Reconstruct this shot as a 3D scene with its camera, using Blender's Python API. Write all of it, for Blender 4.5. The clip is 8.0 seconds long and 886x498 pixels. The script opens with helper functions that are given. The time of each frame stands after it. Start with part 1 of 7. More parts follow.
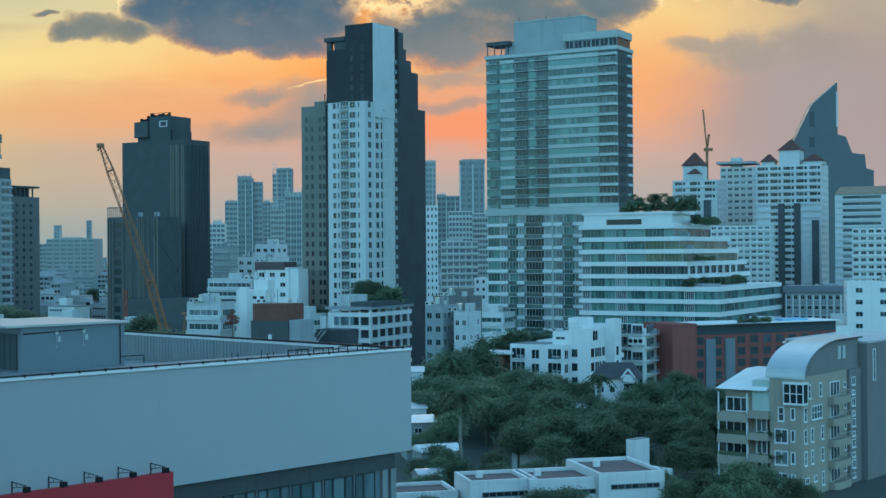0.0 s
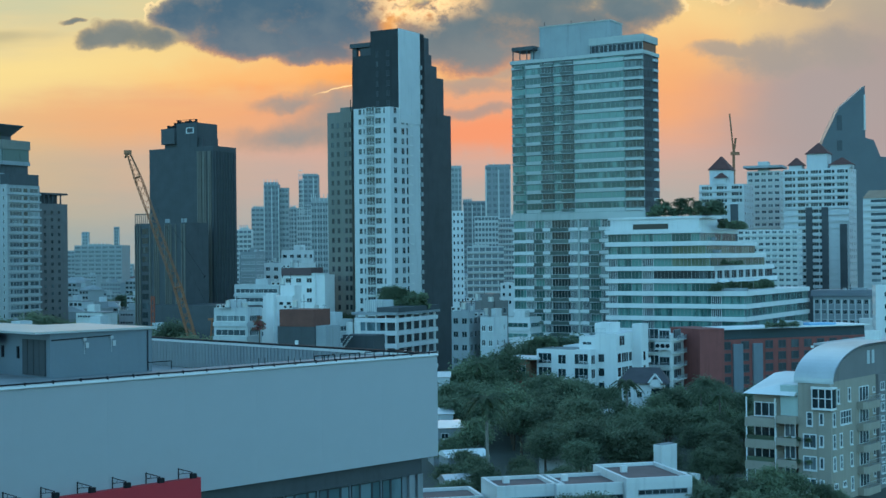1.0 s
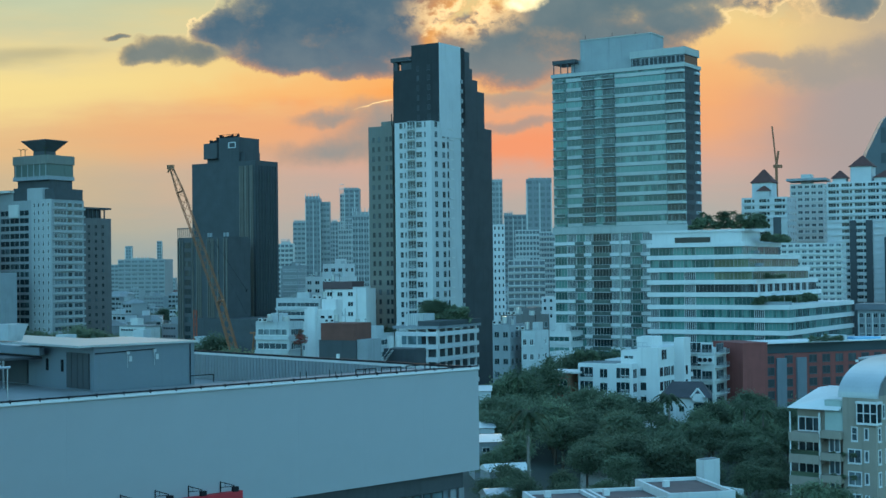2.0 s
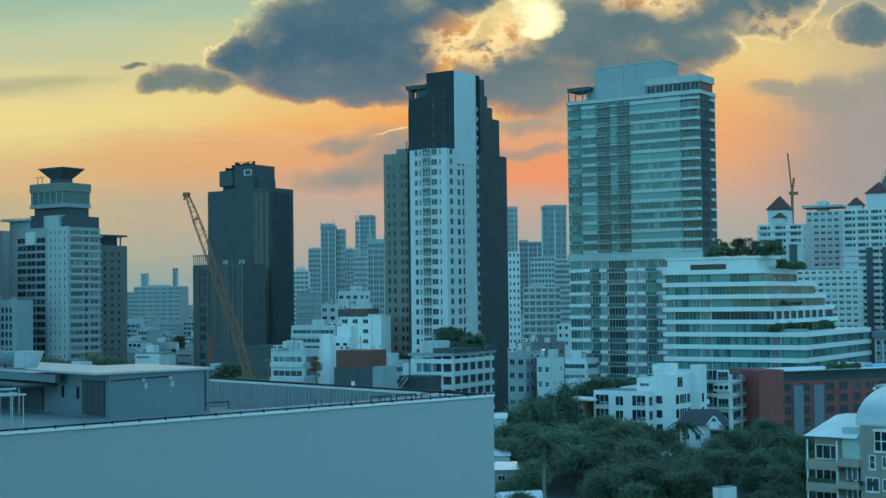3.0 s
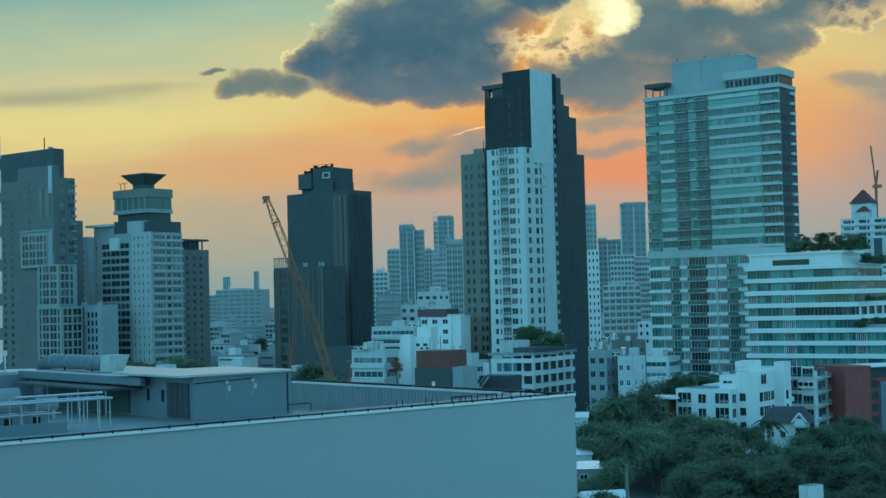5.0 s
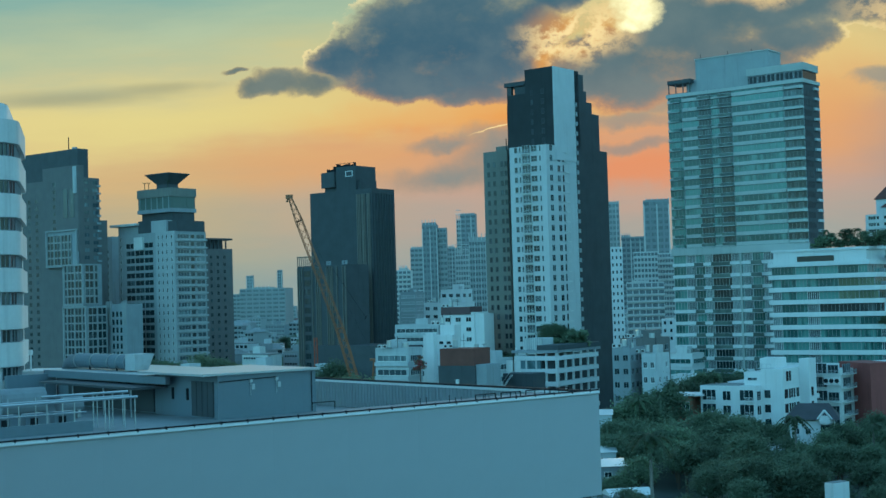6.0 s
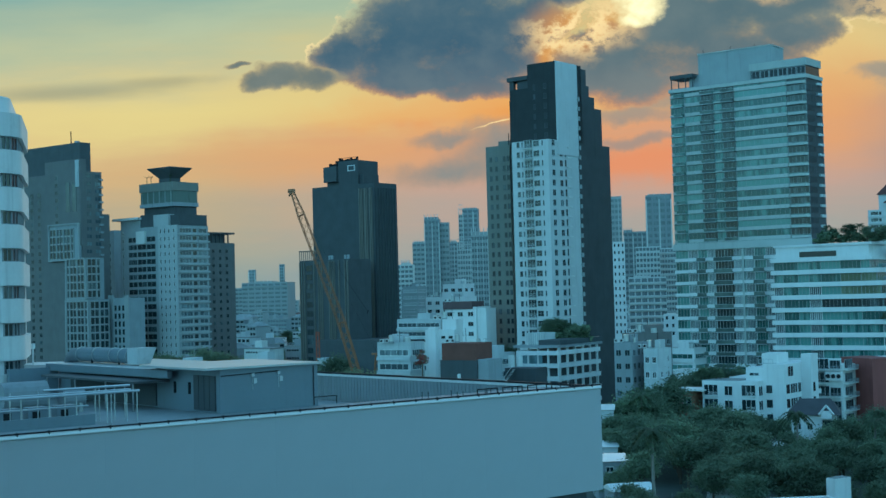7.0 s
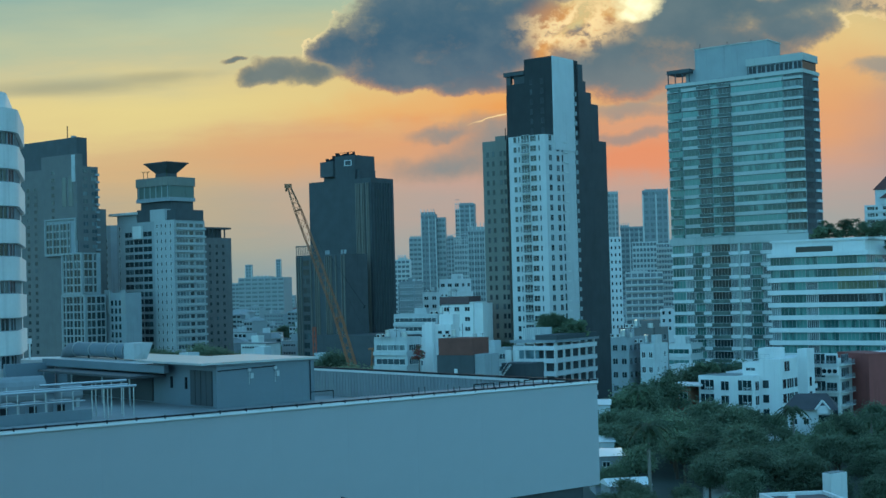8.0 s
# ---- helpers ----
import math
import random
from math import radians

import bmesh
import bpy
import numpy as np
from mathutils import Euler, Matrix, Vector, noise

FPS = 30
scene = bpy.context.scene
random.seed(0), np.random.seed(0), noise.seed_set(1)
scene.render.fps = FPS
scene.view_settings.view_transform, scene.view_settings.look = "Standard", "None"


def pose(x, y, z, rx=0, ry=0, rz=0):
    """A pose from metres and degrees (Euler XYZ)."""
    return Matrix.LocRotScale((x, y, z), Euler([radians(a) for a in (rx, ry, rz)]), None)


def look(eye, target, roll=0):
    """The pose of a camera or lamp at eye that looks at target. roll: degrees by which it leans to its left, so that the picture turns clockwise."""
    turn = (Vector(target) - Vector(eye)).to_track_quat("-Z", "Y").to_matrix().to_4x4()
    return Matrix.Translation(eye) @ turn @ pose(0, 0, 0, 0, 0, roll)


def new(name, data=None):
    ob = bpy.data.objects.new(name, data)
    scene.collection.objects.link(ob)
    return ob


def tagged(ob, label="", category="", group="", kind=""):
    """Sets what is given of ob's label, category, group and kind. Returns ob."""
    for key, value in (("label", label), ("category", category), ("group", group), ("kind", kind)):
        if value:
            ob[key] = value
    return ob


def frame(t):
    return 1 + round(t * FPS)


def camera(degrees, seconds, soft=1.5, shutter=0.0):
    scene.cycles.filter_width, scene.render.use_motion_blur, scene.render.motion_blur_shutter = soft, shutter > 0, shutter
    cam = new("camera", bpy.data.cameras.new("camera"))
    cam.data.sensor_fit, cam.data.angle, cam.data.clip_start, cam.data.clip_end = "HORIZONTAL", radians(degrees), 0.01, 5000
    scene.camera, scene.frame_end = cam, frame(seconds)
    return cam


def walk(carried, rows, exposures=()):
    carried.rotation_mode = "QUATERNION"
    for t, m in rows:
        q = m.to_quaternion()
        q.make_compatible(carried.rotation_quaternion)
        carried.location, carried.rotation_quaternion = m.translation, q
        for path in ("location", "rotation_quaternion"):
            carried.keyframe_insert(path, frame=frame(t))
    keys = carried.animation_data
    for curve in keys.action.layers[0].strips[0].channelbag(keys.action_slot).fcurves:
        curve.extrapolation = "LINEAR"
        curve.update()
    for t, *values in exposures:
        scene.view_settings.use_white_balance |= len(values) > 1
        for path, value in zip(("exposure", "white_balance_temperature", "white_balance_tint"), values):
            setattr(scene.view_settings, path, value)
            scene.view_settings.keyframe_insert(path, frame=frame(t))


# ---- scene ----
# camera: stands at a high window and turns slowly to its left
cam = camera(35.5, 8.0, soft=1.5)
TURNS = [
    (0.0, 0.164, 0.420, 0.0),
    (0.5, 0.263, 0.523, 0.316),
    (1.0, 0.394, 0.608, 1.080),
    (1.5, 0.618, 0.686, 2.114),
    (3.0, 2.110, 0.658, 3.403),
    (3.5, 2.609, 0.901, 3.940),
    (4.0, 2.605, 1.116, 4.957),
    (4.5, 2.320, 1.231, 5.914),
    (6.0, 2.100, 1.646, 7.645),
    (6.5, 2.032, 1.584, 7.804),
    (7.0, 1.877, 1.526, 7.730),
    (7.5, 1.731, 1.477, 7.675),
    (8.0, 1.667, 1.515, 7.593),
]
EYE = 36.0
EXPOSURES = [(0.0, -0.01, 6170, 6), (1.5, -0.01, 6180, 5), (3.0, -0.12, 5990, -6), (4.5, -0.19, 5820, -10), (6.5, -0.22, 5850, -7), (8.0, -0.22, 5780, -2)]
walk(cam, [(t, pose(0, 0, EYE, 90 + pitch, roll, yaw)) for t, pitch, roll, yaw in TURNS], EXPOSURES)
# ---- sky, sun ----
def lin(r, g, b):
    """A colour of 0 to 255 as linear RGBA."""
    return tuple(((c / 255 + 0.055) / 1.055) ** 2.4 if c > 10 else c / 255 / 12.92 for c in (r, g, b)) + (1.0,)


class Num:
    """A number socket in a node tree, with arithmetic."""

    def __init__(self, tree, sock):
        self.tree, self.sock = tree, sock

    def op(self, kind, other=0.0, third=None):
        n = self.tree.nodes.new("ShaderNodeMath")
        n.operation = kind
        for i, v in enumerate((self, other, third)):
            if v is None:
                continue
            if isinstance(v, Num):
                self.tree.links.new(v.sock, n.inputs[i])
            else:
                n.inputs[i].default_value = v
        return Num(self.tree, n.outputs[0])

    def __add__(self, o):
        return self.op("ADD", o)

    def __sub__(self, o):
        return self.op("SUBTRACT", o)

    def __mul__(self, o):
        return self.op("MULTIPLY", o)

    def __truediv__(self, o):
        return self.op("DIVIDE", o)

    def step(self, lo, hi, a=0.0, b=1.0):
        n = self.tree.nodes.new("ShaderNodeMapRange")
        n.interpolation_type = "SMOOTHSTEP"
        self.tree.links.new(self.sock, n.inputs["Value"])
        for key, v in (("From Min", lo), ("From Max", hi), ("To Min", a), ("To Max", b)):
            n.inputs[key].default_value = v
        return Num(self.tree, n.outputs[0])


def mix_colour(tree, fac, a, b, kind="MIX"):
    n = tree.nodes.new("ShaderNodeMix")
    n.data_type, n.blend_type = "RGBA", kind
    for sock, v in ((n.inputs[0], fac), (n.inputs[6], a), (n.inputs[7], b)):
        if isinstance(v, Num):
            tree.links.new(v.sock, sock)
        elif isinstance(v, (int, float, tuple)):
            sock.default_value = v
        else:
            tree.links.new(v, sock)
    return n.outputs[2]


def ramp(tree, fac, stops):
    n = tree.nodes.new("ShaderNodeValToRGB")
    tree.links.new(fac.sock, n.inputs[0])
    e = n.color_ramp.elements
    while len(e) < len(stops):
        e.new(0.5)
    for el, (p, c) in zip(e, stops):
        el.position, el.color = p, c
    return n.outputs[0]


SUN_EL, SUN_AZ = radians(11.6), radians(0.5)
world = bpy.data.worlds.new("evening_sky")
scene.world = world
world.use_nodes = True
wt = world.node_tree
wt.nodes.clear()
co = wt.nodes.new("ShaderNodeTexCoord")
sep = wt.nodes.new("ShaderNodeSeparateXYZ")
wt.links.new(co.outputs["Generated"], sep.inputs[0])
dx, dy, dz = (Num(wt, s) for s in sep.outputs)
ahead = dy.op("MAXIMUM", 0.12)
U, V = dx / ahead * 10.0, dz / ahead * 10.0  # tenths of a slope to the right and up


def sky_noise(scale, sx, sy, detail, seed, rough=0.55):
    cv = wt.nodes.new("ShaderNodeCombineXYZ")
    for i, v in enumerate((U * sx, V * sy)):
        wt.links.new(v.sock, cv.inputs[i])
    cv.inputs[2].default_value = seed
    n = wt.nodes.new("ShaderNodeTexNoise")
    n.inputs["Scale"].default_value, n.inputs["Detail"].default_value, n.inputs["Roughness"].default_value = scale, detail, rough
    wt.links.new(cv.outputs[0], n.inputs["Vector"])
    return Num(wt, n.outputs[0]) - 0.5


big_u, big_v = sky_noise(1.1, 1, 1, 6, 3.1), sky_noise(1.1, 1, 1.2, 6, 9.7)
fine_u, fine_v = sky_noise(3.4, 1, 1, 4, 5.3, 0.5), sky_noise(3.4, 1, 1, 4, 1.9, 0.5)
streak = sky_noise(0.9, 0.35, 2.6, 6, 2.2)
veil = sky_noise(0.8, 0.5, 1.3, 5, 7.7)
WU, WV = U + big_u * 0.85 + fine_u * 0.22, V + big_v * 0.55 + fine_v * 0.20


def smooth_lobe(cu, cv, ru, rv, soft=0.9, uu=None, vv=None):
    a, b = ((uu or U) - cu) / ru, ((vv or V) - cv) / rv
    return (a * a + b * b).op("SQRT").step(1 + soft, 1 - soft)


# clear evening air from the horizon up, warmest towards the sun
threads = sky_noise(1.5, 0.55, 2.4, 8, 15.1, 0.6)
VS = V + streak * 0.55 + veil * 0.3 + threads * 0.32
warm = ramp(wt, VS / 4.0, [
    (0.0, lin(150, 160, 168)), (0.09, lin(180, 170, 162)), (0.18, lin(212, 168, 150)), (0.27, lin(238, 164, 122)),
    (0.36, lin(242, 182, 120)), (0.45, lin(236, 206, 142)), (0.55, lin(186, 196, 164)), (0.7, lin(148, 176, 168)), (1.0, lin(126, 158, 164))])
mauve = ramp(wt, VS / 4.0, [
    (0.0, lin(150, 158, 168)), (0.1, lin(174, 160, 160)), (0.22, lin(176, 154, 150)), (0.36, lin(174, 154, 146)), (0.5, lin(186, 170, 144)), (1.0, lin(112, 152, 160))])
gold = ramp(wt, VS / 4.0, [
    (0.0, lin(150, 166, 164)), (0.1, lin(184, 174, 152)), (0.25, lin(230, 184, 132)), (0.36, lin(246, 208, 146)), (0.47, lin(204, 200, 162)),
    (0.6, lin(156, 182, 170)), (1.0, lin(136, 164, 168))])
col = mix_colour(wt, (U + veil * 1.2).step(1.2, 2.5), warm, mauve)
col = mix_colour(wt, (U + veil * 1.2).step(-1.2, -3.6), col, gold)
# heaps of round masses with a ragged, fractal edge
EDGE = sky_noise(2.3, 1, 1.3, 10, 6.2, 0.66)
CU, CV = U + big_u * 0.34 + fine_u * 0.22, V + big_v * 0.22 + fine_v * 0.20


def mass(items):
    """Depth inside a heap of ellipses: 1 in the middle of one, 0 on its edge."""
    total = None
    for cu, cv, ru, rv in items:
        a, b = (CU - cu) / ru, (CV - cv) / rv
        f = (a * a + b * b) * -1.0 + 1.0
        total = f if total is None else total.op("SMOOTH_MAX", f, 0.5)
    return total.op("MAXIMUM", -3.0)


# glowing and grey streaks low in the west
wisp_u, wisp_v = U + fine_u * 0.45 + big_u * 0.3, V + fine_v * 0.22 + streak * 0.12
col = mix_colour(wt, smooth_lobe(0.09, 0.92, 0.62, 0.13, 0.7, wisp_u, wisp_v) * 0.85, col, lin(250, 150, 104))
col = mix_colour(wt, smooth_lobe(-1.30, 1.34, 0.85, 0.12, 0.8, wisp_u, wisp_v) * 0.9, col, lin(252, 156, 92))
col = mix_colour(wt, smooth_lobe(-0.85, 1.36, 0.22, 0.14, 0.9, wisp_u, wisp_v) * 0.8, col, lin(255, 150, 70))
col = mix_colour(wt, smooth_lobe(-2.2, 1.05, 1.0, 0.16, 0.9, wisp_u, wisp_v) * 0.5, col, lin(244, 170, 112))
col = mix_colour(wt, smooth_lobe(1.75, 1.66, 0.75, 0.26, 0.9, wisp_u, wisp_v) * 0.75, col, lin(252, 208, 136))
col = mix_colour(wt, smooth_lobe(1.45, 1.30, 0.45, 0.30, 0.9, wisp_u, wisp_v) * 0.7, col, lin(248, 172, 112))
col = mix_colour(wt, (mass([(2.25, 1.44, 0.5, 0.17), (1.9, 1.50, 0.4, 0.07), (2.7, 1.5, 0.4, 0.2)]) + EDGE * 2.0 + 0.2).step(0.0, 1.1) * 0.85, col, lin(164, 152, 142))
col = mix_colour(wt, smooth_lobe(2.7, 1.1, 0.7, 0.35, 0.9, WU, wisp_v) * 0.5, col, lin(172, 158, 154))
# pale streaks fanning out high in the left
fan = sky_noise(1.0, 0.5, 2.2, 6, 11.3)
col = mix_colour(wt, fan.step(-0.05, 0.22) * smooth_lobe(-3.0, 1.95, 1.7, 0.42, 0.9) * 0.5, col, lin(206, 208, 172))
# brightness round the hidden sun
glow = smooth_lobe(0.15, 2.2, 1.25, 0.6, 1.0, WU, WV)
col = mix_colour(wt, glow * 0.55, col, lin(255, 216, 140))
col = mix_colour(wt, smooth_lobe(-3.3, 1.42, 2.2, 0.20, 0.9, U, VS) * 0.55, col, lin(252, 224, 142))
col = mix_colour(wt, smooth_lobe(-4.2, 1.62, 0.7, 0.05, 0.9, U + fine_u * 0.4, V + streak * 0.15) * 0.55, col, lin(150, 150, 132))
col = mix_colour(wt, smooth_lobe(-3.4, 1.66, 0.3, 0.03, 0.9, U + fine_u * 0.4, V + streak * 0.15) * 0.45, col, lin(170, 160, 130))
# clouds
def add_cloud(base, field, rag, soft, tint, edge_tint, amount, rim_power, rim_width=0.16):
    """A cloud on the base: a warm thin edge, a blue-grey body, and a burning rim where the sun is near."""
    f = field + EDGE * rag
    cover = f.step(0.0, soft) * amount
    body = mix_colour(wt, f.step(0.05, soft + 0.55), edge_tint, tint)
    puffs = (fine_u * 0.9 + EDGE * 1.1 + 0.5).step(0.25, 0.85)
    body = mix_colour(wt, puffs * 0.22, body, lin(150, 152, 148))
    result = mix_colour(wt, cover, base, body)
    if rim_power:
        rim = f.step(-0.05, 0.08) * f.step(0.08 + rim_width * 1.8, 0.08) * near_sun * lit_side * (big_u + EDGE * 0.8).step(-0.12, 0.16) * rim_power
        result = mix_colour(wt, rim.op("MINIMUM", 1.0), result, (1.25, 0.86, 0.42, 1.0))
    return result


near_sun = smooth_lobe(-0.1, 2.05, 2.3, 0.75, 0.9)
lit_side = (V + fine_u * 0.5 + EDGE * 0.3).step(1.62, 1.9)
slate = ramp(wt, (V + big_v * 0.3 - 1.3) / 1.0, [(0.0, lin(146, 128, 124)), (0.25, lin(98, 114, 128)), (0.5, lin(74, 102, 122)), (1.0, lin(80, 108, 124))])
dusk_edge = ramp(wt, (V - 1.3) / 0.9, [(0.0, lin(232, 150, 104)), (0.35, lin(190, 150, 120)), (0.7, lin(160, 150, 132)), (1.0, lin(178, 166, 136))])
# grey bank behind the towers, thin and soft
bank = mass([(-0.84, 1.08, 0.42, 0.19), (-1.30, 1.13, 0.34, 0.06), (-1.20, 0.90, 0.62, 0.13), (-0.85, 0.96, 0.55, 0.24)])
col = add_cloud(col, bank + 0.4, 1.1, 1.7, lin(138, 144, 146), lin(176, 150, 132), 0.95, 0)
strip = mass([(0.05, 1.24, 0.42, 0.07), (0.1, 1.06, 0.40, 0.05), (0.35, 1.34, 0.5, 0.10)])
col = add_cloud(col, strip + 0.3, 1.4, 1.4, lin(150, 146, 144), lin(180, 152, 136), 0.7, 0)
line = smooth_lobe(-0.92, 0.0, 0.13, 0.0055, 0.8, U, V + fine_v * 0.16 - (U + 0.93) * 0.30 - 1.228)
col = mix_colour(wt, line, col, (1.2, 0.78, 0.36, 1.0))
bank_b = mass([(0.64, 1.99, 0.50, 0.26), (0.45, 1.80, 0.42, 0.20), (0.0, 1.60, 0.56, 0.28), (1.05, 2.02, 0.48, 0.21), (1.55, 2.05, 0.46, 0.17), (1.88, 2.10, 0.24, 0.15),
               (0.75, 1.60, 0.56, 0.26), (1.20, 1.80, 0.32, 0.17), (2.46, 1.92, 0.20, 0.14), (-0.20, 1.84, 0.2, 0.07)])
slate_b = ramp(wt, (V + big_v * 0.3 - 1.2) / 1.0, [(0.0, lin(164, 140, 130)), (0.2, lin(122, 128, 132)), (0.45, lin(92, 114, 126)), (1.0, lin(84, 110, 122))])
col = add_cloud(col, bank_b + 0.3, 2.2, 0.6, slate_b, dusk_edge, 0.96, 0.9)
bank_a = mass([(-2.02, 1.80, 0.24, 0.24), (-1.72, 1.88, 0.40, 0.34), (-1.50, 2.06, 0.42, 0.26), (-1.20, 1.92, 0.52, 0.34), (-1.05, 1.67, 0.48, 0.24), (-1.2, 2.16, 0.5, 0.2), (-0.76, 1.98, 0.34, 0.24), (-1.05, 1.49, 0.30, 0.10), (-1.59, 1.62, 0.45, 0.15),
               (-0.46, 2.20, 0.38, 0.11)])
col = add_cloud(col, bank_a + 0.22, 2.1, 0.5, slate, dusk_edge, 1.0, 1.3)
puff = mass([(-2.47, 1.64, 0.27, 0.13), (-2.68, 1.58, 0.20, 0.07), (-2.20, 1.61, 0.24, 0.08), (-2.85, 1.72, 0.12, 0.03)])
col = add_cloud(col, puff + 0.15, 2.0, 0.7, lin(112, 120, 120), lin(206, 176, 130), 0.95, 0.2)
# torn bright cloud round the sun
tatter = sky_noise(2.4, 1, 1.2, 9, 4.4, 0.66)
torn = (tatter * 1.0).op("ABSOLUTE").step(0.10, 0.0)
rent = smooth_lobe(-0.34, 1.90, 0.33, 0.17, 0.8, CU, CV) + smooth_lobe(0.95, 2.16, 0.30, 0.10, 0.8, CU, CV) * 0.8 + smooth_lobe(1.95, 1.95, 0.3, 0.14, 0.8, CU, CV) * 0.5 + smooth_lobe(-0.55, 1.62, 0.07, 0.16, 0.8, CU, CV) * 0.8
col = mix_colour(wt, rent.op("MINIMUM", 1.0) * (tatter * 2.0 + 0.5).step(0.1, 0.7) * 0.9, col, lin(236, 158, 84))
col = mix_colour(wt, (torn * rent * 0.95).op("MINIMUM", 1.0), col, (1.25, 0.84, 0.40, 1.0))
disc = mass([(0.10, 2.04, 0.24, 0.15), (0.0, 2.20, 0.22, 0.12), (0.02, 1.92, 0.1, 0.06)]) + EDGE * 3.2 + tatter * 1.2
col = mix_colour(wt, disc.step(-0.1, 0.8) * 0.85, col, (1.25, 0.98, 0.52, 1.0))
col = mix_colour(wt, disc.step(0.5, 1.4) * 0.6, col, (1.7, 1.5, 0.95, 1.0))
# the rest of the dome: clear bluish dusk
sky = wt.nodes.new("ShaderNodeTexSky")
sky.sky_type, sky.sun_disc, sky.sun_elevation, sky.sun_rotation = "NISHITA", False, SUN_EL, SUN_AZ
sky.air_density, sky.dust_density, sky.ozone_density = 1.0, 0.6, 3.0
tone = mix_colour(wt, dz.step(0.0, 0.4), (0.40, 0.65, 0.65, 1.0), (0.50, 0.605, 0.525, 1.0))
dome = mix_colour(wt, 1.0, sky.outputs[0], tone, "MULTIPLY")
dome = mix_colour(wt, dz.step(0.16, 0.0) * 0.9, dome, lin(172, 206, 202))  # haze over the city on the horizon
behind = dy.step(0.55, 0.15)
above = dz.step(0.34, 0.6)
col = mix_colour(wt, behind.op("MAXIMUM", above), col, dome)
bg = wt.nodes.new("ShaderNodeBackground")
wt.links.new(col, bg.inputs[0])
bg.inputs[1].default_value = 1.06
out = wt.nodes.new("ShaderNodeOutputWorld")
wt.links.new(bg.outputs[0], out.inputs[0])

sun = new("sun", bpy.data.lights.new("sun", "SUN"))
sun.data.energy, sun.data.angle, sun.data.color = 0.6, radians(12), (1.0, 0.78, 0.55)
sun_at = Vector((math.sin(SUN_AZ) * math.cos(SUN_EL), math.cos(SUN_AZ) * math.cos(SUN_EL), math.sin(SUN_EL)))
sun.matrix_world = look(sun_at * 100, (0, 0, 0))
# ---- materials ----
def surface(name, colour, rough=0.7, metal=0.0, vary=0.12, scale=0.25, grain=3.0, bump=0.15, streaks=0.0, each=0.0, spec=0.4):
    """A weathered surface: broad stains, fine grain, rain streaks down the wall, and a shift from piece to piece."""
    m = bpy.data.materials.new(name)
    m.use_nodes = True
    tr = m.node_tree
    b = tr.nodes["Principled BSDF"]
    tc = tr.nodes.new("ShaderNodeTexCoord")

    def nz(sc, detail, stretch=None):
        n = tr.nodes.new("ShaderNodeTexNoise")
        n.inputs["Scale"].default_value, n.inputs["Detail"].default_value = sc, detail
        src = tc.outputs["Object"]
        if stretch:
            mp = tr.nodes.new("ShaderNodeMapping")
            mp.inputs["Scale"].default_value = stretch
            tr.links.new(src, mp.inputs[0])
            src = mp.outputs[0]
        tr.links.new(src, n.inputs["Vector"])
        return Num(tr, n.outputs[0])

    broad, fine = nz(scale, 4), nz(grain, 5)
    value = (broad - 0.5) * (vary * 2.4) + (fine - 0.5) * (vary * 1.2) + 1.0
    if streaks:
        value = value - nz(1.0, 4, (1.3, 1.3, 0.07)).step(0.52, 0.75) * streaks
    if each:
        oi = tr.nodes.new("ShaderNodeObjectInfo")
        value = value + (Num(tr, oi.outputs["Random"]) - 0.5) * (2 * each)
    cc = tr.nodes.new("ShaderNodeCombineColor")
    for i in range(3):
        tr.links.new((value * colour[i]).sock, cc.inputs[i])
    tr.links.new(cc.outputs[0], b.inputs["Base Color"])
    tr.links.new(((fine - 0.5) * 0.2 + rough).sock, b.inputs["Roughness"])
    b.inputs["Metallic"].default_value = metal
    b.inputs["Specular IOR Level"].default_value = spec
    if bump:
        bp = tr.nodes.new("ShaderNodeBump")
        bp.inputs["Strength"].default_value, bp.inputs["Distance"].default_value = bump, 0.03
        tr.links.new(fine.sock, bp.inputs["Height"])
        tr.links.new(bp.outputs[0], b.inputs["Normal"])
    return m


def glazing(name, dark, light, share=0.5, rough=0.12):
    """Window glass seen from outside: a dim room or pale curtains behind it, differing from pane to pane."""
    m = bpy.data.materials.new(name)
    m.use_nodes = True
    tr = m.node_tree
    b = tr.nodes["Principled BSDF"]
    oi = tr.nodes.new("ShaderNodeObjectInfo")
    tc = tr.nodes.new("ShaderNodeTexCoord")
    n = tr.nodes.new("ShaderNodeTexNoise")
    n.inputs["Scale"].default_value, n.inputs["Detail"].default_value = 0.45, 3.0
    mp = tr.nodes.new("ShaderNodeMapping")
    mp.inputs["Scale"].default_value = (1, 1, 0.3)
    tr.links.new(tc.outputs["Object"], mp.inputs[0])
    off = tr.nodes.new("ShaderNodeVectorMath")
    tr.links.new(mp.outputs[0], off.inputs[0])
    rnd = Num(tr, oi.outputs["Random"])
    cv = tr.nodes.new("ShaderNodeCombineXYZ")
    tr.links.new((rnd * 91.0).sock, cv.inputs[0])
    tr.links.new(cv.outputs[0], off.inputs[1])
    tr.links.new(off.outputs[0], n.inputs["Vector"])
    fac = (Num(tr, n.outputs[0]) + (rnd - 0.5) * 0.5).step(1 - share - 0.12, 1 - share + 0.14)
    tr.links.new(mix_colour(tr, fac, (*dark, 1.0), (*light, 1.0)), b.inputs["Base Color"])
    b.inputs["Roughness"].default_value = rough
    b.inputs["IOR"].default_value = 1.5
    return m


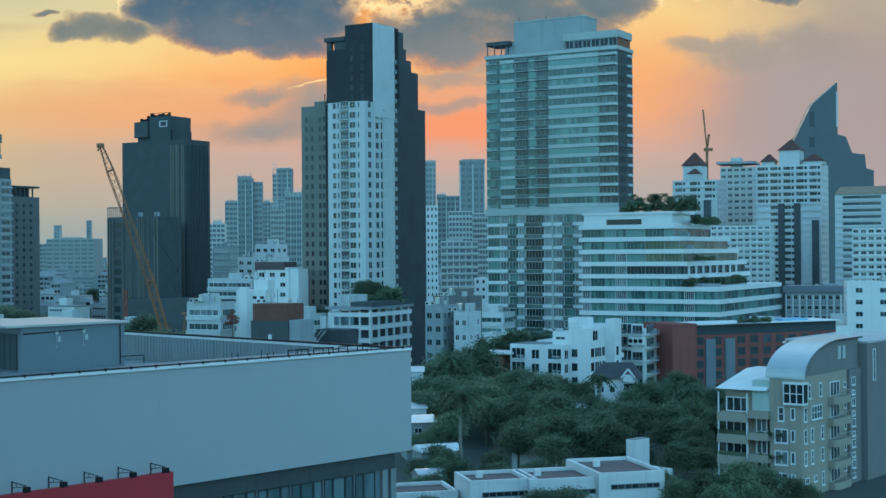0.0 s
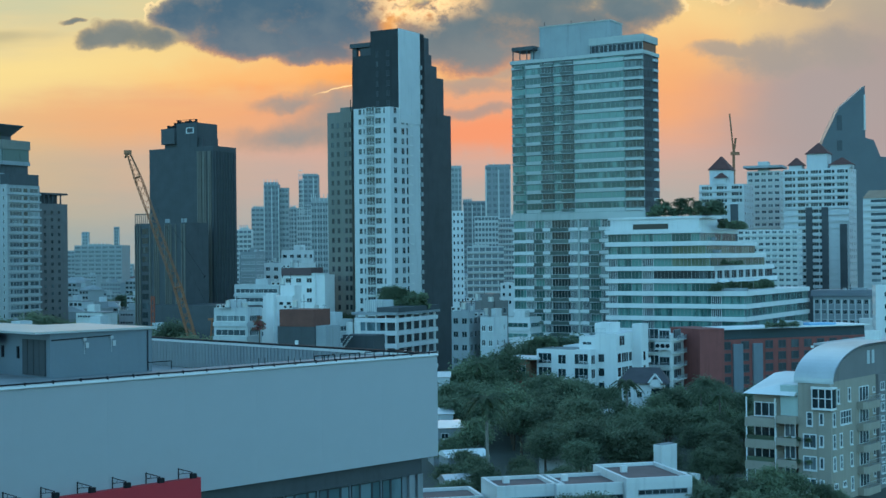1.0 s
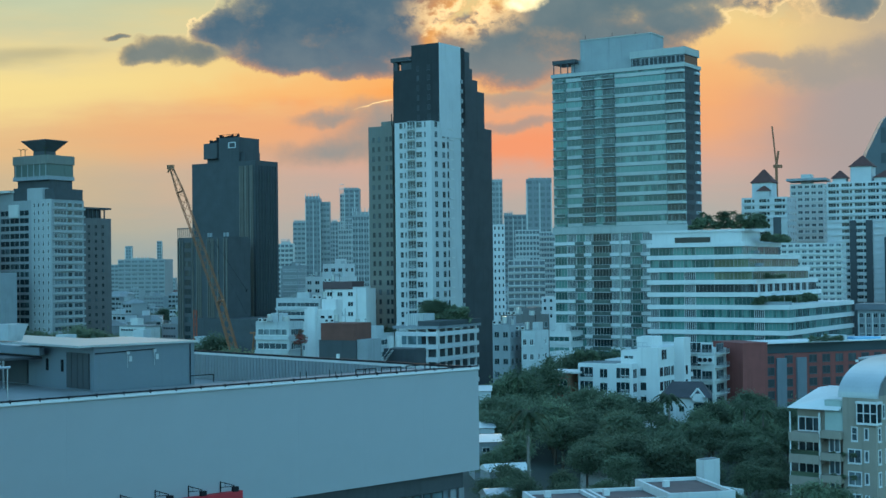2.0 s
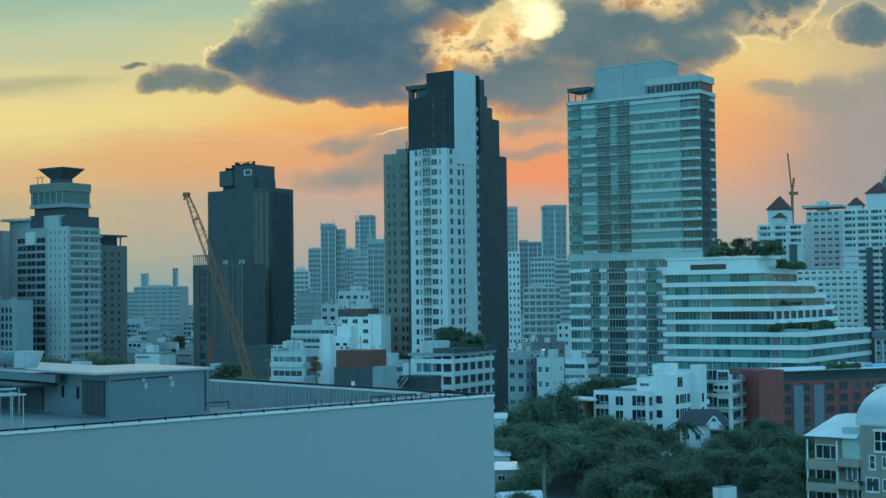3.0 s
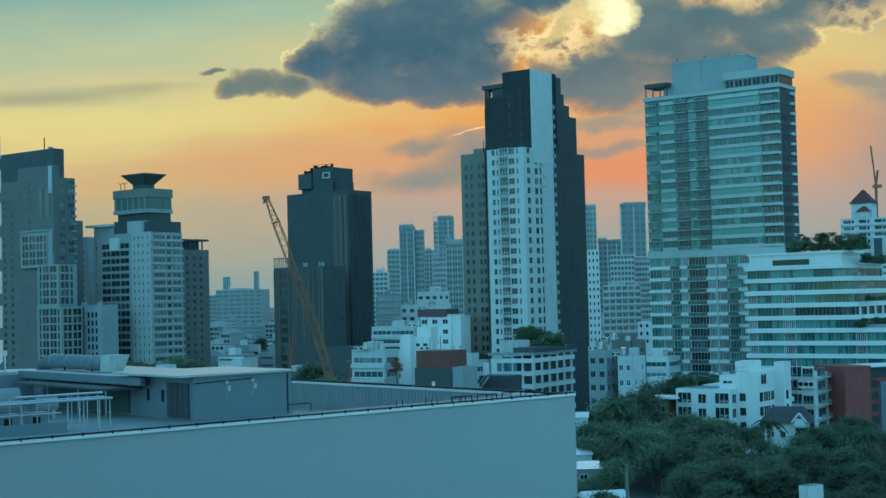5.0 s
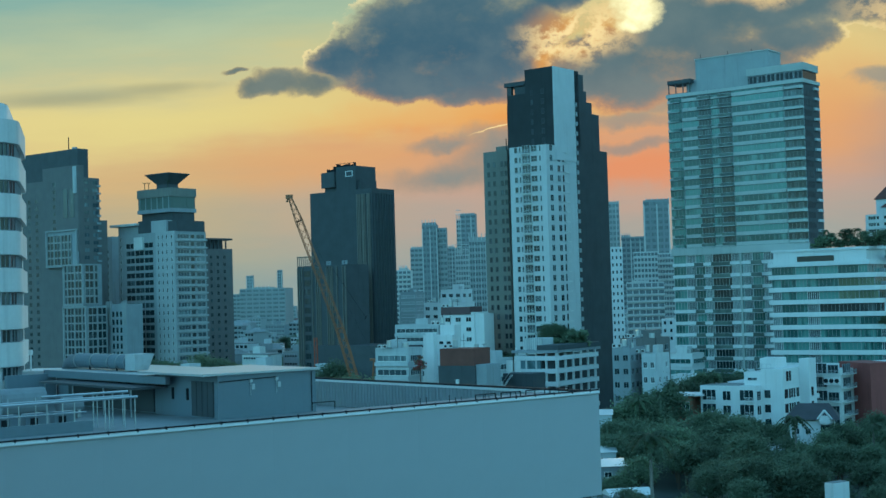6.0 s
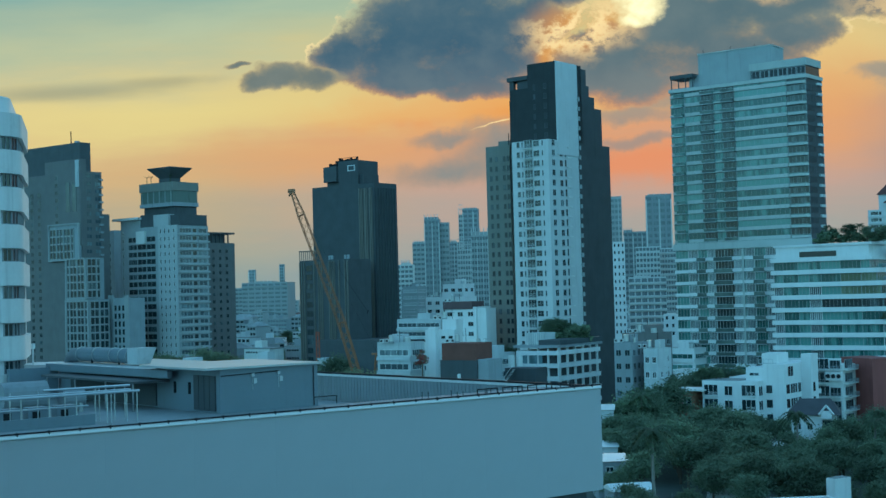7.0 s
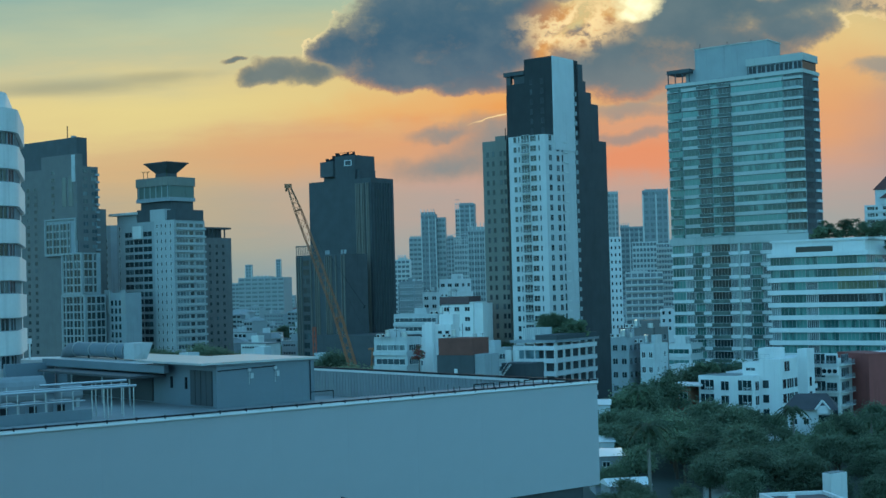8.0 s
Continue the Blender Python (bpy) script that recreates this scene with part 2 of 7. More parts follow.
WHITE = surface("white_render", (0.66, 0.66, 0.645), 0.75, vary=0.09, streaks=0.10, each=0.03)
OFFWHITE = surface("offwhite_render", (0.62, 0.62, 0.59), 0.8, vary=0.12, streaks=0.18, each=0.05)
PALE = surface("pale_concrete", (0.46, 0.48, 0.48), 0.85, vary=0.15, streaks=0.18, each=0.06)
GREY = surface("grey_concrete", (0.28, 0.30, 0.31), 0.85, vary=0.16, streaks=0.15, each=0.06)
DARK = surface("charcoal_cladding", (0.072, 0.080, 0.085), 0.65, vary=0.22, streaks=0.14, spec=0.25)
SOOT = surface("near_black_cladding", (0.036, 0.040, 0.042), 0.65, vary=0.25, streaks=0.15, spec=0.2)
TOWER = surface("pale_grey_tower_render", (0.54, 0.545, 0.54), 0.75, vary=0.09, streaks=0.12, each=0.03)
DARKER = surface("black_cladding", (0.062, 0.070, 0.075), 0.6, vary=0.22, streaks=0.14, spec=0.25)
FIN = surface("bronze_fin", (0.16, 0.15, 0.13), 0.5, vary=0.15)
OLIVE = surface("olive_render", (0.19, 0.19, 0.165), 0.8, vary=0.14, streaks=0.15)
BROWN = surface("brown_cladding", (0.145, 0.14, 0.135), 0.75, vary=0.2, streaks=0.15)
BAND = surface("greyed_white_band", (0.42, 0.44, 0.415), 0.6, vary=0.1, streaks=0.12, each=0.06)
MIDGREY = surface("mid_grey_render", (0.31, 0.33, 0.33), 0.85, vary=0.12, streaks=0.15, each=0.04)
FUNNEL = surface("light_grey_tower_paint", (0.39, 0.40, 0.395), 0.8, vary=0.1, streaks=0.14)
FRAMES = surface("pale_frame_render", (0.31, 0.32, 0.315), 0.8, vary=0.1, streaks=0.12)
BRICK = surface("red_render", (0.24, 0.07, 0.06), 0.85, vary=0.16, scale=0.4, streaks=0.16)
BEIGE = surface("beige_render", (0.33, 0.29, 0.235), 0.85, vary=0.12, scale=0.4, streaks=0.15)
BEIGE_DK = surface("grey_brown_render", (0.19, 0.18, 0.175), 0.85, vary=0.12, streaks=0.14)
SHEET = surface("white_billboard_sheet", (0.405, 0.418, 0.432), 0.55, vary=0.05, scale=0.12, grain=0.9, bump=0.05)
RED = surface("red_sign_sheet", (0.50, 0.03, 0.045), 0.5, vary=0.08)
PANEL = surface("grey_metal_panel", (0.175, 0.212, 0.24), 0.5, vary=0.08, streaks=0.08)
METAL = surface("galvanised_steel", (0.45, 0.47, 0.48), 0.35, 0.8, vary=0.15)
ZINC = surface("zinc_roof", (0.46, 0.48, 0.48), 0.36, 0.35, vary=0.12, scale=0.3)
ROOFING = surface("grey_roof_membrane", (0.24, 0.25, 0.25), 0.85, vary=0.25, scale=0.3)
ROOF_RED = surface("clay_tile_roof", (0.11, 0.046, 0.04), 0.85, vary=0.25, scale=0.5)
BLACK = surface("black_steel", (0.02, 0.022, 0.025), 0.75, vary=0.2, spec=0.12)
CRANE = surface("orange_crane_paint", (0.27, 0.115, 0.055), 0.6, vary=0.15)
GROUND = surface("soil_and_grass", (0.07, 0.08, 0.068), 0.95, vary=0.4, scale=0.05, grain=0.6)
BARK = surface("bark", (0.12, 0.095, 0.07), 0.9, vary=0.3, scale=1.0, grain=8)
PALMBARK = surface("palm_bark", (0.22, 0.20, 0.17), 0.9, vary=0.25, scale=1.0, grain=8)
def leafy(m, share=0.45):
    """Lets light through a leaf: part of what falls on one side leaves by the other."""
    tr = m.node_tree
    b, o = tr.nodes["Principled BSDF"], tr.nodes["Material Output"]
    t, mx = tr.nodes.new("ShaderNodeBsdfTranslucent"), tr.nodes.new("ShaderNodeMixShader")
    tr.links.new(b.inputs["Base Color"].links[0].from_socket, t.inputs[0])
    mx.inputs[0].default_value = share
    tr.links.new(b.outputs[0], mx.inputs[1])
    tr.links.new(t.outputs[0], mx.inputs[2])
    tr.links.new(mx.outputs[0], o.inputs[0])
    return m


LEAF = surface("dark_leaf", (0.16, 0.202, 0.13), 0.75, vary=0.3, scale=0.35, grain=1.5, bump=0, each=0.3, spec=0.2)
LEAF_B = surface("light_leaf", (0.19, 0.245, 0.145), 0.75, vary=0.3, scale=0.35, grain=1.5, bump=0, each=0.3, spec=0.2)
PALM = surface("palm_frond", (0.08, 0.11, 0.055), 0.55, vary=0.3, scale=0.6, grain=2.5, bump=0, each=0.2)
for m in (LEAF, LEAF_B, PALM):
    leafy(m)
AWNING = surface("pale_awning", (0.7, 0.7, 0.68), 0.7, vary=0.12)
# far walls: distance haze is mixed into these three base colours
HAZY = surface("haze_tinted_far_concrete", (0.31, 0.32, 0.315), 0.9, vary=0.08, scale=0.08, each=0.05)
HAZY_DK = surface("haze_tinted_slate_cladding", (0.24, 0.255, 0.26), 0.8, vary=0.08, scale=0.08, each=0.05)
HAZY_LT = surface("haze_tinted_light_render", (0.50, 0.50, 0.48), 0.9, vary=0.08, scale=0.08, each=0.05)
G_TEAL = glazing("teal_hotel_glass", (0.036, 0.088, 0.082), (0.13, 0.25, 0.225), 0.48)
SPIRE = surface("dark_far_glass_cladding", (0.10, 0.11, 0.12), 0.55, vary=0.12, scale=0.06, grain=0.5)
G_MATTE = glazing("dull_dark_glass", (0.025, 0.03, 0.035), (0.07, 0.085, 0.09), 0.3, 0.6)
G_DARK = glazing("dark_window_glass", (0.02, 0.03, 0.034), (0.11, 0.14, 0.15), 0.3)
G_GREY = glazing("grey_window_glass", (0.06, 0.08, 0.09), (0.20, 0.24, 0.25), 0.4)
# far panes carry haze in their colour too, lifted and low in contrast
G_HAZE = glazing("haze_tinted_far_glass", (0.20, 0.22, 0.225), (0.28, 0.30, 0.30), 0.4, 0.3)
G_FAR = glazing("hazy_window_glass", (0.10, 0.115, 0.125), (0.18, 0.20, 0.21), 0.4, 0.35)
G_OLIVE = glazing("amber_terrace_glass", (0.09, 0.11, 0.07), (0.16, 0.19, 0.13), 0.5)
G_BAY = glazing("grey_green_balcony_glass", (0.045, 0.065, 0.056), (0.10, 0.135, 0.115), 0.5, 0.45)
G_CLEAR = glazing("pale_shopfront_glass", (0.08, 0.13, 0.14), (0.16, 0.23, 0.25), 0.5)
# ---- builders ----
def cuboid(bm, x0, x1, y0, y1, z0, z1, mi=0):
    v = [bm.verts.new((x, y, z)) for z in (z0, z1) for y in (y0, y1) for x in (x0, x1)]
    for ids in ((0, 2, 3, 1), (4, 5, 7, 6), (0, 1, 5, 4), (2, 6, 7, 3), (0, 4, 6, 2), (1, 3, 7, 5)):
        bm.faces.new([v[i] for i in ids]).material_index = mi


def prism(bm, pts, z0, z1, mi=0, top=None):
    """A solid on the plan pts (anticlockwise); top: the same plan at the top, if it tapers."""
    lo = [bm.verts.new((x, y, z0)) for x, y in pts]
    hi = [bm.verts.new((x, y, z1)) for x, y in (top or pts)]
    n = len(pts)
    bm.faces.new(lo[::-1]).material_index = mi
    bm.faces.new(hi).material_index = mi
    for i in range(n):
        bm.faces.new((lo[i], lo[(i + 1) % n], hi[(i + 1) % n], hi[i])).material_index = mi


def rod(bm, a, b, r, n=6, r2=None, mi=0):
    a, b = Vector(a), Vector(b)
    q = (b - a).to_track_quat("Z", "Y")
    ring = [Vector((math.cos(k * math.tau / n), math.sin(k * math.tau / n), 0)) for k in range(n)]
    lo = [bm.verts.new(a + q @ (p * r)) for p in ring]
    hi = [bm.verts.new(b + q @ (p * (r if r2 is None else r2))) for p in ring]
    bm.faces.new(lo[::-1]).material_index = mi
    bm.faces.new(hi).material_index = mi
    for i in range(n):
        bm.faces.new((lo[i], lo[(i + 1) % n], hi[(i + 1) % n], hi[i])).material_index = mi


def mesh_of(name, bm, mats):
    me = bpy.data.meshes.new(name)
    bm.to_mesh(me)
    bm.free()
    for m in mats if isinstance(mats, (list, tuple)) else [mats]:
        me.materials.append(m)
    return me


def piece(name, me, parent, m=None, label=""):
    ob = new(name, me)
    ob.parent = parent
    if m is not None:
        ob.matrix_basis = m
    if me in SPLIT:
        new("pane", SPLIT[me]).parent = ob
    return tagged(ob, label)


def part(name, bm, mats, parent, label="", m=None):
    return piece(name, mesh_of(name, bm, mats), parent, m, label)


def block(name, parent, mat, x0, x1, y0, y1, z0, z1, label=""):
    bm = bmesh.new()
    cuboid(bm, x0, x1, y0, y1, z0, z1)
    return part(name, bm, mat, parent, label)


def thing(name, label, x, y, rz=0.0, z=0.0, category="building", group="", kind=""):
    ob = new(name)
    ob.matrix_basis = pose(x, y, z, 0, 0, rz)
    return tagged(ob, label, category, group, kind)


def front(u, z, y=0.0):
    return pose(u, y, z)


def right(w, v, z):
    return pose(w, v, z, 0, 0, 90)


def left(v, z, x=0.0):
    return pose(x, v, z, 0, 0, -90)


KEPT = {}


SPLIT = {}
FINE_WINDOWS = [False]  # while true, window panes are parts of their own


def window_mesh(w, h, glass, frame_mat, bars=1, cross=0, edge=0.08, sill=True, deep=0.10, split=None):
    """A window as one shell: proud frame and bars, panes set back, sill. Origin at the middle of its foot, facing -y.
    split: the panes become parts of their own."""
    split = FINE_WINDOWS[0] if split is None else split
    key = ("w", w, h, glass.name, frame_mat.name, bars, cross, edge, sill, deep, split)
    if key in KEPT:
        return KEPT[key]
    x = w / 2
    xs, zs = [-x, -x + edge], [0.0, edge]
    for k in range(1, bars + 1):
        c = -x + w * k / (bars + 1)
        xs += [c - edge * 0.35, c + edge * 0.35]
    for k in range(1, cross + 1):
        c = h * k / (cross + 1)
        zs += [c - edge * 0.3, c + edge * 0.3]
    xs, zs = xs + [x - edge, x], zs + [h - edge, h]
    if sill:
        zs = [-0.1] + zs
    ni, nj = len(xs) - 1, len(zs) - 1
    base = 1 if sill else 0

    def depth(i, j):
        if i < 0 or j < 0 or i >= ni or j >= nj:
            return 0.02
        if sill and j == 0:
            return -deep - 0.12
        return -deep * 0.35 if i % 2 == 1 and (j - base) % 2 == 1 else -deep

    bm, panes = bmesh.new(), bmesh.new()
    cache = {}

    def vert(px, py, pz):
        k = (round(px, 4), round(py, 4), round(pz, 4))
        if k not in cache:
            cache[k] = bm.verts.new(k)
        return cache[k]

    def quad(pts, mi=0):
        vs = [vert(*q) for q in pts]
        if len(set(vs)) == 4:
            try:
                bm.faces.new(vs).material_index = mi
            except ValueError:
                pass

    for i in range(ni):
        for j in range(nj):
            y = depth(i, j)
            pane = i % 2 == 1 and (j - base) % 2 == 1 and not (sill and j == 0)
            pts = [(xs[i], y, zs[j]), (xs[i + 1], y, zs[j]), (xs[i + 1], y, zs[j + 1]), (xs[i], y, zs[j + 1])]
            quad(pts, 1 if pane else 0)
            if pane and split:
                cuboid(panes, xs[i] + 0.01, xs[i + 1] - 0.01, y - 0.02, y - 0.005, zs[j] + 0.01, zs[j + 1] - 0.01)
            y2 = depth(i + 1, j)
            if y2 != y:
                quad([(xs[i + 1], y, zs[j]), (xs[i + 1], y2, zs[j]), (xs[i + 1], y2, zs[j + 1]), (xs[i + 1], y, zs[j + 1])])
            y2 = depth(i, j + 1)
            if y2 != y:
                quad([(xs[i], y, zs[j + 1]), (xs[i + 1], y, zs[j + 1]), (xs[i + 1], y2, zs[j + 1]), (xs[i], y2, zs[j + 1])])
            if i == 0:
                quad([(xs[0], 0.02, zs[j]), (xs[0], y, zs[j]), (xs[0], y, zs[j + 1]), (xs[0], 0.02, zs[j + 1])])
            if j == 0:
                quad([(xs[i], 0.02, zs[0]), (xs[i + 1], 0.02, zs[0]), (xs[i + 1], y, zs[0]), (xs[i], y, zs[0])])
    KEPT[key] = mesh_of("window", bm, [frame_mat, glass])
    if split:
        SPLIT[KEPT[key]] = mesh_of("pane", panes, glass)
    else:
        panes.free()
    return KEPT[key]


def slab_mesh(name, w, d, h, mat, ends=0.0):
    """A slab w wide (from 0), standing d out of the wall, h high."""
    key = ("s", w, d, h, mat.name, ends)
    if key not in KEPT:
        bm = bmesh.new()
        if ends:
            prism(bm, [(0, 0), (0, -d + ends), (ends, -d), (w - ends, -d), (w, -d + ends), (w, 0)][::-1], 0, h)
            bmesh.ops.recalc_face_normals(bm, faces=bm.faces)
        else:
            cuboid(bm, 0, w, -d, 0, 0, h)
        KEPT[key] = mesh_of(name, bm, mat)
    return KEPT[key]


def balcony_mesh(w, d, mat, rail, glass=None, h=1.05):
    """A balcony: floor slab, rails with posts or a solid front. From 0 to w, out towards -y."""
    key = ("b", w, d, mat.name, rail.name, glass.name if glass else "", h)
    if key not in KEPT:
        bm = bmesh.new()
        cuboid(bm, 0, w, -d, 0, -0.15, 0.05)
        if glass:
            cuboid(bm, 0.04, w - 0.04, -d + 0.03, -d + 0.06, 0.08, h, 2)
            cuboid(bm, 0, 0.04, -d, 0, h - 0.05, h, 1)
            cuboid(bm, w - 0.04, w, -d, 0, h - 0.05, h, 1)
        else:
            n = max(3, int(w / 0.3))
            for k in range(n + 1):
                c = w * k / n
                cuboid(bm, c - 0.025, c + 0.025, -d, -d + 0.05, 0.05, h - 0.05, 1)
        cuboid(bm, 0, w, -d, -d + 0.07, h - 0.05, h + 0.03, 1)
        KEPT[key] = mesh_of("balcony", bm, [mat, rail] + ([glass] if glass else []))
    return KEPT[key]


def window_rows(parent, me, us, zs, place=front, skip=0.0, rng=None):
    for z in zs:
        for u in us:
            if rng and rng.random() < skip:
                continue
            piece("window", me, parent, place(u, z))


def rooftop(parent, w, d, z, mat, trim, rng, rail=True):
    """Parapet, stair head, tank and vents on a flat roof."""
    bm = bmesh.new()
    t, h = 0.25, 0.9
    cuboid(bm, 0, w, 0, t, z, z + h)
    cuboid(bm, 0, w, d - t, d, z, z + h)
    cuboid(bm, 0, t, t, d - t, z, z + h)
    cuboid(bm, w - t, w, t, d - t, z, z + h)
    part("parapet", bm, mat, parent)
    sw, sd = min(5.0, w * 0.35), min(4.0, d * 0.4)
    sx, sy = rng.uniform(0.1, 0.5) * w, rng.uniform(0.3, 0.5) * d
    block("stair_head", parent, trim, sx, sx + sw, sy, sy + sd, z, z + 2.8)
    bm = bmesh.new()
    rod(bm, (w * 0.75, d * 0.4, z), (w * 0.75, d * 0.4, z + 2.0), min(1.1, w * 0.08), 12)
    part("water_tank", bm, METAL, parent)


def low_block(label, x, y, rz, w, d, floors, wall, glass, frame_mat, storey=3.2, band=False, roof=ROOFING, seed=1, bays=3.4, side=True, name="apartment_block", z0=0.0):
    """A plain flat-roofed block with windows on the front and on both ends."""
    rng = random.Random(seed)
    b = thing(name, label, x, y, rz, z0)
    h = floors * storey
    block("wall", b, wall, 0, w, 0, d, 0, h)
    block("roof", b, roof, 0.3, w - 0.3, 0.3, d - 0.3, h, h + 0.12)
    rooftop(b, w, d, h, wall, wall, rng)
    zs = [k * storey + 1.0 for k in range(floors)]
    if band:
        me = window_mesh(w - 1.2, 1.5, glass, frame_mat, max(3, int(w / 2.2)), 0, 0.1)
        for z in zs:
            piece("window", me, b, front(w / 2, z))
            piece("ledge", slab_mesh("ledge", w, 0.5, 0.9, wall), b, pose(0, 0, z - 1.1))
        me2 = window_mesh(max(2.0, d - 1.2), 1.5, glass, frame_mat, 4, 0, 0.1)
        if side:
            for z in zs:
                piece("window", me2, b, right(w, d / 2, z))
    else:
        n = max(2, int(w / bays))
        me = window_mesh(min(2.0, w / n * 0.6), 1.45, glass, frame_mat, 1, 0, 0.09)
        window_rows(b, me, [w * (k + 0.5) / n for k in range(n)], zs, front, 0.06, rng)
        n2 = max(1, int(d / bays))
        if side:
            window_rows(b, me, [d * (k + 0.5) / n2 for k in range(n2)], zs, lambda v, z: right(w, v, z), 0.1, rng)
            window_rows(b, me, [d * (k + 0.5) / n2 for k in range(n2)], zs, lambda v, z: left(v, z), 0.1, rng)
    return b
# ---- ground ----
bm = bmesh.new()
N = 40
for j in range(N):
    for i in range(N):
        x0, x1, y0, y1 = (-4600 + 9200 * i / N, -4600 + 9200 * (i + 1) / N, -4600 + 9400 * j / N, -4600 + 9400 * (j + 1) / N)
        bm.faces.new([bm.verts.new(p) for p in ((x0, y0, 0), (x1, y0, 0), (x1, y1, 0), (x0, y1, 0))])
bmesh.ops.remove_doubles(bm, verts=bm.verts, dist=0.01)
tagged(new("ground", mesh_of("ground", bm, GROUND)), "dark soil and grass between the city blocks", "ground", kind="structure")


# ---- glazed hotel with terraces ----
def hotel():
    b = thing("hotel_tower", "tall hotel with white bands, teal glass and small balconies", 14.1, 442.7, -30)
    W, D = 45.3, 12.0
    block("glass_core", b, G_TEAL, 0.3, W - 0.3, 0.3, D, 0, 98.6)
    block("side_wall", b, DARK, W - 0.3, W, 0.3, D, 0, 98.6)
    # upper storeys: bays of bands, glass and projecting balconies
    bays = [(0, 5.1, "gap"), (5.1, 10.7, "band"), (10.7, 15.0, "bay"), (15.0, 17.8, "small"), (17.8, 22.0, "bay"), (22.0, 39.0, "band"), (39.0, 45.3, "deep")]
    z, n = 50.0, 0
    while z < 97:
        for x0, x1, kind in bays:
            w = round(x1 - x0, 2)
            piece("window", window_mesh(w - 0.1, 2.0, G_DARK if kind in ("bay", "deep") else G_TEAL, GREY, max(1, round(w / 1.7)), 0, 0.09, False, 0.08), b, pose((x0 + x1) / 2, 0.28, z + 1.02))
            if kind == "band":
                piece("spandrel", slab_mesh("spandrel", w, 0.45, 1.05, BAND), b, pose(x0, 0.3, z))
            elif kind == "small":
                piece("spandrel", slab_mesh("spandrel", w, 0.6, 0.55, BAND, 0.2), b, pose(x0, 0.3, z))
            elif kind == "bay":
                piece("balcony", balcony_mesh(w, 1.3, PALE, PALE, G_BAY, 1.0), b, pose(x0, 0.3, z + 0.1))
            elif kind == "deep":
                piece("balcony", slab_mesh("balcony", w, 1.3, 0.75, BAND, 0.7), b, pose(x0, 0.3, z))
            else:
                piece("balcony", balcony_mesh(3.0, 0.9, PALE, GREY, G_TEAL, 0.9), b, pose(x0 + 1.4, 0.3, z + 0.1))
                piece("corner_band", slab_mesh("corner_band", 1.4, 0.5, 0.8, BAND, 0.2), b, pose(x0, 0.3, z))
        piece("balcony", slab_mesh("side_balcony", 3.2, 0.8, 0.8, PALE, 0.3), b, right(W, 7.5, z))
        piece("window", window_mesh(5.2, 1.9, G_MATTE, DARK, 3, 0, 0.08, False), b, right(W, 3.4, z + 1.0))
        z += 3.06
        n += 1
    # continuous bands at the change of storeys and at the cornice
    block("cornice", b, BAND, -0.2, W + 0.3, -0.4, D + 0.2, 97.6, 98.7)
    block("belt_course", b, BAND, -0.2, W + 0.2, -0.45, 0.3, 47.7, 49.9)
    # lower storeys: teal panes, dark mullioned groups and boxed balconies in turn
    bays = [(0.3, 4.6, "pane"), (4.7, 8.0, "bars"), (8.0, 11.2, "box"), (11.2, 13.8, "bars"), (13.8, 20.2, "box"), (20.2, 22.6, "bars"), (24.0, 27.0, "bars"), (27.0, 30.6, "box"), (30.8, 34.0, "bars"), (34.2, 45.0, "pane")]
    z = 11.2
    while z < 46:
        piece("spandrel", slab_mesh("spandrel", W, 0.6, 0.95, WHITE), b, pose(0, 0.3, z + 0.15))
        piece("pier", slab_mesh("pier", 0.6, 0.7, 3.65, BAND), b, pose(23.0, 0.3, z))
        for x0, x1, kind in bays:
            w = round(x1 - x0, 2)
            if kind == "pane":
                me = window_mesh(w, 2.5, G_TEAL, BAND, max(2, round(w / 1.5)), 0, 0.09, False, 0.12)
            elif kind == "bars":
                me = window_mesh(w, 2.5, G_GREY, OFFWHITE, max(3, round(w / 0.65)), 0, 0.12, False, 0.25)
            else:
                me = window_mesh(w, 2.5, G_DARK if w > 5 else G_TEAL, PALE, max(2, round(w / 1.3)), 0, 0.1, False, 0.1)
            piece("window", me, b, pose((x0 + x1) / 2, 0.28, z + 1.1))
            if kind == "box":
                piece("balcony", balcony_mesh(w, 1.4, PALE, PALE, G_BAY, 1.25), b, pose(x0, 0.2, z - 0.05))
        z += 3.65
    # roof storey
    block("penthouse", b, MIDGREY, 9.0, 33.5, 2.5, 11.5, 98.7, 109.0)
    block("penthouse_cap", b, BAND, 8.8, 33.7, 2.3, 11.7, 109.0, 109.3)
    block("penthouse_step", b, GREY, 5.4, 9.0, 3.0, 9.0, 98.7, 103.0)
    bm = bmesh.new()
    cuboid(bm, 0.0, 8.0, 0.4, 8.0, 102.0, 103.2)
    for x in (0.2, 2.7, 5.2, 7.6):
        cuboid(bm, x, x + 0.25, 0.6, 0.9, 98.7, 102.0)
    part("roof_pavilion", bm, DARK, b, "dark open roof pavilion")
    block("top_storey", b, G_DARK, 27.5, 45.0, 0.6, 11.0, 98.7, 101.4)
    for k in range(6):
        piece("window", window_mesh(2.7, 2.4, G_MATTE, PALE, 1, 0, 0.12, False), b, pose(29.2 + k * 2.9, 0.6, 98.9))
    block("top_parapet", b, BAND, 27.2, 45.5, 0.2, 11.4, 101.4, 103.6)
    bm = bmesh.new()
    for x, h in ((9.6, 3.0), (19.0, 2.6), (27.0, 2.0)):
        rod(bm, (x, 5, 109.3), (x, 5, 109.3 + h * 0.6), 0.08)
    part("antenna", bm, BLACK, b)

    # terraced wing
    g = thing("hotel_wing", "terraced white hotel wing with long bands and planted decks", 40.9, 416.8, -30)
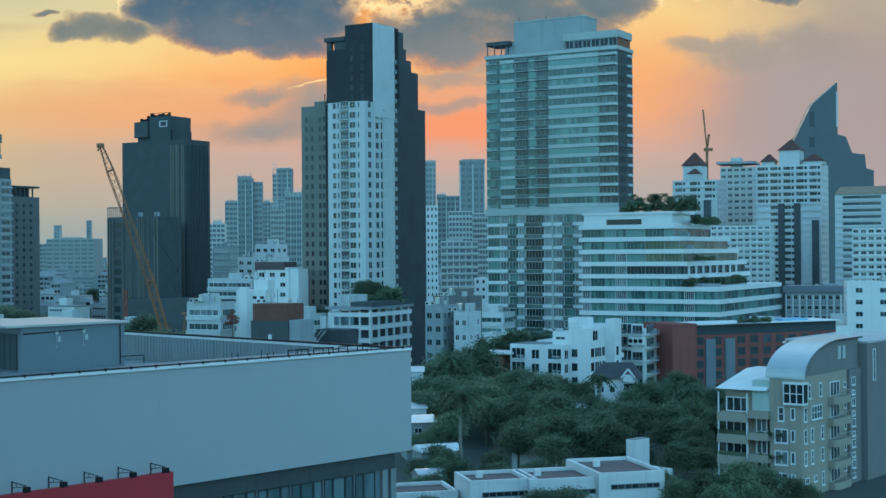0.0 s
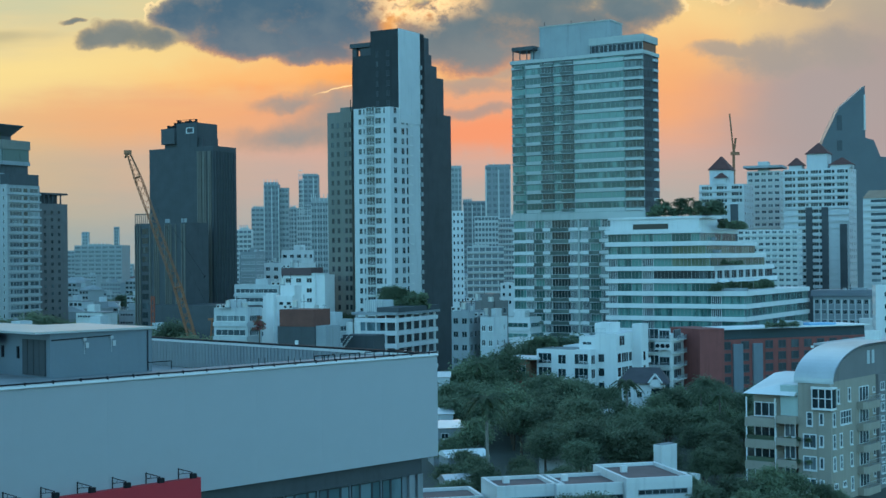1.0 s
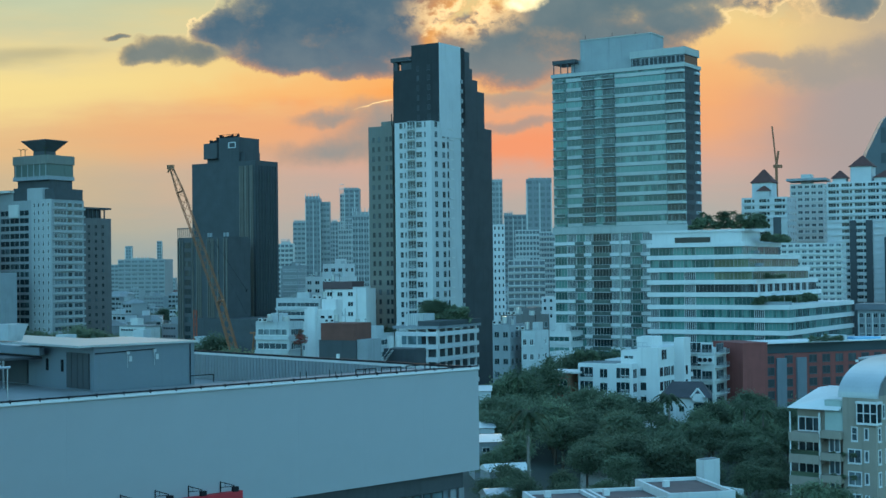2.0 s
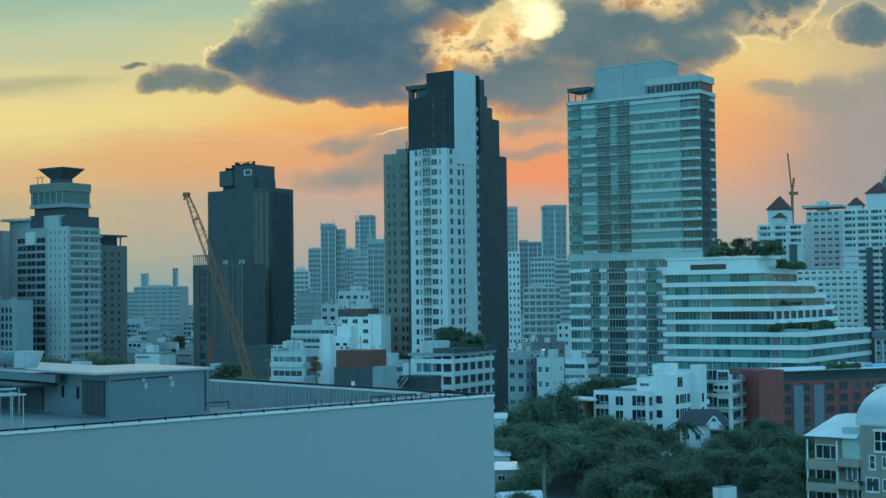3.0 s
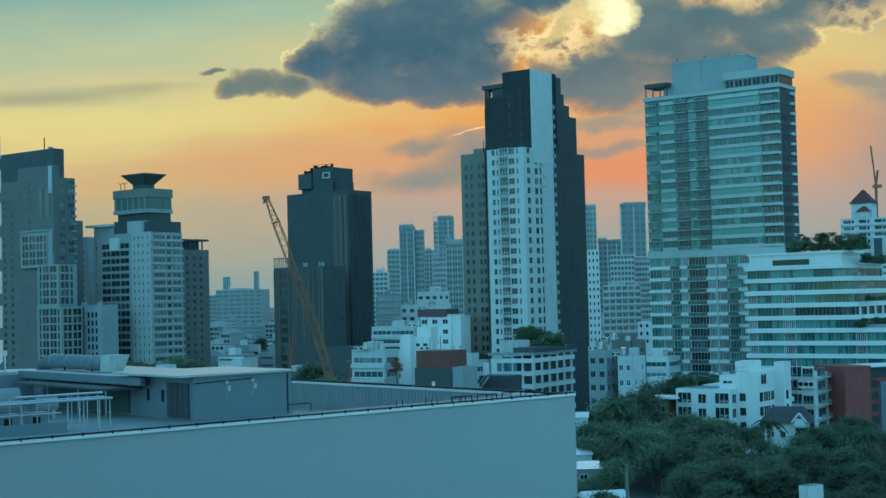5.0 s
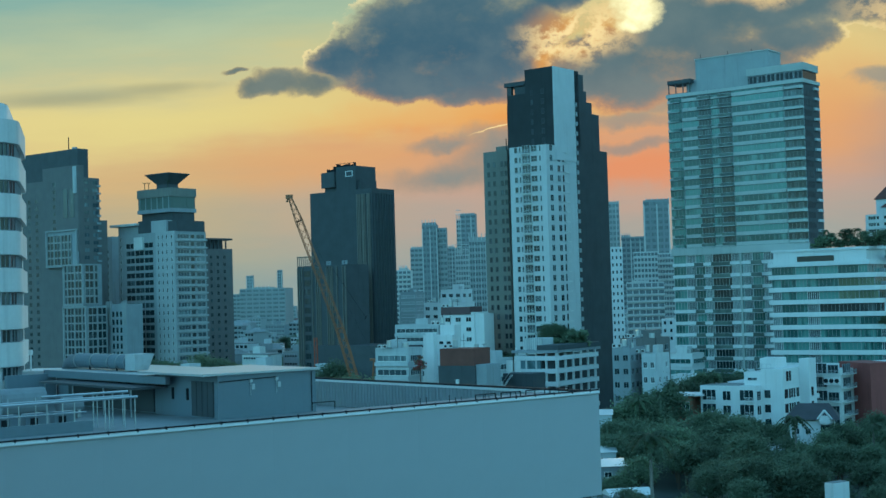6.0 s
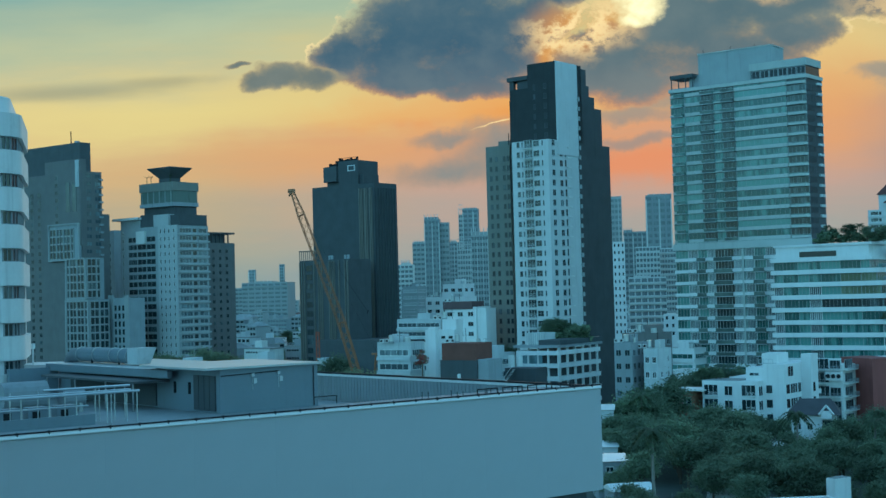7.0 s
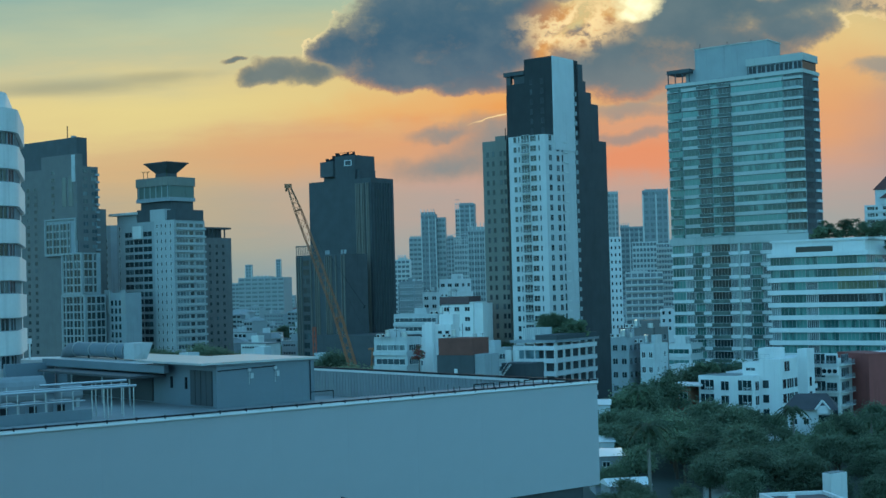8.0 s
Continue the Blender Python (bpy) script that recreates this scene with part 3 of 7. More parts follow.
    plates = [(7.05, 43.7, 62), (10.7, 43.7, 62), (14.35, 43.7, 62), (18.0, 43.7, 62), (21.65, 43.7, 62), (25.3, 34.4, 58), (28.95, 34.0, 56), (32.6, 33.5, 50), (36.25, 32.4, 44), (39.9, 30.5, 32)]
    for i, (z, w, d) in enumerate(plates):
        amber = i in (7, 8)
        block("storey", g, G_TEAL, 0.8, w - 0.9, 0.8, d - 1, z, z + 3.65)
        block("band", g, WHITE, 0.0, w, 0.0, d, z + 2.75, z + 4.05)
        runs = [(0.8, 3.6, "bars"), (3.6, 8.2, "pane"), (8.2, 11.6, "pane"), (11.6, 15.2, "bars"), (15.2, 21.0, "pane"), (21.0, 27.0, "pane"), (27.0, 33.0, "pane"), (33.0, 36.0, "bars"), (36.0, 42.8, "pane")]
        for x0, x1, kind in runs:
            x1 = min(x1, w - 0.9)
            ww = round(x1 - x0, 2)
            if ww < 0.8:
                continue
            if kind == "bars" and 1 < i < 8:
                me = window_mesh(ww, 2.7, G_GREY, OFFWHITE, max(3, round(ww / 0.7)), 0, 0.12, False, 0.2)
            else:
                me = window_mesh(ww, 2.7, G_OLIVE if amber and x0 > 20 else G_DARK if i == 6 and x0 > 14 else G_TEAL, GREY, max(2, round(ww / 1.5)), 0, 0.07, False, 0.1)
            piece("window", me, g, pose((x0 + x1) / 2, 0.78, z + 0.05))
        y = 1.0
        while y < d - 4:
            piece("window", window_mesh(6.0, 2.7, G_DARK if i == 6 else G_OLIVE if amber else G_TEAL, GREY, 3, 0, 0.08, False, 0.1), g, right(w - 0.9, y + 3, z + 0.05))
            y += 6.2
    for k in range(5):
        u = thing("parasol", "pale square parasol on a hotel terrace", 40.9, 416.8, -30, 26.4, "parasol", "terrace parasols")
        bm = bmesh.new()
        x, y = 36.2 + (k % 2) * 3.2, 2.5 + k * 5.5
        rod(bm, (x, y, -0.3), (x, y, 2.2), 0.06)
        part("pole", bm, METAL, u)
        bm = bmesh.new()
        prism(bm, [(x - 1.5, y - 1.5), (x + 1.5, y - 1.5), (x + 1.5, y + 1.5), (x - 1.5, y + 1.5)], 2.1, 2.9, 0, [(x - 0.1, y - 0.1), (x + 0.1, y - 0.1), (x + 0.1, y + 0.1), (x - 0.1, y + 0.1)])
        part("canopy", bm, AWNING, u)
    for k in range(8):
        block("loggia_column", g, WHITE, 33.6, 34.1, 2 + k * 6.2, 2.6 + k * 6.2, 29.0, 31.7)
    z = 43.55
    block("roof_storey", g, WHITE, 1.5, 29.5, 0.6, 16, z, z + 3.4)
    bm = bmesh.new()
    cuboid(bm, 9, 20, 0.2, 0.7, z + 0.3, z + 2.0)
    part("roof_window", bm, G_DARK, g)
    block("roof_deck", g, WHITE, 1.0, 30.5, 0.2, 17, z + 3.4, z + 4.1)
    for (zz, x0, x1, y0, y1) in ((25.7, 35.2, 42.8, 3, 50), (36.8, 30.8, 33.6, 6, 40), (40.6, 28, 31, 10, 30)):
        block("planter", g, GREY, x0, x1, y0, y0 + 1.2, zz, zz + 0.9)


hotel()


# ---- white and charcoal residential tower ----
def white_tower():
    b = thing("residential_tower", "slender white and charcoal residential tower with small windows", -35.2, 426.8, -30)
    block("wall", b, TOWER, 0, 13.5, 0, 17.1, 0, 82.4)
    block("dark_body", b, DARK, 0.6, 13.0, 17.1, 30.0, 0, 82.3)
    storey = 3.06
    wm, nm = window_mesh(1.2, 1.75, G_DARK, PALE, 0, 1, 0.07), window_mesh(0.6, 1.7, G_DARK, PALE, 0, 0, 0.06)
    dm = window_mesh(2.2, 1.8, G_DARK, PALE, 1, 1, 0.07)
    side_m, slim_m = window_mesh(1.7, 1.9, G_DARK, PALE, 1, 0, 0.07), window_mesh(1.0, 2.2, G_DARK, PALE, 0, 0, 0.07)
    bal = balcony_mesh(3.3, 0.8, OFFWHITE, PALE, None, 1.0)
    door = window_mesh(3.0, 2.5, G_DARK, PALE, 2, 1, 0.1, False)
    z = 19.3
    while z < 81:
        piece("window", wm, b, front(2.4, z))
        piece("window", nm, b, front(3.9, z))
        piece("balcony_door", door, b, front(6.2, z - 0.35))
        piece("balcony", bal, b, front(4.55, z - 0.45))
        piece("window", dm, b, front(9.1, z))
        piece("window", nm, b, front(11.3, z))
        for v in (2.6, 6.9):
            piece("window", side_m, b, right(13.5, v, z))
        piece("window", slim_m, b, right(13.5, 9.4, z))
        piece("air_conditioner_ledge", slab_mesh("air_conditioner_ledge", 2.2, 0.4, 0.35, OFFWHITE), b, right(13.5, 10.2, z - 0.3))
        z += storey
    # upper dark block with a white fin
    block("upper_wall", b, SOOT, 3.1, 13.4, 5.1, 20, 82.3, 106.9)
    block("upper_shoulder", b, SOOT, -4.0, 3.1, 5.4, 19, 60.0, 99.6)
    bm = bmesh.new()
    cuboid(bm, -4.6, 3.1, 4.8, 18.0, 102.2, 103.5)
    cuboid(bm, -4.0, -2.4, 5.4, 6.6, 99.6, 102.2)
    cuboid(bm, -1.2, 3.1, 5.6, 15, 99.6, 102.2)
    part("roof_frame", bm, DARKER, b)
    bm = bmesh.new()
    cuboid(bm, -4.3, -4.0, 5.6, 6.2, 60, 96.5)
    part("edge_pipe", bm, BLACK, b)
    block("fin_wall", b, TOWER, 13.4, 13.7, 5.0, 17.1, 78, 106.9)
    z = 83.5
    while z < 100:
        piece("window", window_mesh(1.2, 1.6, G_MATTE, DARKER, 0, 0, 0.1), b, pose(9.5, 5.1, z))
        piece("window", window_mesh(0.9, 1.6, G_MATTE, DARKER, 0, 0, 0.1), b, pose(5.5, 5.1, z))
        z += storey
    # dark rear wing that steps down
    for k, (v0, v1, top) in enumerate(((17.1, 22.9, 106.0), (22.9, 24.5, 100.9), (24.5, 27.6, 97.5), (27.6, 31.8, 94.0), (31.8, 36.2, 82.4))):
        block("step_wall", b, DARKER, 2.0, 13.4, v0, v1, 0, top)
    for q in range(25):
        piece("edge_balcony", slab_mesh("edge_balcony", 0.9, 0.7, 1.3, MIDGREY), b, right(13.4, 16.9, 22 + q * storey))
    # olive wing on the far side
    o = thing("olive_apartment_wing", "drab olive apartment tower with small dark windows", -45.2, 444.8, -30)
    block("wall", o, OLIVE, 0, 9.4, 0, 18, 0, 83.2)
    block("roof_box", o, OLIVE, 3.0, 8.0, 3, 10, 83.2, 85.0)
    bm = bmesh.new()
    for x, h in ((7.8, 4.2), (8.6, 3.0)):
        rod(bm, (x, 2, 83), (x, 2, 83 + h), 0.15)
    part("antenna", bm, BLACK, o)
    m2 = window_mesh(1.0, 1.6, G_DARK, DARK, 0, 0, 0.1)
    z = 20.0
    while z < 80:
        for u in (2.0, 4.2, 7.2, 8.8):
            piece("window", m2, o, front(u, z))
        z += 3.06


white_tower()


# ---- dark tower with vertical fins ----
def dark_tower():
    b = thing("dark_office_tower", "near-black tower with vertical metal fins and rooftop machinery", -119.2, 515.5, -30)
    block("wall", b, DARKER, 0, 31.0, 0, 12.9, 0, 77.8)
    fin = slab_mesh("fin", 0.35, 0.5, 62.0, FIN)
    for k in range(9):
        piece("fin", fin, b, pose(23.6 + k * (0.75 if k % 3 else 0.85), 0, 14))
    side = slab_mesh("fin", 0.35, 0.4, 62.0, DARK)
    for k in range(8):
        piece("fin", side, b, right(31.0, 0.8 + k * 1.5, 14))
    bm = bmesh.new()
    prism(bm, [(3.5 + x, y) for x, y in ((0.6, 2), (8.0, 1), (9.2, 4), (9.2, 12), (0.6, 12))], 79.6, 85.4)
    part("crown_drum", bm, DARK, b)
    bm = bmesh.new()
    cuboid(bm, 12.6, 22.4, 1.0, 12.5, 77.8, 86.9)
    cuboid(bm, 22.4, 24.0, 2.0, 11.0, 77.8, 81.5)
    part("crown", bm, DARKER, b)
    block("crown_step", b, DARKER, 5.0, 12.6, 3.0, 12, 77.8, 79.6)
    rng = random.Random(8)
    for k in range(10):
        x = 12.8 + k * 0.95
        block("roof_machine", b, BLACK, x, x + rng.uniform(0.4, 0.9), 1.2, 2.0, 86.9, 86.9 + rng.uniform(0.3, 1.4))
    for k in range(5):
        block("roof_machine", b, BLACK, 6.2 + k * 1.1, 7.0 + k * 1.1, 3, 4, 85.4, 85.4 + rng.uniform(0.8, 2.2))
    block("crown_rail", b, BLACK, 12.6, 22.4, 1.0, 1.12, 88.0, 88.15)
    bm = bmesh.new()
    for z in (83.0, 84.9):
        cuboid(bm, 17.5, 21.0, 0.7, 1.0, z, z + 0.25)
    for x in (17.5, 20.75):
        cuboid(bm, x, x + 0.25, 0.7, 1.0, 83.2, 84.9)
    part("sign_frame", bm, WHITE, b, "small white outlined sign")
    p = thing("dark_podium_block", "dark lower block with pale vertical fins and roof screen", -119.1, 491.8, -30)
    block("wall", p, DARK, 0, 23.7, 0, 12, 0, 49.5)
    for k, x in enumerate((0.2, 1.2, 2.4, 7.2, 9.2, 10.1, 11.0, 14.4, 15.2, 16.2, 17.0, 19.2, 22.0, 23.2)):
        piece("fin", slab_mesh("fin", 0.28, 0.5, 47.0, FIN), p, pose(x, 0, 2))
    for k in range(9):
        piece("fin", slab_mesh("fin", 0.18, 0.3, 3.6, FIN), p, pose(0.2 + k * 0.95, 0, 49.5))
    block("roof_rail", p, FIN, 0, 8.2, -0.2, 0.1, 52.6, 53.0)
    for k in range(13):
        piece("window", window_mesh(3.2, 2.2, G_DARK, DARKER, 1, 0, 0.1, False), p, front(4.8, 6 + k * 3.3))
    for x in (13.0, 14.2, 20.5, 22.0):
        bm = bmesh.new()
        rod(bm, (x, 2, 49.5), (x, 2, 51.0), 0.45, 10)
        part("roof_tank", bm, GREY, p)
    q = thing("dark_base_building", "dark low podium at the foot of the towers", -112.0, 480.0, -30)
    block("wall", q, DARK, 0, 44.0, 0, 22, 0, 21.0)


dark_tower()


# plain unseen wall of the viewpoint's building, added behind to shade the hoarding
own = thing("shade_wall_behind", "unseen plain concrete wall added behind the viewpoint to shade the hoarding", -72.0, -12.0, 0, 0, "wall", "", "structure")
block("wall", own, PALE, 0, 96.0, 0, 10.2, 0, 82.0)
# ---- roof and white hoarding of the neighbouring building ----
def hoarding_building():
    b = thing("commercial_building", "grey commercial building wrapped in a blank white hoarding", -2.85, 120.0, 46)
    L, TOP, FOOT = -78.0, 27.74, 18.93
    block("wall", b, PANEL, L, -1.2, 0.9, 46, 0, 24.6)
    bm = bmesh.new()
    cuboid(bm, L, 0, 0.5, 6.6, 27.2, 27.5)
    cuboid(bm, L, -24.5, 6.6, 46, 27.2, 27.5)
    cuboid(bm, -24.5, -0.6, 6.6, 46, 24.6, 24.8)
    part("roof", bm, ROOFING, b)
    # hoarding sheets, with fine seams between them
    w = 6.5
    x = 0.0
    sheet = slab_mesh("hoarding_panel", w - 0.003, 0.30, TOP - FOOT, SHEET)
    for k in range(12):
        piece("hoarding_panel", sheet, b, pose(-w * (k + 1), 0.3, FOOT))
    block("hoarding_frame", b, PANEL, L, 0, 0.3, 0.5, FOOT + 0.05, TOP - 0.05)
    block("end_panel", b, SHEET, -0.5, 0.0, 0.5, 1.4, FOOT, TOP)
    # coping with dark pipe and clips
    block("coping", b, AWNING, L, 0.02, 0.0, 0.75, TOP, TOP + 0.08, "pale metal coping")
    bm = bmesh.new()
    prof = ((0.0, TOP + 0.02), (-0.06, TOP + 0.02), (-0.18, TOP - 0.08), (-0.18, TOP - 0.12), (0.0, TOP - 0.20))
    ends = [[bm.verts.new((x, y, z)) for y, z in prof] for x in (L, 0.0)]
    bm.faces.new(ends[0])
    bm.faces.new(ends[1][::-1])
    for k in range(5):
        bm.faces.new((ends[0][k], ends[0][(k + 1) % 5], ends[1][(k + 1) % 5], ends[1][k]))
    bmesh.ops.recalc_face_normals(bm, faces=bm.faces)
    part("drip_edge", bm, surface("white_flashing", (0.70, 0.70, 0.67), 0.45, vary=0.08, scale=0.4), b, "bright white sloping flashing")
    bm = bmesh.new()
    rod(bm, (L, 0.0, TOP + 0.16), (0, 0.0, TOP + 0.16), 0.06, 8)
    for k in range(36):
        cuboid(bm, -2.1 * k - 1.05, -2.1 * k - 0.97, -0.07, 0.07, TOP, TOP + 0.26)
    part("cable_pipe", bm, BLACK, b, "dark pipe clipped along the roof edge")
    for k in range(8):
        bm = bmesh.new()
        x = -9.0 - 2.9 * (k % 3) - 3.5 * (k // 3)
        rod(bm, (x, 0.5, TOP), (x, 0.5, TOP + (0.7 if k > 4 else 0.5)), 0.03)
        if k < 4:
            x = -3.2 - k * 2.7
            rod(bm, (x, 0.4, TOP + 0.55), (x - 2.1, 0.4, TOP + 0.55), 0.05)
            rod(bm, (x - 2.1, 0.4, TOP + 0.1), (x - 2.1, 0.4, TOP + 0.55), 0.05)
            rod(bm, (x, 0.4, TOP + 0.1), (x, 0.4, TOP + 0.55), 0.05)
            rod(bm, (x - 1.1, 0.4, TOP + 0.1), (x - 1.1, 0.4, TOP + 0.55), 0.04)
        part("lamp_bracket", bm, BLACK, b)
    # corrugated end parapet
    bm = bmesh.new()
    cuboid(bm, -0.5, -0.25, 1.4, 46, 24.8, TOP - 0.05)
    part("end_parapet", bm, MIDGREY, b)
    rib = slab_mesh("rib", 0.22, 0.09, TOP - 24.9, MIDGREY)
    for k in range(82):
        piece("rib", rib, b, left(46 - k * 0.55, 24.85, -0.5))
    block("parapet_cap", b, BLACK, -0.6, -0.1, 1.4, 46, TOP - 0.05, TOP + 0.1)
    block("parapet_flashing", b, AWNING, -0.62, -0.58, 1.4, 46, TOP - 0.3, TOP - 0.06)
    block("inner_wall", b, PANEL, -24.5, -24.3, 6.8, 45, 24.8, 27.5)
    # shadow band, its shade put into a dark colour, and glazed storey below
    block("soffit_band", b, DARK, L, -1.5, 0.55, 0.95, 17.5, FOOT, "recessed band coloured dark as the shade under the hoarding")
    for k in range(44):
        piece("window", window_mesh(0.92 if k % 3 else 1.3, 16.4, G_CLEAR, DARKER, 0, 0, 0.07, False, 0.12), b, front(-4.2 - k * 1.15, 1.0, 0.93))
    for x in (-1.6, -2.6):
        block("corner_column", b, GREY, x - 0.3, x + 0.3, 0.6, 1.2, 0, 17.5)
    # rooftop plant house
    h = thing("rooftop_plant_house", "blue-grey metal plant house on the flat roof", -2.85, 120.0, 46, 27.5, "plant room")
    block("wall", h, PANEL, -33.2, -24.5, 6.7, 17.0, 0, 3.3)
    bm = bmesh.new()
    cuboid(bm, -34.6, -24.3, 6.4, 17.3, 3.3, 3.46)
    part("roof", bm, ZINC, h, "pale reflective sheet roof")
    bm = bmesh.new()
    for k in range(4):
        cuboid(bm, -33.32, -33.2, 7.3 + k * 0.85, 8.08 + k * 0.85, 0.15, 2.8)
    part("louvre_door", bm, DARK, h, "dark louvred door")
    for x, z in ((-30.4, 2.65), (-28.1, 2.7)):
        bm = bmesh.new()
        cuboid(bm, x - 0.12, x + 0.12, 6.55, 6.7, z, z + 0.22)
        rod(bm, (x, 6.66, z - 1.0), (x, 6.66, z), 0.03)
        cuboid(bm, x + 0.1, x + 0.35, 6.6, 6.7, z - 0.55, z - 0.15)
        part("wall_lamp", bm, PALE, h)
    bm = bmesh.new()
    rod(bm, (-33.1, 6.65, 2.8), (-28.1, 6.65, 2.95), 0.04)
    rod(bm, (-24.9, 6.65, 0.1), (-24.9, 6.65, 3.2), 0.04)
    rod(bm, (-24.9, 6.6, 0.7), (-22.8, 6.6, 0.7), 0.04)
    rod(bm, (-22.8, 6.6, 0.1), (-22.8, 6.6, 0.7), 0.04)
    part("conduit", bm, BLACK, h)
    # long low annex behind, with canopy
    a = thing("rooftop_annex", "long low grey rooftop annex with a dark canopy", -2.85, 120.0, 46, 27.5, "plant room")
    block("wall", a, PANEL, -33.1, -24.5, 17.0, 37.0, 0, 2.95)
    block("roof", a, ZINC, -33.8, -24.3, 17.3, 37.3, 2.95, 3.12)
    block("fascia", a, PANEL, -34.2, -33.8, 13.2, 37.3, 2.5, 3.12)
    block("canopy", a, DARK, -36.4, -33.3, 14.6, 33.0, 2.15, 2.33)
    # dark sheet on the wall paints the shade below the canopy
    block("dark_recess", a, DARK, -33.25, -33.1, 17.2, 34.0, 0.1, 2.12)
    for y in (15.0, 20.0, 26.0, 32.0):
        block("post", a, METAL, -36.3, -36.2, y, y + 0.12, 0, 2.15)
    for y in (11.3, 13.7):
        block("wall_slot", a, BLACK, -33.3, -33.2, y, y + 0.25, 1.3, 2.2)
    block("left_wall", a, PANEL, -38.0, -33.4, 36.4, 37.0, 0, 2.8)
    # pipe rack with rails
    p = thing("pipe_rack", "galvanised pipe rack standing on the roof", -2.85, 120.0, 46, 27.5, "pipe rack")
    for z, y, x0, x1, r in ((2.15, 7.0, -66, -39.6, 0.09), (2.45, 9.0, -46, -39.4, 0.09), (1.25, 8.2, -66, -43.0, 0.06), (2.2, 8.4, -52, -39.6, 0.06)):
        bm = bmesh.new()
        rod(bm, (x0, y, z), (x1, y, z), r, 8)
        part("pipe", bm, METAL, p)
    for x in (-39.8, -40.6, -41.8, -42.1, -44.4, -46.4, -48.4, -50.4, -53.0, -56.0):
        for y in (7.0, 9.0):
            bm = bmesh.new()
            rod(bm, (x, y, 0), (x, y, 2.15 if y < 8 else 2.45), 0.045, 6)
            part("post", bm, METAL, p)
    # round ducts and tanks
    d = thing("ventilation_duct", "large round galvanised ventilation duct on the annex roof", -2.85, 120.0, 46, 30.72, "air duct")
    bm = bmesh.new()
    pts = [(-31.2, 38.6, -0.3), (-31.2, 38.4, 0.2), (-31.2, 37.6, 0.55), (-31.2, 36.0, 0.65), (-31.2, 32.5, 0.65), (-31.2, 29.0, 0.65), (-31.2, 25.0, 0.65)]
    ring = []
    for i, q in enumerate(pts):
        ahead_p = Vector(pts[min(i + 1, 6)]) - Vector(pts[max(i - 1, 0)])
        turn = ahead_p.to_track_quat("Z", "Y")
        ring.append([bm.verts.new(Vector(q) + turn @ Vector((0.66 * math.cos(k * math.tau / 16), 0.66 * math.sin(k * math.tau / 16), 0))) for k in range(16)])
    for i in range(6):
        for k in range(16):
            bm.faces.new((ring[i][k], ring[i][(k + 1) % 16], ring[i + 1][(k + 1) % 16], ring[i + 1][k]))
    bm.faces.new(ring[-1])
    bmesh.ops.recalc_face_normals(bm, faces=bm.faces)
    part("tube", bm, PANEL, d)
    for y in (36.0, 32.5, 29.0, 27.2, 25.6):
        bm = bmesh.new()
        rod(bm, (-31.2, y, 0.65), (-31.2, y - 0.14, 0.65), 0.72, 16)
        part("collar", bm, METAL, d)
    bm = bmesh.new()
    prism(bm, [(-31.8, 23.4), (-30.6, 23.4), (-30.4, 24.9), (-32.0, 24.9)], 0.0, 1.4, 0, [(-32.0, 22.9), (-30.4, 22.6), (-30.4, 24.9), (-32.0, 24.9)])
    part("hood", bm, PALE, d, "pale square outlet hood")
    for y in (27.4, 33.0):
        bm = bmesh.new()
        rod(bm, (-31.6, y, -0.2), (-31.6, y, 0.6), 0.09)
        part("leg", bm, BLACK, d)
    for k, (x, y, r, w) in enumerate(((-43.4, 19.5, 1.1, 3.6), (-39.6, 19.0, 0.75, 1.8))):
        t = thing("horizontal_tank", "rounded grey tank beside the pipe rack", -2.85, 120.0, 46, 27.5, "tank")
        bm = bmesh.new()
        rod(bm, (x - w / 2, y, r + 0.4), (x + w / 2, y, r + 0.4), r, 18)
        part("shell", bm, GREY, t)
        bm = bmesh.new()
        for q in (-0.3, 0.3):
            cuboid(bm, x + q * w - 0.15, x + q * w + 0.15, y - r * 0.8, y + r * 0.8, 0, 0.7)
        part("cradle", bm, METAL, t)
    for k in range(5):
        t = thing("condenser_unit", "grey air conditioning condenser on the roof", -2.85, 120.0, 46, 27.5, "air conditioner", "roof condensers")
        x = -44.6 - k * 2.1
        block("case", t, PANEL, x, x + 1.5, 10.0, 11.0, 0.05, 1.25)
        block("grille", t, BLACK, x + 0.3, x + 0.85, 9.96, 10.0, 0.35, 0.95)
    block("low_screen", p, PANEL, -66, -43.2, 6.6, 6.75, 0, 0.75)
    # red sign with floodlights below the hoarding
    s = thing("red_sign_board", "plain red sign board fixed over the white hoarding", -2.85, 120.0, 46, 0, "sign")
    block("board", s, RED, -66.0, -25.1, -0.55, -0.05, 11.5, 20.1)
    for k in range(9):
        x = -26.7 - k * 2.75
        f = thing("sign_floodlight", "black floodlight on a bracket above the red sign", -2.85, 120.0, 46, 20.1, "floodlight", "floodlights over the sign")
        bm = bmesh.new()
        rod(bm, (x, -0.02, 0.75), (x + 0.2, -1.5, 0.62), 0.03)
        rod(bm, (x, -0.02, 0.35), (x + 0.2, -1.5, 0.58), 0.025)
        rod(bm, (x, -0.02, -0.1), (x, -0.02, 0.8), 0.05)
        rod(bm, (x + 0.07, -0.5, 0.42), (x + 0.07, -0.5, 0.7), 0.02)
        part("bracket", bm, BLACK, f)
        bm = bmesh.new()
        cuboid(bm, x - 0.02, x + 0.42, -1.75, -1.45, 0.2, 0.55)
        part("lamp_head", bm, BLACK, f)


hoarding_building()


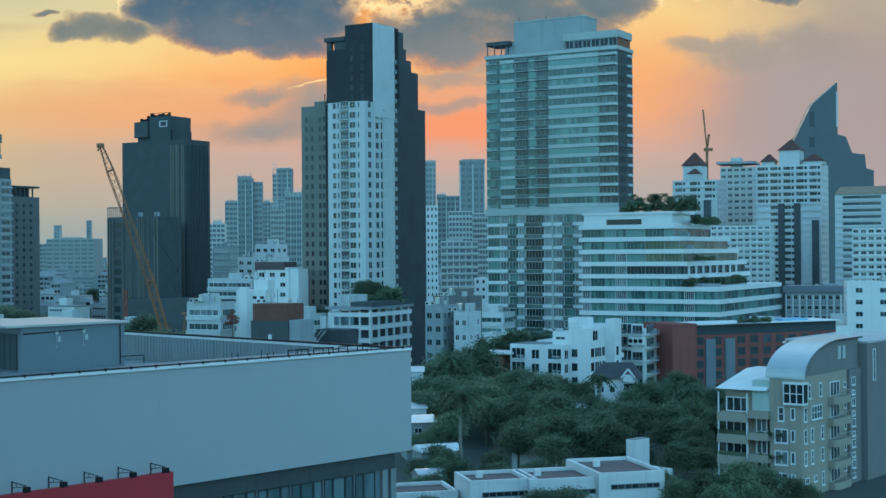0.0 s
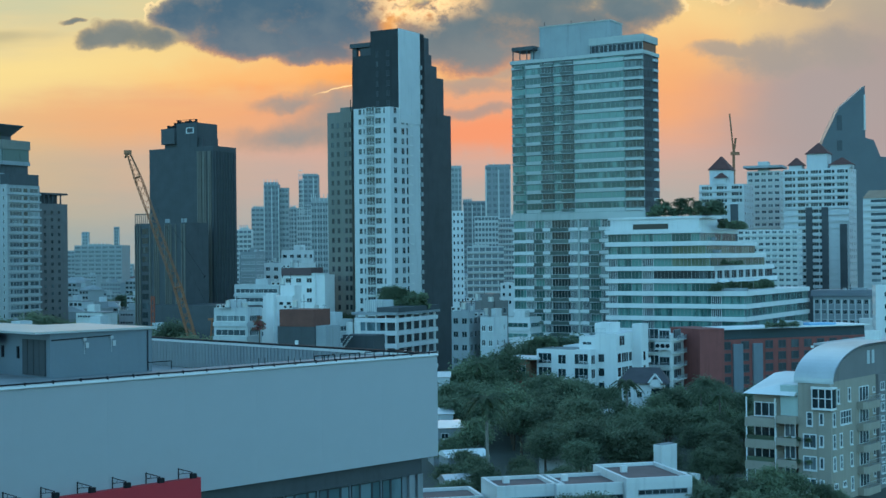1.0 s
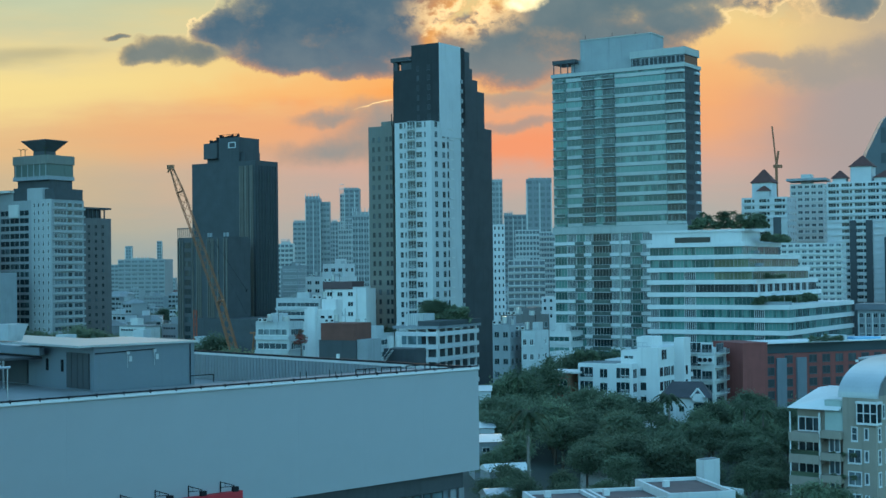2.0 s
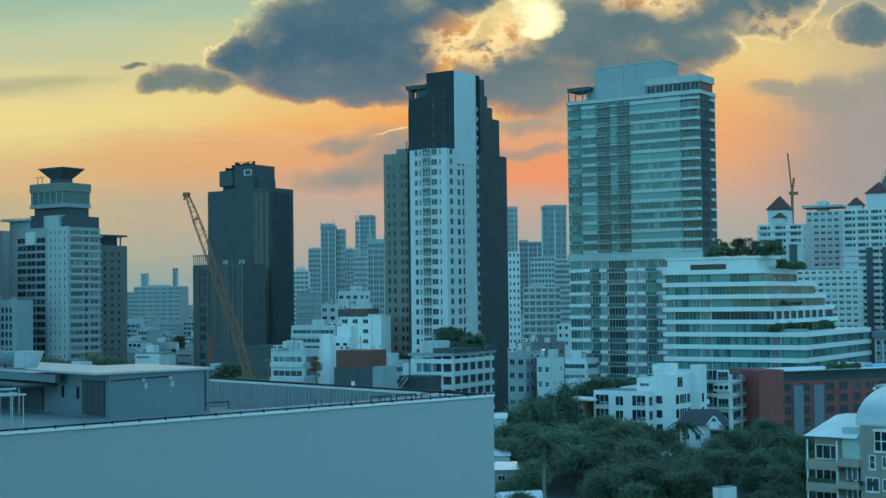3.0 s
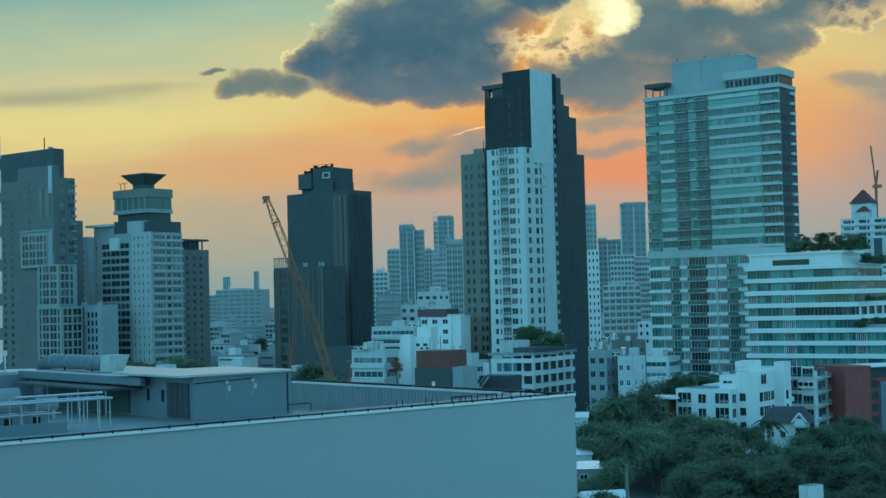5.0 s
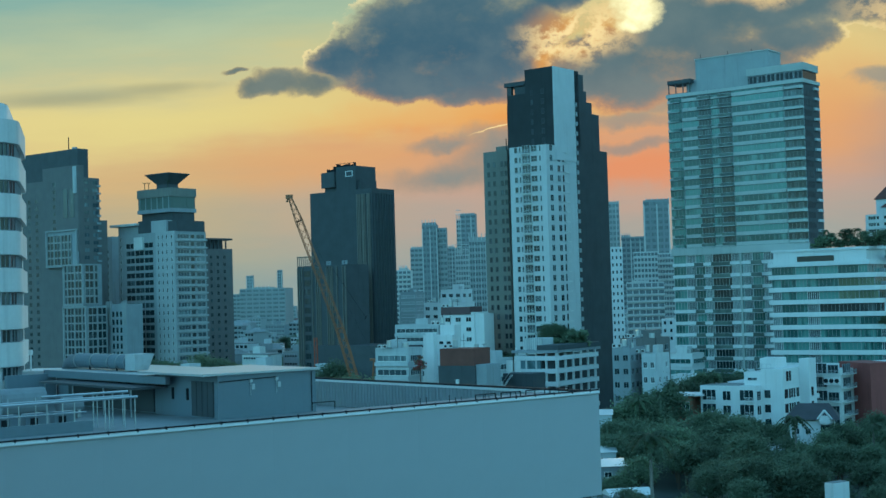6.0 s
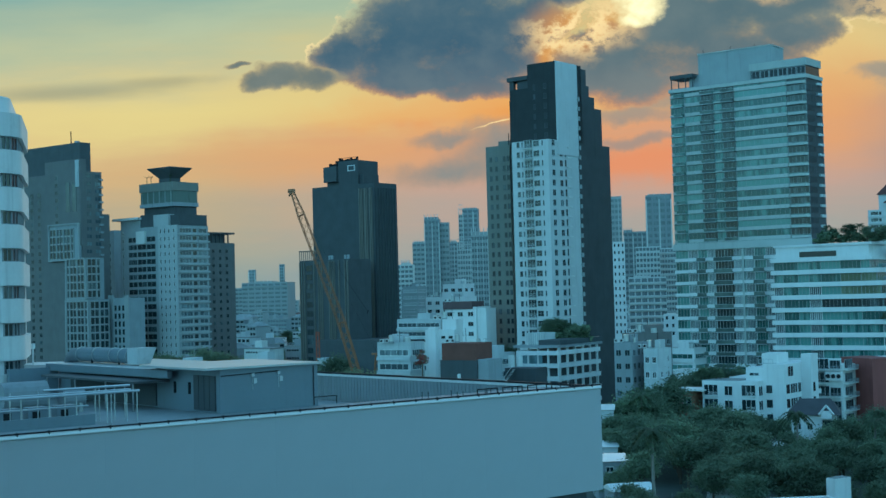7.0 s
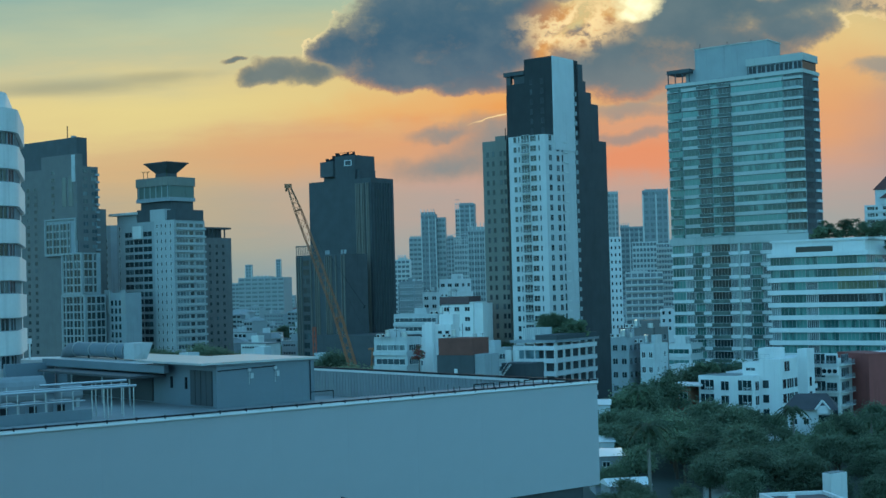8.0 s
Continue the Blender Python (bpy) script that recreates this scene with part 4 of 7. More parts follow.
def round_plan(cx, cy, w, d, r, n=7):
    pts = []
    for sx, sy, a0 in ((1, -1, -90), (1, 1, 0), (-1, 1, 90), (-1, -1, 180)):
        for k in range(n):
            a = radians(a0 + 90 * k / (n - 1))
            pts.append((cx + sx * (w / 2 - r) + r * math.cos(a), cy + sy * (d / 2 - r) + r * math.sin(a)))
    return pts


def curved_block():
    b = thing("curved_apartment_block", "white apartment block with rounded balcony bands", -55.95, 122.7, 22)
    bm = bmesh.new()
    prism(bm, round_plan(-13.0, 5, 25.2, 17.6, 2.8, 12), 0, 53.2)
    part("wall", bm, WHITE, b)
    for k in range(14):
        z = 51.45 - 3.4 * k
        bm = bmesh.new()
        prism(bm, round_plan(-13.0, 5, 26.0, 18.4, 3.2, 12), z, z + 2.15)
        part("balcony_band", bm, OFFWHITE, b)
        for ang, wd in ((-50, 1.0), (-28, 1.05), (-5, 1.05)):
            piece("window", window_mesh(wd, 1.2, G_DARK, GREY, 1, 0, 0.06, False, 0.12), b, pose(-3.2 + 2.78 * math.cos(radians(ang)), -1.0 + 2.78 * math.sin(radians(ang)), z - 1.22, 0, 0, ang + 90))
        for x in (-5.6, -9.4):
            piece("window", window_mesh(1.8, 1.2, G_DARK, GREY, 1, 0, 0.06, False, 0.12), b, pose(x, -3.8, z - 1.22))
        for y in (2.4, 5.4):
            piece("window", window_mesh(1.8, 1.2, G_DARK, GREY, 1, 0, 0.06, False, 0.12), b, pose(-0.4, y, z - 1.22, 0, 0, 90))
    bm = bmesh.new()
    prism(bm, round_plan(-13.5, 5, 25.0, 17.4, 3.0, 12), 53.2, 55.2)
    part("roof_drum", bm, WHITE, b)
    a = thing("white_side_wing", "low white wall beside the rounded block", -58.2, 124.0)
    block("wall", a, WHITE, 0, 4.8, 0, 6, 0, 30.4)
    bm = bmesh.new()
    rod(bm, (2.2, 0.3, 30.4), (2.2, 0.3, 32.4), 0.09)
    rod(bm, (2.2, 0.3, 31.9), (2.2, 0.3, 32.4), 0.22)
    part("vent_pipe", bm, AWNING, a)


curved_block()
# ---- towers on the near left ----
def left_towers():
    # broad brown tower with white framed bays
    b = thing("brown_apartment_tower", "tall brown apartment tower with white framed window bays", -252.9, 558.3, -30)
    block("wall", b, BROWN, -22, 36.5, 0, 14, 0, 73.0)
    block("middle_wall", b, BROWN, -22, 36.5, 0.2, 10.2, 73.0, 90.4)
    block("upper_wall", b, DARK, -22, 35.0, 0.6, 6, 90.4, 102.4)
    block("shoulder", b, BROWN, 13.5, 36.6, -0.8, 2.4, 60, 95.4)
    bm = bmesh.new()
    rod(bm, (25.0, 4, 102), (25.0, 4, 108), 0.2)
    part("antenna", bm, BLACK, b)
    bm = bmesh.new()
    rod(bm, (29.0, 4, 102), (29.0, 4, 103.6), 1.1, 8)
    part("roof_vent", bm, GREY, b)
    pair = window_mesh(4.6, 3.1, G_DARK, FRAMES, 1, 0, 0.3, False, 0.5)
    slim = window_mesh(1.9, 3.1, G_DARK, FRAMES, 0, 0, 0.3, False, 0.5)
    plain = window_mesh(2.0, 1.8, G_DARK, BROWN, 1, 0, 0.15)
    # bays of white frames, each a step further down and along
    for x0, x1, y0, y1, z0, z1, cols, side in ((16.1, 35.8, -0.9, 0.1, 53.9, 69.2, "ppps", ""), (36.5, 48.6, -8.0, 1.0, 37.7, 54.4, "spp", "ps"), (36.3, 50.4, -8.2, 2.0, 8.0, 37.6, "spps", "pp")):
        block("bay_body", b, GREY, x0, x1, y0, y1, z0, z1)
        for z in (z0, z1 - 0.6):
            block("bay_beam", b, FRAMES, x0 - 0.3, x1 + 0.3, y0 - 0.8, y0 + 0.1, z, z + 0.6)
        for x in (x0 - 0.3, x1 - 0.3):
            block("bay_post", b, FRAMES, x, x + 0.6, y0 - 0.75, y0, z0 + 0.6, z1 - 0.6)
        for run, on_side in ((cols, False), (side, True)):
            x = 0.3
            for c in run:
                wd = 4.6 if c == "p" else 1.9
                z = z0 + 0.7
                while z + 3.1 < z1:
                    piece("window", pair if c == "p" else slim, b, right(x1, y0 + x + wd / 2, z) if on_side else front(x0 + x + wd / 2, z, y0))
                    z += 3.15
                x += wd + 0.12
    for k in range(26):
        z = 10 + k * 3.1
        for u in (-14.0, -6.0, 3.0, 8.0) if z < 82 else ():
            piece("window", plain, b, front(u, z))
        if 58 < z < 92:
            piece("window", plain, b, front(21.0, z, -0.8))
        if 54 < z < 89:
            for v in (3.4, 8.0):
                piece("window", window_mesh(3.0, 1.9, G_GREY, BROWN, 1, 0, 0.2, False), b, right(36.5, v, z))
            piece("balcony", slab_mesh("balcony", 1.6, 1.0, 0.8, GREY), b, right(36.5, 8.6, z - 0.8))
    for x in (27.2, 31.6):
        block("tall_glass", b, G_GREY, x, x + 2.6, -0.95, -0.8, 74, 86)
    block("tall_pier", b, PALE, 33.8, 36.0, -1.1, -0.8, 84, 95)
    # lower grey wing in front with slots
    w = thing("grey_apartment_wing", "mid-grey apartment wing with narrow recessed slots", -210.0, 538.0, -30)
    block("wall", w, GREY, 0, 13.0, 0, 8, 0, 38.0)
    block("white_panel", w, FRAMES, 0.5, 3.4, -0.5, 0, 29.5, 39.2)
    block("white_panel", w, FRAMES, 10.5, 13.0, -0.5, 0, 29.5, 39.2)
    for x in (4.6, 7.0, 9.4):
        for k in range(10):
            piece("window", window_mesh(1.6, 2.3, G_DARK, GREY, 0, 0, 0.12, False), w, front(x, 4 + k * 3.2))
    # pale block seen between the two towers
    q = thing("pale_apartment_tower", "pale grey apartment tower between taller ones", -242.0, 608.0, -30)
    block("wall", q, MIDGREY, 0, 12, 0, 8, 0, 69.0)
    for k in range(17):
        for u in (2.0, 5.0, 9.0):
            piece("window", window_mesh(1.5, 1.7, G_DARK, PALE, 0, 0, 0.1), q, front(u, 10 + k * 3.2))
    # tower with a funnel-shaped roof
    f = thing("funnel_roof_tower", "grey apartment tower topped by a wide funnel-shaped roof", -213.7, 563.0, -30)
    W, D = 35.9, 16.6
    block("wall", f, MIDGREY, 0, W, 0, D, 0, 67.2)
    block("corner_pavilion", f, MIDGREY, -0.5, 12.0, 0.5, 12, 67.2, 70.6)
    block("roof_slab", f, OFFWHITE, -4.0, 12.5, -1.2, 14, 70.6, 71.6)
    block("dark_pavilion", f, DARK, 12.0, 22.0, 0.8, 14, 67.2, 72.4)
    block("white_pavilion", f, FUNNEL, 21.5, 30.5, -0.3, 12, 67.2, 72.0)
    block("dark_terrace", f, DARK, 30.5, 36.0, 1.0, 16, 67.2, 71.6)
    block("neck_storey", f, DARK, 12.0, 31.0, 3.0, 15, 71.6, 76.0)
    block("glass_storey", f, G_BAY, 11.6, 31.6, 1.5, 15, 76.0, 82.2, "pale glazed storey")
    block("top_band", f, OLIVE, 11.2, 32.0, 1.1, 15.4, 81.8, 85.4)
    block("glass_base", f, GREY, 11.2, 32.0, 1.2, 15.3, 75.4, 77.0)
    for k in range(6):
        block("mullion", f, MIDGREY, 12.5 + k * 3.6, 12.8 + k * 3.6, 1.3, 1.5, 77, 82)
    bm = bmesh.new()
    prism(bm, [(19.2, 5), (25.8, 5), (25.8, 11), (19.2, 11)], 85.4, 87.4)
    prism(bm, [(19.4, 5.2), (25.6, 5.2), (25.6, 10.8), (19.4, 10.8)], 87.4, 91.4, 0, [(15.2, 2.5), (29.4, 2.5), (29.4, 14), (15.2, 14)])
    prism(bm, [(15.0, 2.3), (29.6, 2.3), (29.6, 14.2), (15.0, 14.2)], 91.4, 91.9)
    part("funnel_roof", bm, DARK, f, "dark flared roof on a narrow neck")
    for x in (14.0, 16.6, 28.6):
        bm = bmesh.new()
        rod(bm, (x, 3, 85.4), (x, 3, 88.0), 0.14)
        for a in range(8):
            rod(bm, (x, 3, 88.0), (x + math.cos(a * 0.8) * 1.1, 3 + math.sin(a * 0.8) * 1.1, 88.7), 0.1, 4, 0.02)
        part("roof_palm", bm, PALM, f, "small potted palm")
    dark = window_mesh(5.6, 2.3, G_DARK, MIDGREY, 1, 0, 0.15, False, 0.1)
    slit = window_mesh(0.9, 1.7, G_DARK, OFFWHITE, 0, 0, 0.1, False)
    wide = window_mesh(4.6, 1.9, G_GREY, FUNNEL, 2, 0, 0.14)
    sq = window_mesh(2.0, 1.9, G_GREY, FUNNEL, 0, 0, 0.14)
    block("white_bay", f, FUNNEL, 24.4, W + 0.1, -0.7, 0, 0, 67.3)
    for k in range(19):
        z = 8.0 + k * 3.12
        if z < 60:
            for u in (7.8, 13.6, 19.4):
                piece("window", dark, f, front(u, z))
        elif z < 64:
            for u in (7.8, 19.4):
                piece("window", dark, f, front(u, z))
            block("white_box", f, OFFWHITE, 11.0, 16.4, -1.0, 0, z - 0.6, z + 4.6)
        for u in (1.6, 26.2, 28.8, 31.4):
            piece("window", slit, f, front(u, z, 0 if u < 12 else -0.7))
        piece("window", slit, f, front(34.4, z, -0.7))
        if z < 66:
            piece("window", window_mesh(6.4, 1.9, G_GREY, FUNNEL, 3, 0, 0.16), f, right(W + 0.1, 4.0, z))
            piece("window", window_mesh(2.4, 1.9, G_DARK, FUNNEL, 0, 0, 0.16), f, right(W + 0.1, 9.0, z))
            piece("window", window_mesh(4.6, 1.9, G_GREY, FUNNEL, 1, 0, 0.16), f, right(W + 0.1, 13.4, z))
            piece("sill_band", slab_mesh("sill_band", D + 0.4, 0.5, 0.75, FUNNEL), f, right(W + 0.1, 0, z - 0.9))
    # dark tower with a railed top
    d = thing("dark_apartment_tower", "dark brown tower with an open frame round its roof", -200.8, 599.6, -30)
    block("wall", d, BROWN, 0, 19.5, 0, 16, 0, 61.5)
    bm = bmesh.new()
    for k in range(9):
        x = 0.2 + k * 2.35
        cuboid(bm, x, x + 0.5, 0.0, 0.5, 61.5, 65.4)
    for k in range(6):
        cuboid(bm, 19.0, 19.5, 2.4 * k, 2.4 * k + 0.5, 61.5, 65.4)
    cuboid(bm, -0.2, 19.7, -0.2, 16, 65.4, 66.2)
    cuboid(bm, 4, 17, 1.2, 12, 61.5, 65.4)
    part("roof_frame", bm, DARK, d)
    m = window_mesh(1.5, 1.6, G_DARK, BROWN, 1, 0, 0.12)
    for k in range(16):
        for u in (2.5, 6.0, 10.0, 14.0, 17.5):
            piece("window", m, d, front(u, 9 + k * 3.2))
        for v in (3, 7, 11):
            piece("window", m, d, right(19.5, v, 9 + k * 3.2))


left_towers()


# ---- towers on the right, some with tiled pyramid roofs ----
def pyramid(bm, x0, x1, y0, y1, z0, z1):
    prism(bm, [(x0, y0), (x1, y0), (x1, y1), (x0, y1)], z0, z1, 0,
          [((x0 + x1) / 2 + a, (y0 + y1) / 2 + c) for a, c in ((-0.4, -0.4), (0.4, -0.4), (0.4, 0.4), (-0.4, 0.4))])


def pagoda_tower(label, x, y, rz, W, D, H, roofs, stripes, storey=3.05):
    b = thing("apartment_tower", label, x, y, rz, group="white towers with tiled roofs")
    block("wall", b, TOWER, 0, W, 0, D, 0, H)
    wide = window_mesh(3.5, 1.7, G_DARK, OFFWHITE, 2, 0, 0.1, False)
    small = window_mesh(1.3, 1.6, G_DARK, OFFWHITE, 0, 0, 0.1, False)
    n = int((H - 10) / storey)
    bays = int(W / 5.4)
    for k in range(n):
        z = H - 2.4 - k * storey
        for j in range(bays):
            u = (j + 0.5) * W / bays
            if any(a - 1.2 < u < c + 1.2 for a, c, t in stripes) and z < max(t for a, c, t in stripes):
                continue
            piece("window", wide, b, front(u - 0.6, z))
            piece("window", small, b, front(u + 2.0, z))
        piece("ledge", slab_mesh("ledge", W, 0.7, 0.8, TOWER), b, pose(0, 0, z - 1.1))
        for v in range(int(D / 5)):
            piece("window", small, b, right(W, v * 5 + 2.2, z))
    for a, c, t in stripes:
        block("dark_strip", b, DARK, a, c, -0.9, 0.2, 0, t)
    for x0, x1, y0, y1, z0, z1, z2 in roofs:
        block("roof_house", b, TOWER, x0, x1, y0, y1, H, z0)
        bm = bmesh.new()
        pyramid(bm, x0 - 0.8, x1 + 0.8, y0 - 0.8, y1 + 0.8, z0, z1)
        part("tiled_roof", bm, ROOF_RED, b, "dark red tiled pyramid roof")
    return b


pagoda_tower("white apartment tower with one dark red pyramid roof", 109.4, 658.0, -24, 21.3, 20, 69.5,
             [(4.5, 14.0, 2, 11, 76.5, 83.0, 0), (8.0, 13.0, -0.5, 3, 72.5, 75.0, 0)], [(15.0, 18.5, 60)])
pagoda_tower("broad white apartment tower with several tiled roofs", 148.0, 653.0, -25, 30.0, 20, 76.0,
             [(2.5, 8.5, 1, 7, 77.8, 81.5, 0), (10.5, 20.0, 2, 12, 83.0, 88.3, 0), (21.5, 31.0, 1, 9, 77.5, 81.0, 0)], [(10.3, 13.3, 58), (17.6, 20.6, 58), (25.8, 29.0, 50), (0.0, 2.8, 46)])


def slab_tower(name, label, x, y, rz, W, D, H, wall, glass, frame_mat, bays, storey=3.2, ledge=True, z_from=8.0, cap=None, group=""):
    """A tower whose storeys read as ledges with window groups between them."""
    b = thing(name, label, x, y, rz, group=group)
    block("wall", b, wall, 0, W, 0, D, 0, H)
    step = W / bays
    me = window_mesh(round(step * 0.72, 2), storey * 0.5, glass, frame_mat, 1, 0, 0.12, False)
    sd = window_mesh(round(min(step, D) * 0.7, 2), storey * 0.5, glass, frame_mat, 1, 0, 0.12, False)
    for k in range(int((H - z_from) / storey)):
        z = H - storey * (k + 1) + 0.9
        for j in range(bays):
            piece("window", me, b, front((j + 0.5) * step, z))
        for j in range(max(1, int(D / step))):
            piece("window", sd, b, right(W, (j + 0.5) * D / max(1, int(D / step)), z))
        if ledge:
            piece("ledge", slab_mesh("ledge", W, 0.6, 0.7, wall), b, pose(0, 0, z - 0.9))
    if cap:
        block("roof_house", b, wall, W * cap[0], W * cap[1], D * 0.2, D * 0.8, H, H + cap[2])
    return b


slab_tower("apartment_tower", "grey-white tower with stacked balconies under a dark roof", 141.5, 705.0, -20, 16.5, 16, 78.5, HAZY_LT, G_GREY, OFFWHITE, 5, cap=(0.3, 0.6, 5.0))
tower_roof = thing("flat_roof_canopy", "dark flat roof canopy on a pale tower", 139.5, 704.0, -20, 80.0, "roof")
block("roof", tower_roof, GREY, 0, 19.5, -1, 17, 0, 1.2)
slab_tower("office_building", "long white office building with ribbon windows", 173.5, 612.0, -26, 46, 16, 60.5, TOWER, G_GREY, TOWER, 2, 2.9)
r = thing("sloped_tile_roof", "brown pitched roof along the long white building", 174.0, 612.0, -26, 60.5, "roof")
bm = bmesh.new()
prism(bm, [(-0.5, -0.8), (46, -0.8), (46, 16.5), (-0.5, 16.5)], 0, 3.6, 0, [(1.0, 5), (46, 5), (46, 11), (1.0, 11)])
part("tiles", bm, surface("brown_roof_tiles", (0.30, 0.20, 0.14), 0.85, vary=0.2), r)
slab_tower("apartment_tower", "white tower with small dark windows and grey panels", 161.0, 544.5, -24, 26, 12, 44.5, WHITE, G_DARK, WHITE, 9, 2.8)
slab_tower("apartment_block", "pale apartment block with open balconies", 118.0, 610.0, -22, 26, 12, 47.0, OFFWHITE, G_GREY, WHITE, 9, 2.6)


# dark pointed tower with raked back, far off
def pointed_tower():
    b = thing("pointed_tower", "tall dark pointed office tower with a raked curved edge", 279.0, 1100.0)
    bm = bmesh.new()
    prof = [(0, 0), (64, 0), (64, 99), (58, 101), (57, 112), (47, 113), (42, 126), (35.4, 128), (35.4, 169.3), (15.0, 152.0), (10.5, 143), (6.0, 134), (2.0, 126), (-4.0, 108)]
    lo = [bm.verts.new((x, 0, z)) for x, z in prof]
    hi = [bm.verts.new((x, 12, z)) for x, z in prof]
    bm.faces.new(lo)
    bm.faces.new(hi[::-1])
    for i in range(len(prof)):
        bm.faces.new((lo[i], hi[i], hi[(i + 1) % len(prof)], lo[(i + 1) % len(prof)]))
    bmesh.ops.recalc_face_normals(bm, faces=bm.faces)
    part("wall", bm, SPIRE, b)
    for z0, z1 in ((118, 126), (102, 110), (134, 146)):
        block("glass_slot", b, DARK, 13, 17, -0.4, 0, z0, z1)
    block("bright_edge", b, HAZY_LT, 34.2, 35.6, -0.5, 0, 134, 162)


pointed_tower()
tc = thing("tower_crane", "thin tower crane above the roofs", 171.8, 900.0, 0, 0, "crane")
bm = bmesh.new()
rod(bm, (0, 0, 0), (0.4, 0, 104), 0.9, 4)
rod(bm, (0.4, 0, 102), (-2.0, 0, 128), 0.5, 4)
rod(bm, (0.4, 0, 102), (1.8, 0, 112), 0.7, 4)
cuboid(bm, -1.5, 4, -1, 1, 101, 103)
part("mast", bm, CRANE, tc)

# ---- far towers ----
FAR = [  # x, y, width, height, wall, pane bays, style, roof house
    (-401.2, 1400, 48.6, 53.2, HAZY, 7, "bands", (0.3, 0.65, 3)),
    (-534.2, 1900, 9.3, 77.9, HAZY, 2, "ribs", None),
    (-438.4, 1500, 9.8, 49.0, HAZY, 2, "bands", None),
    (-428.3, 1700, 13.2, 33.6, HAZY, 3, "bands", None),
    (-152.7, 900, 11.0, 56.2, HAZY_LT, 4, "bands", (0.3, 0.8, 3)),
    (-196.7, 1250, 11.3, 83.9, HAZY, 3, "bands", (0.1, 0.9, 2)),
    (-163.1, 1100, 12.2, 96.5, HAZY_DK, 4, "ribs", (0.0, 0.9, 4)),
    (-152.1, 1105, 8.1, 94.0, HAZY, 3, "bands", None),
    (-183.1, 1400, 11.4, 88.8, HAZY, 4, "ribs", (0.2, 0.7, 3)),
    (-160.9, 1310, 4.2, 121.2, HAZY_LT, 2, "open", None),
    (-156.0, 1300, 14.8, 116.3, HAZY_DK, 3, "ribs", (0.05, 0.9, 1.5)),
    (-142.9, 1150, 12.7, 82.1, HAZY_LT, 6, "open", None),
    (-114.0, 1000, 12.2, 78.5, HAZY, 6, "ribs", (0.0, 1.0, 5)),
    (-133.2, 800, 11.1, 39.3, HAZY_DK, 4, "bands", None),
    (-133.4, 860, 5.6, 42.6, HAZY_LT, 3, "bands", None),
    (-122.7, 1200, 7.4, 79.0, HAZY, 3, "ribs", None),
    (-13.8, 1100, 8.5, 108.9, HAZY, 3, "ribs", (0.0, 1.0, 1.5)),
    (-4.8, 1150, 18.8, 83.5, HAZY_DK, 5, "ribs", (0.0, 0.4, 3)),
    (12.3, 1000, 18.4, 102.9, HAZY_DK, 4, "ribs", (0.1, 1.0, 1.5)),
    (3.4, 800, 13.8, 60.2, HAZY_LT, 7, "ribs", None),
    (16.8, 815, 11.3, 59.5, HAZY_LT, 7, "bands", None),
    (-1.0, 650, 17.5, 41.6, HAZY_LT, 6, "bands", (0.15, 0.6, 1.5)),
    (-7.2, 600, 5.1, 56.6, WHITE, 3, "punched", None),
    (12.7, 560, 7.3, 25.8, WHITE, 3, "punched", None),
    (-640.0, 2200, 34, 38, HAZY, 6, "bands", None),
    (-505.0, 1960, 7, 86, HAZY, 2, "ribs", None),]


def far_tower(x, y, w, h, wall, bays, style, cap):
    b = thing("far_tower", {"ribs": "distant tower with upright ribs", "bands": "distant apartment tower with stacked balcony bands", "open": "distant half-open tower frame",
              "punched": "white tower with small square windows"}[style] + (", slate-coloured" if wall is HAZY_DK else ", pale in the haze"), x, y, 0, group="distant towers")
    d = round(w * 0.7, 1)
    storey = 4.4 if y > 900 else 3.1
    step = w / bays
    top = h - (storey * 2.2 if style == "open" else 0)
    block("wall", b, wall, 0, w, 0, d, 0, top)
    glass = bmesh.new()
    n = int((h - 14) / storey)
    for k in range(n):
        z = h - storey * (k + 1) + 0.7
        if style == "open" and k < 2:
            continue
        for j in range(bays):
            if style == "punched":
                cuboid(glass, (j + 0.32) * step, (j + 0.68) * step, -0.06, 0.2, z + 0.2, z + 1.5)
            else:
                cuboid(glass, (j + 0.10) * step, (j + 0.90) * step, -0.06, 0.2, z, z + storey * 0.55)
    tagged(part("window_grid", glass, G_DARK if style == "punched" else G_FAR, b), kind="stuff")
    if style == "bands":
        for k in range(n):
            piece("ledge", slab_mesh("ledge", w, 0.9, storey * 0.28, wall), b, pose(0, 0, h - storey * (k + 1) - 0.2))
    elif style in ("ribs", "open"):
        for j in range(bays + 1):
            piece("pier", slab_mesh("pier", round(step * 0.2, 2), 0.8, round(h - 3, 1), HAZY_LT if j % 2 == 0 else wall), b, pose(min(j * step, w - step * 0.2), 0, 0))
    if style == "open":
        for k in range(3):
            block("frame_beam", b, wall, 0, w, 0, d * 0.6, h - storey * k - 0.5, h - storey * k)
    if cap:
        x0, x1 = w * cap[0], w * cap[1]
        block("roof_house", b, wall, x0, x1, 0, d * 0.8, h, h + cap[2] * 0.45)
        for k in range(5):
            c = x0 + (x1 - x0) * k / 4
            piece("roof_fin", slab_mesh("roof_fin", 0.5, 0.5, cap[2], HAZY_LT), b, pose(min(c, x1 - 0.5), 0.2, h))
    return b


for row in FAR:
    far_tower(*row)
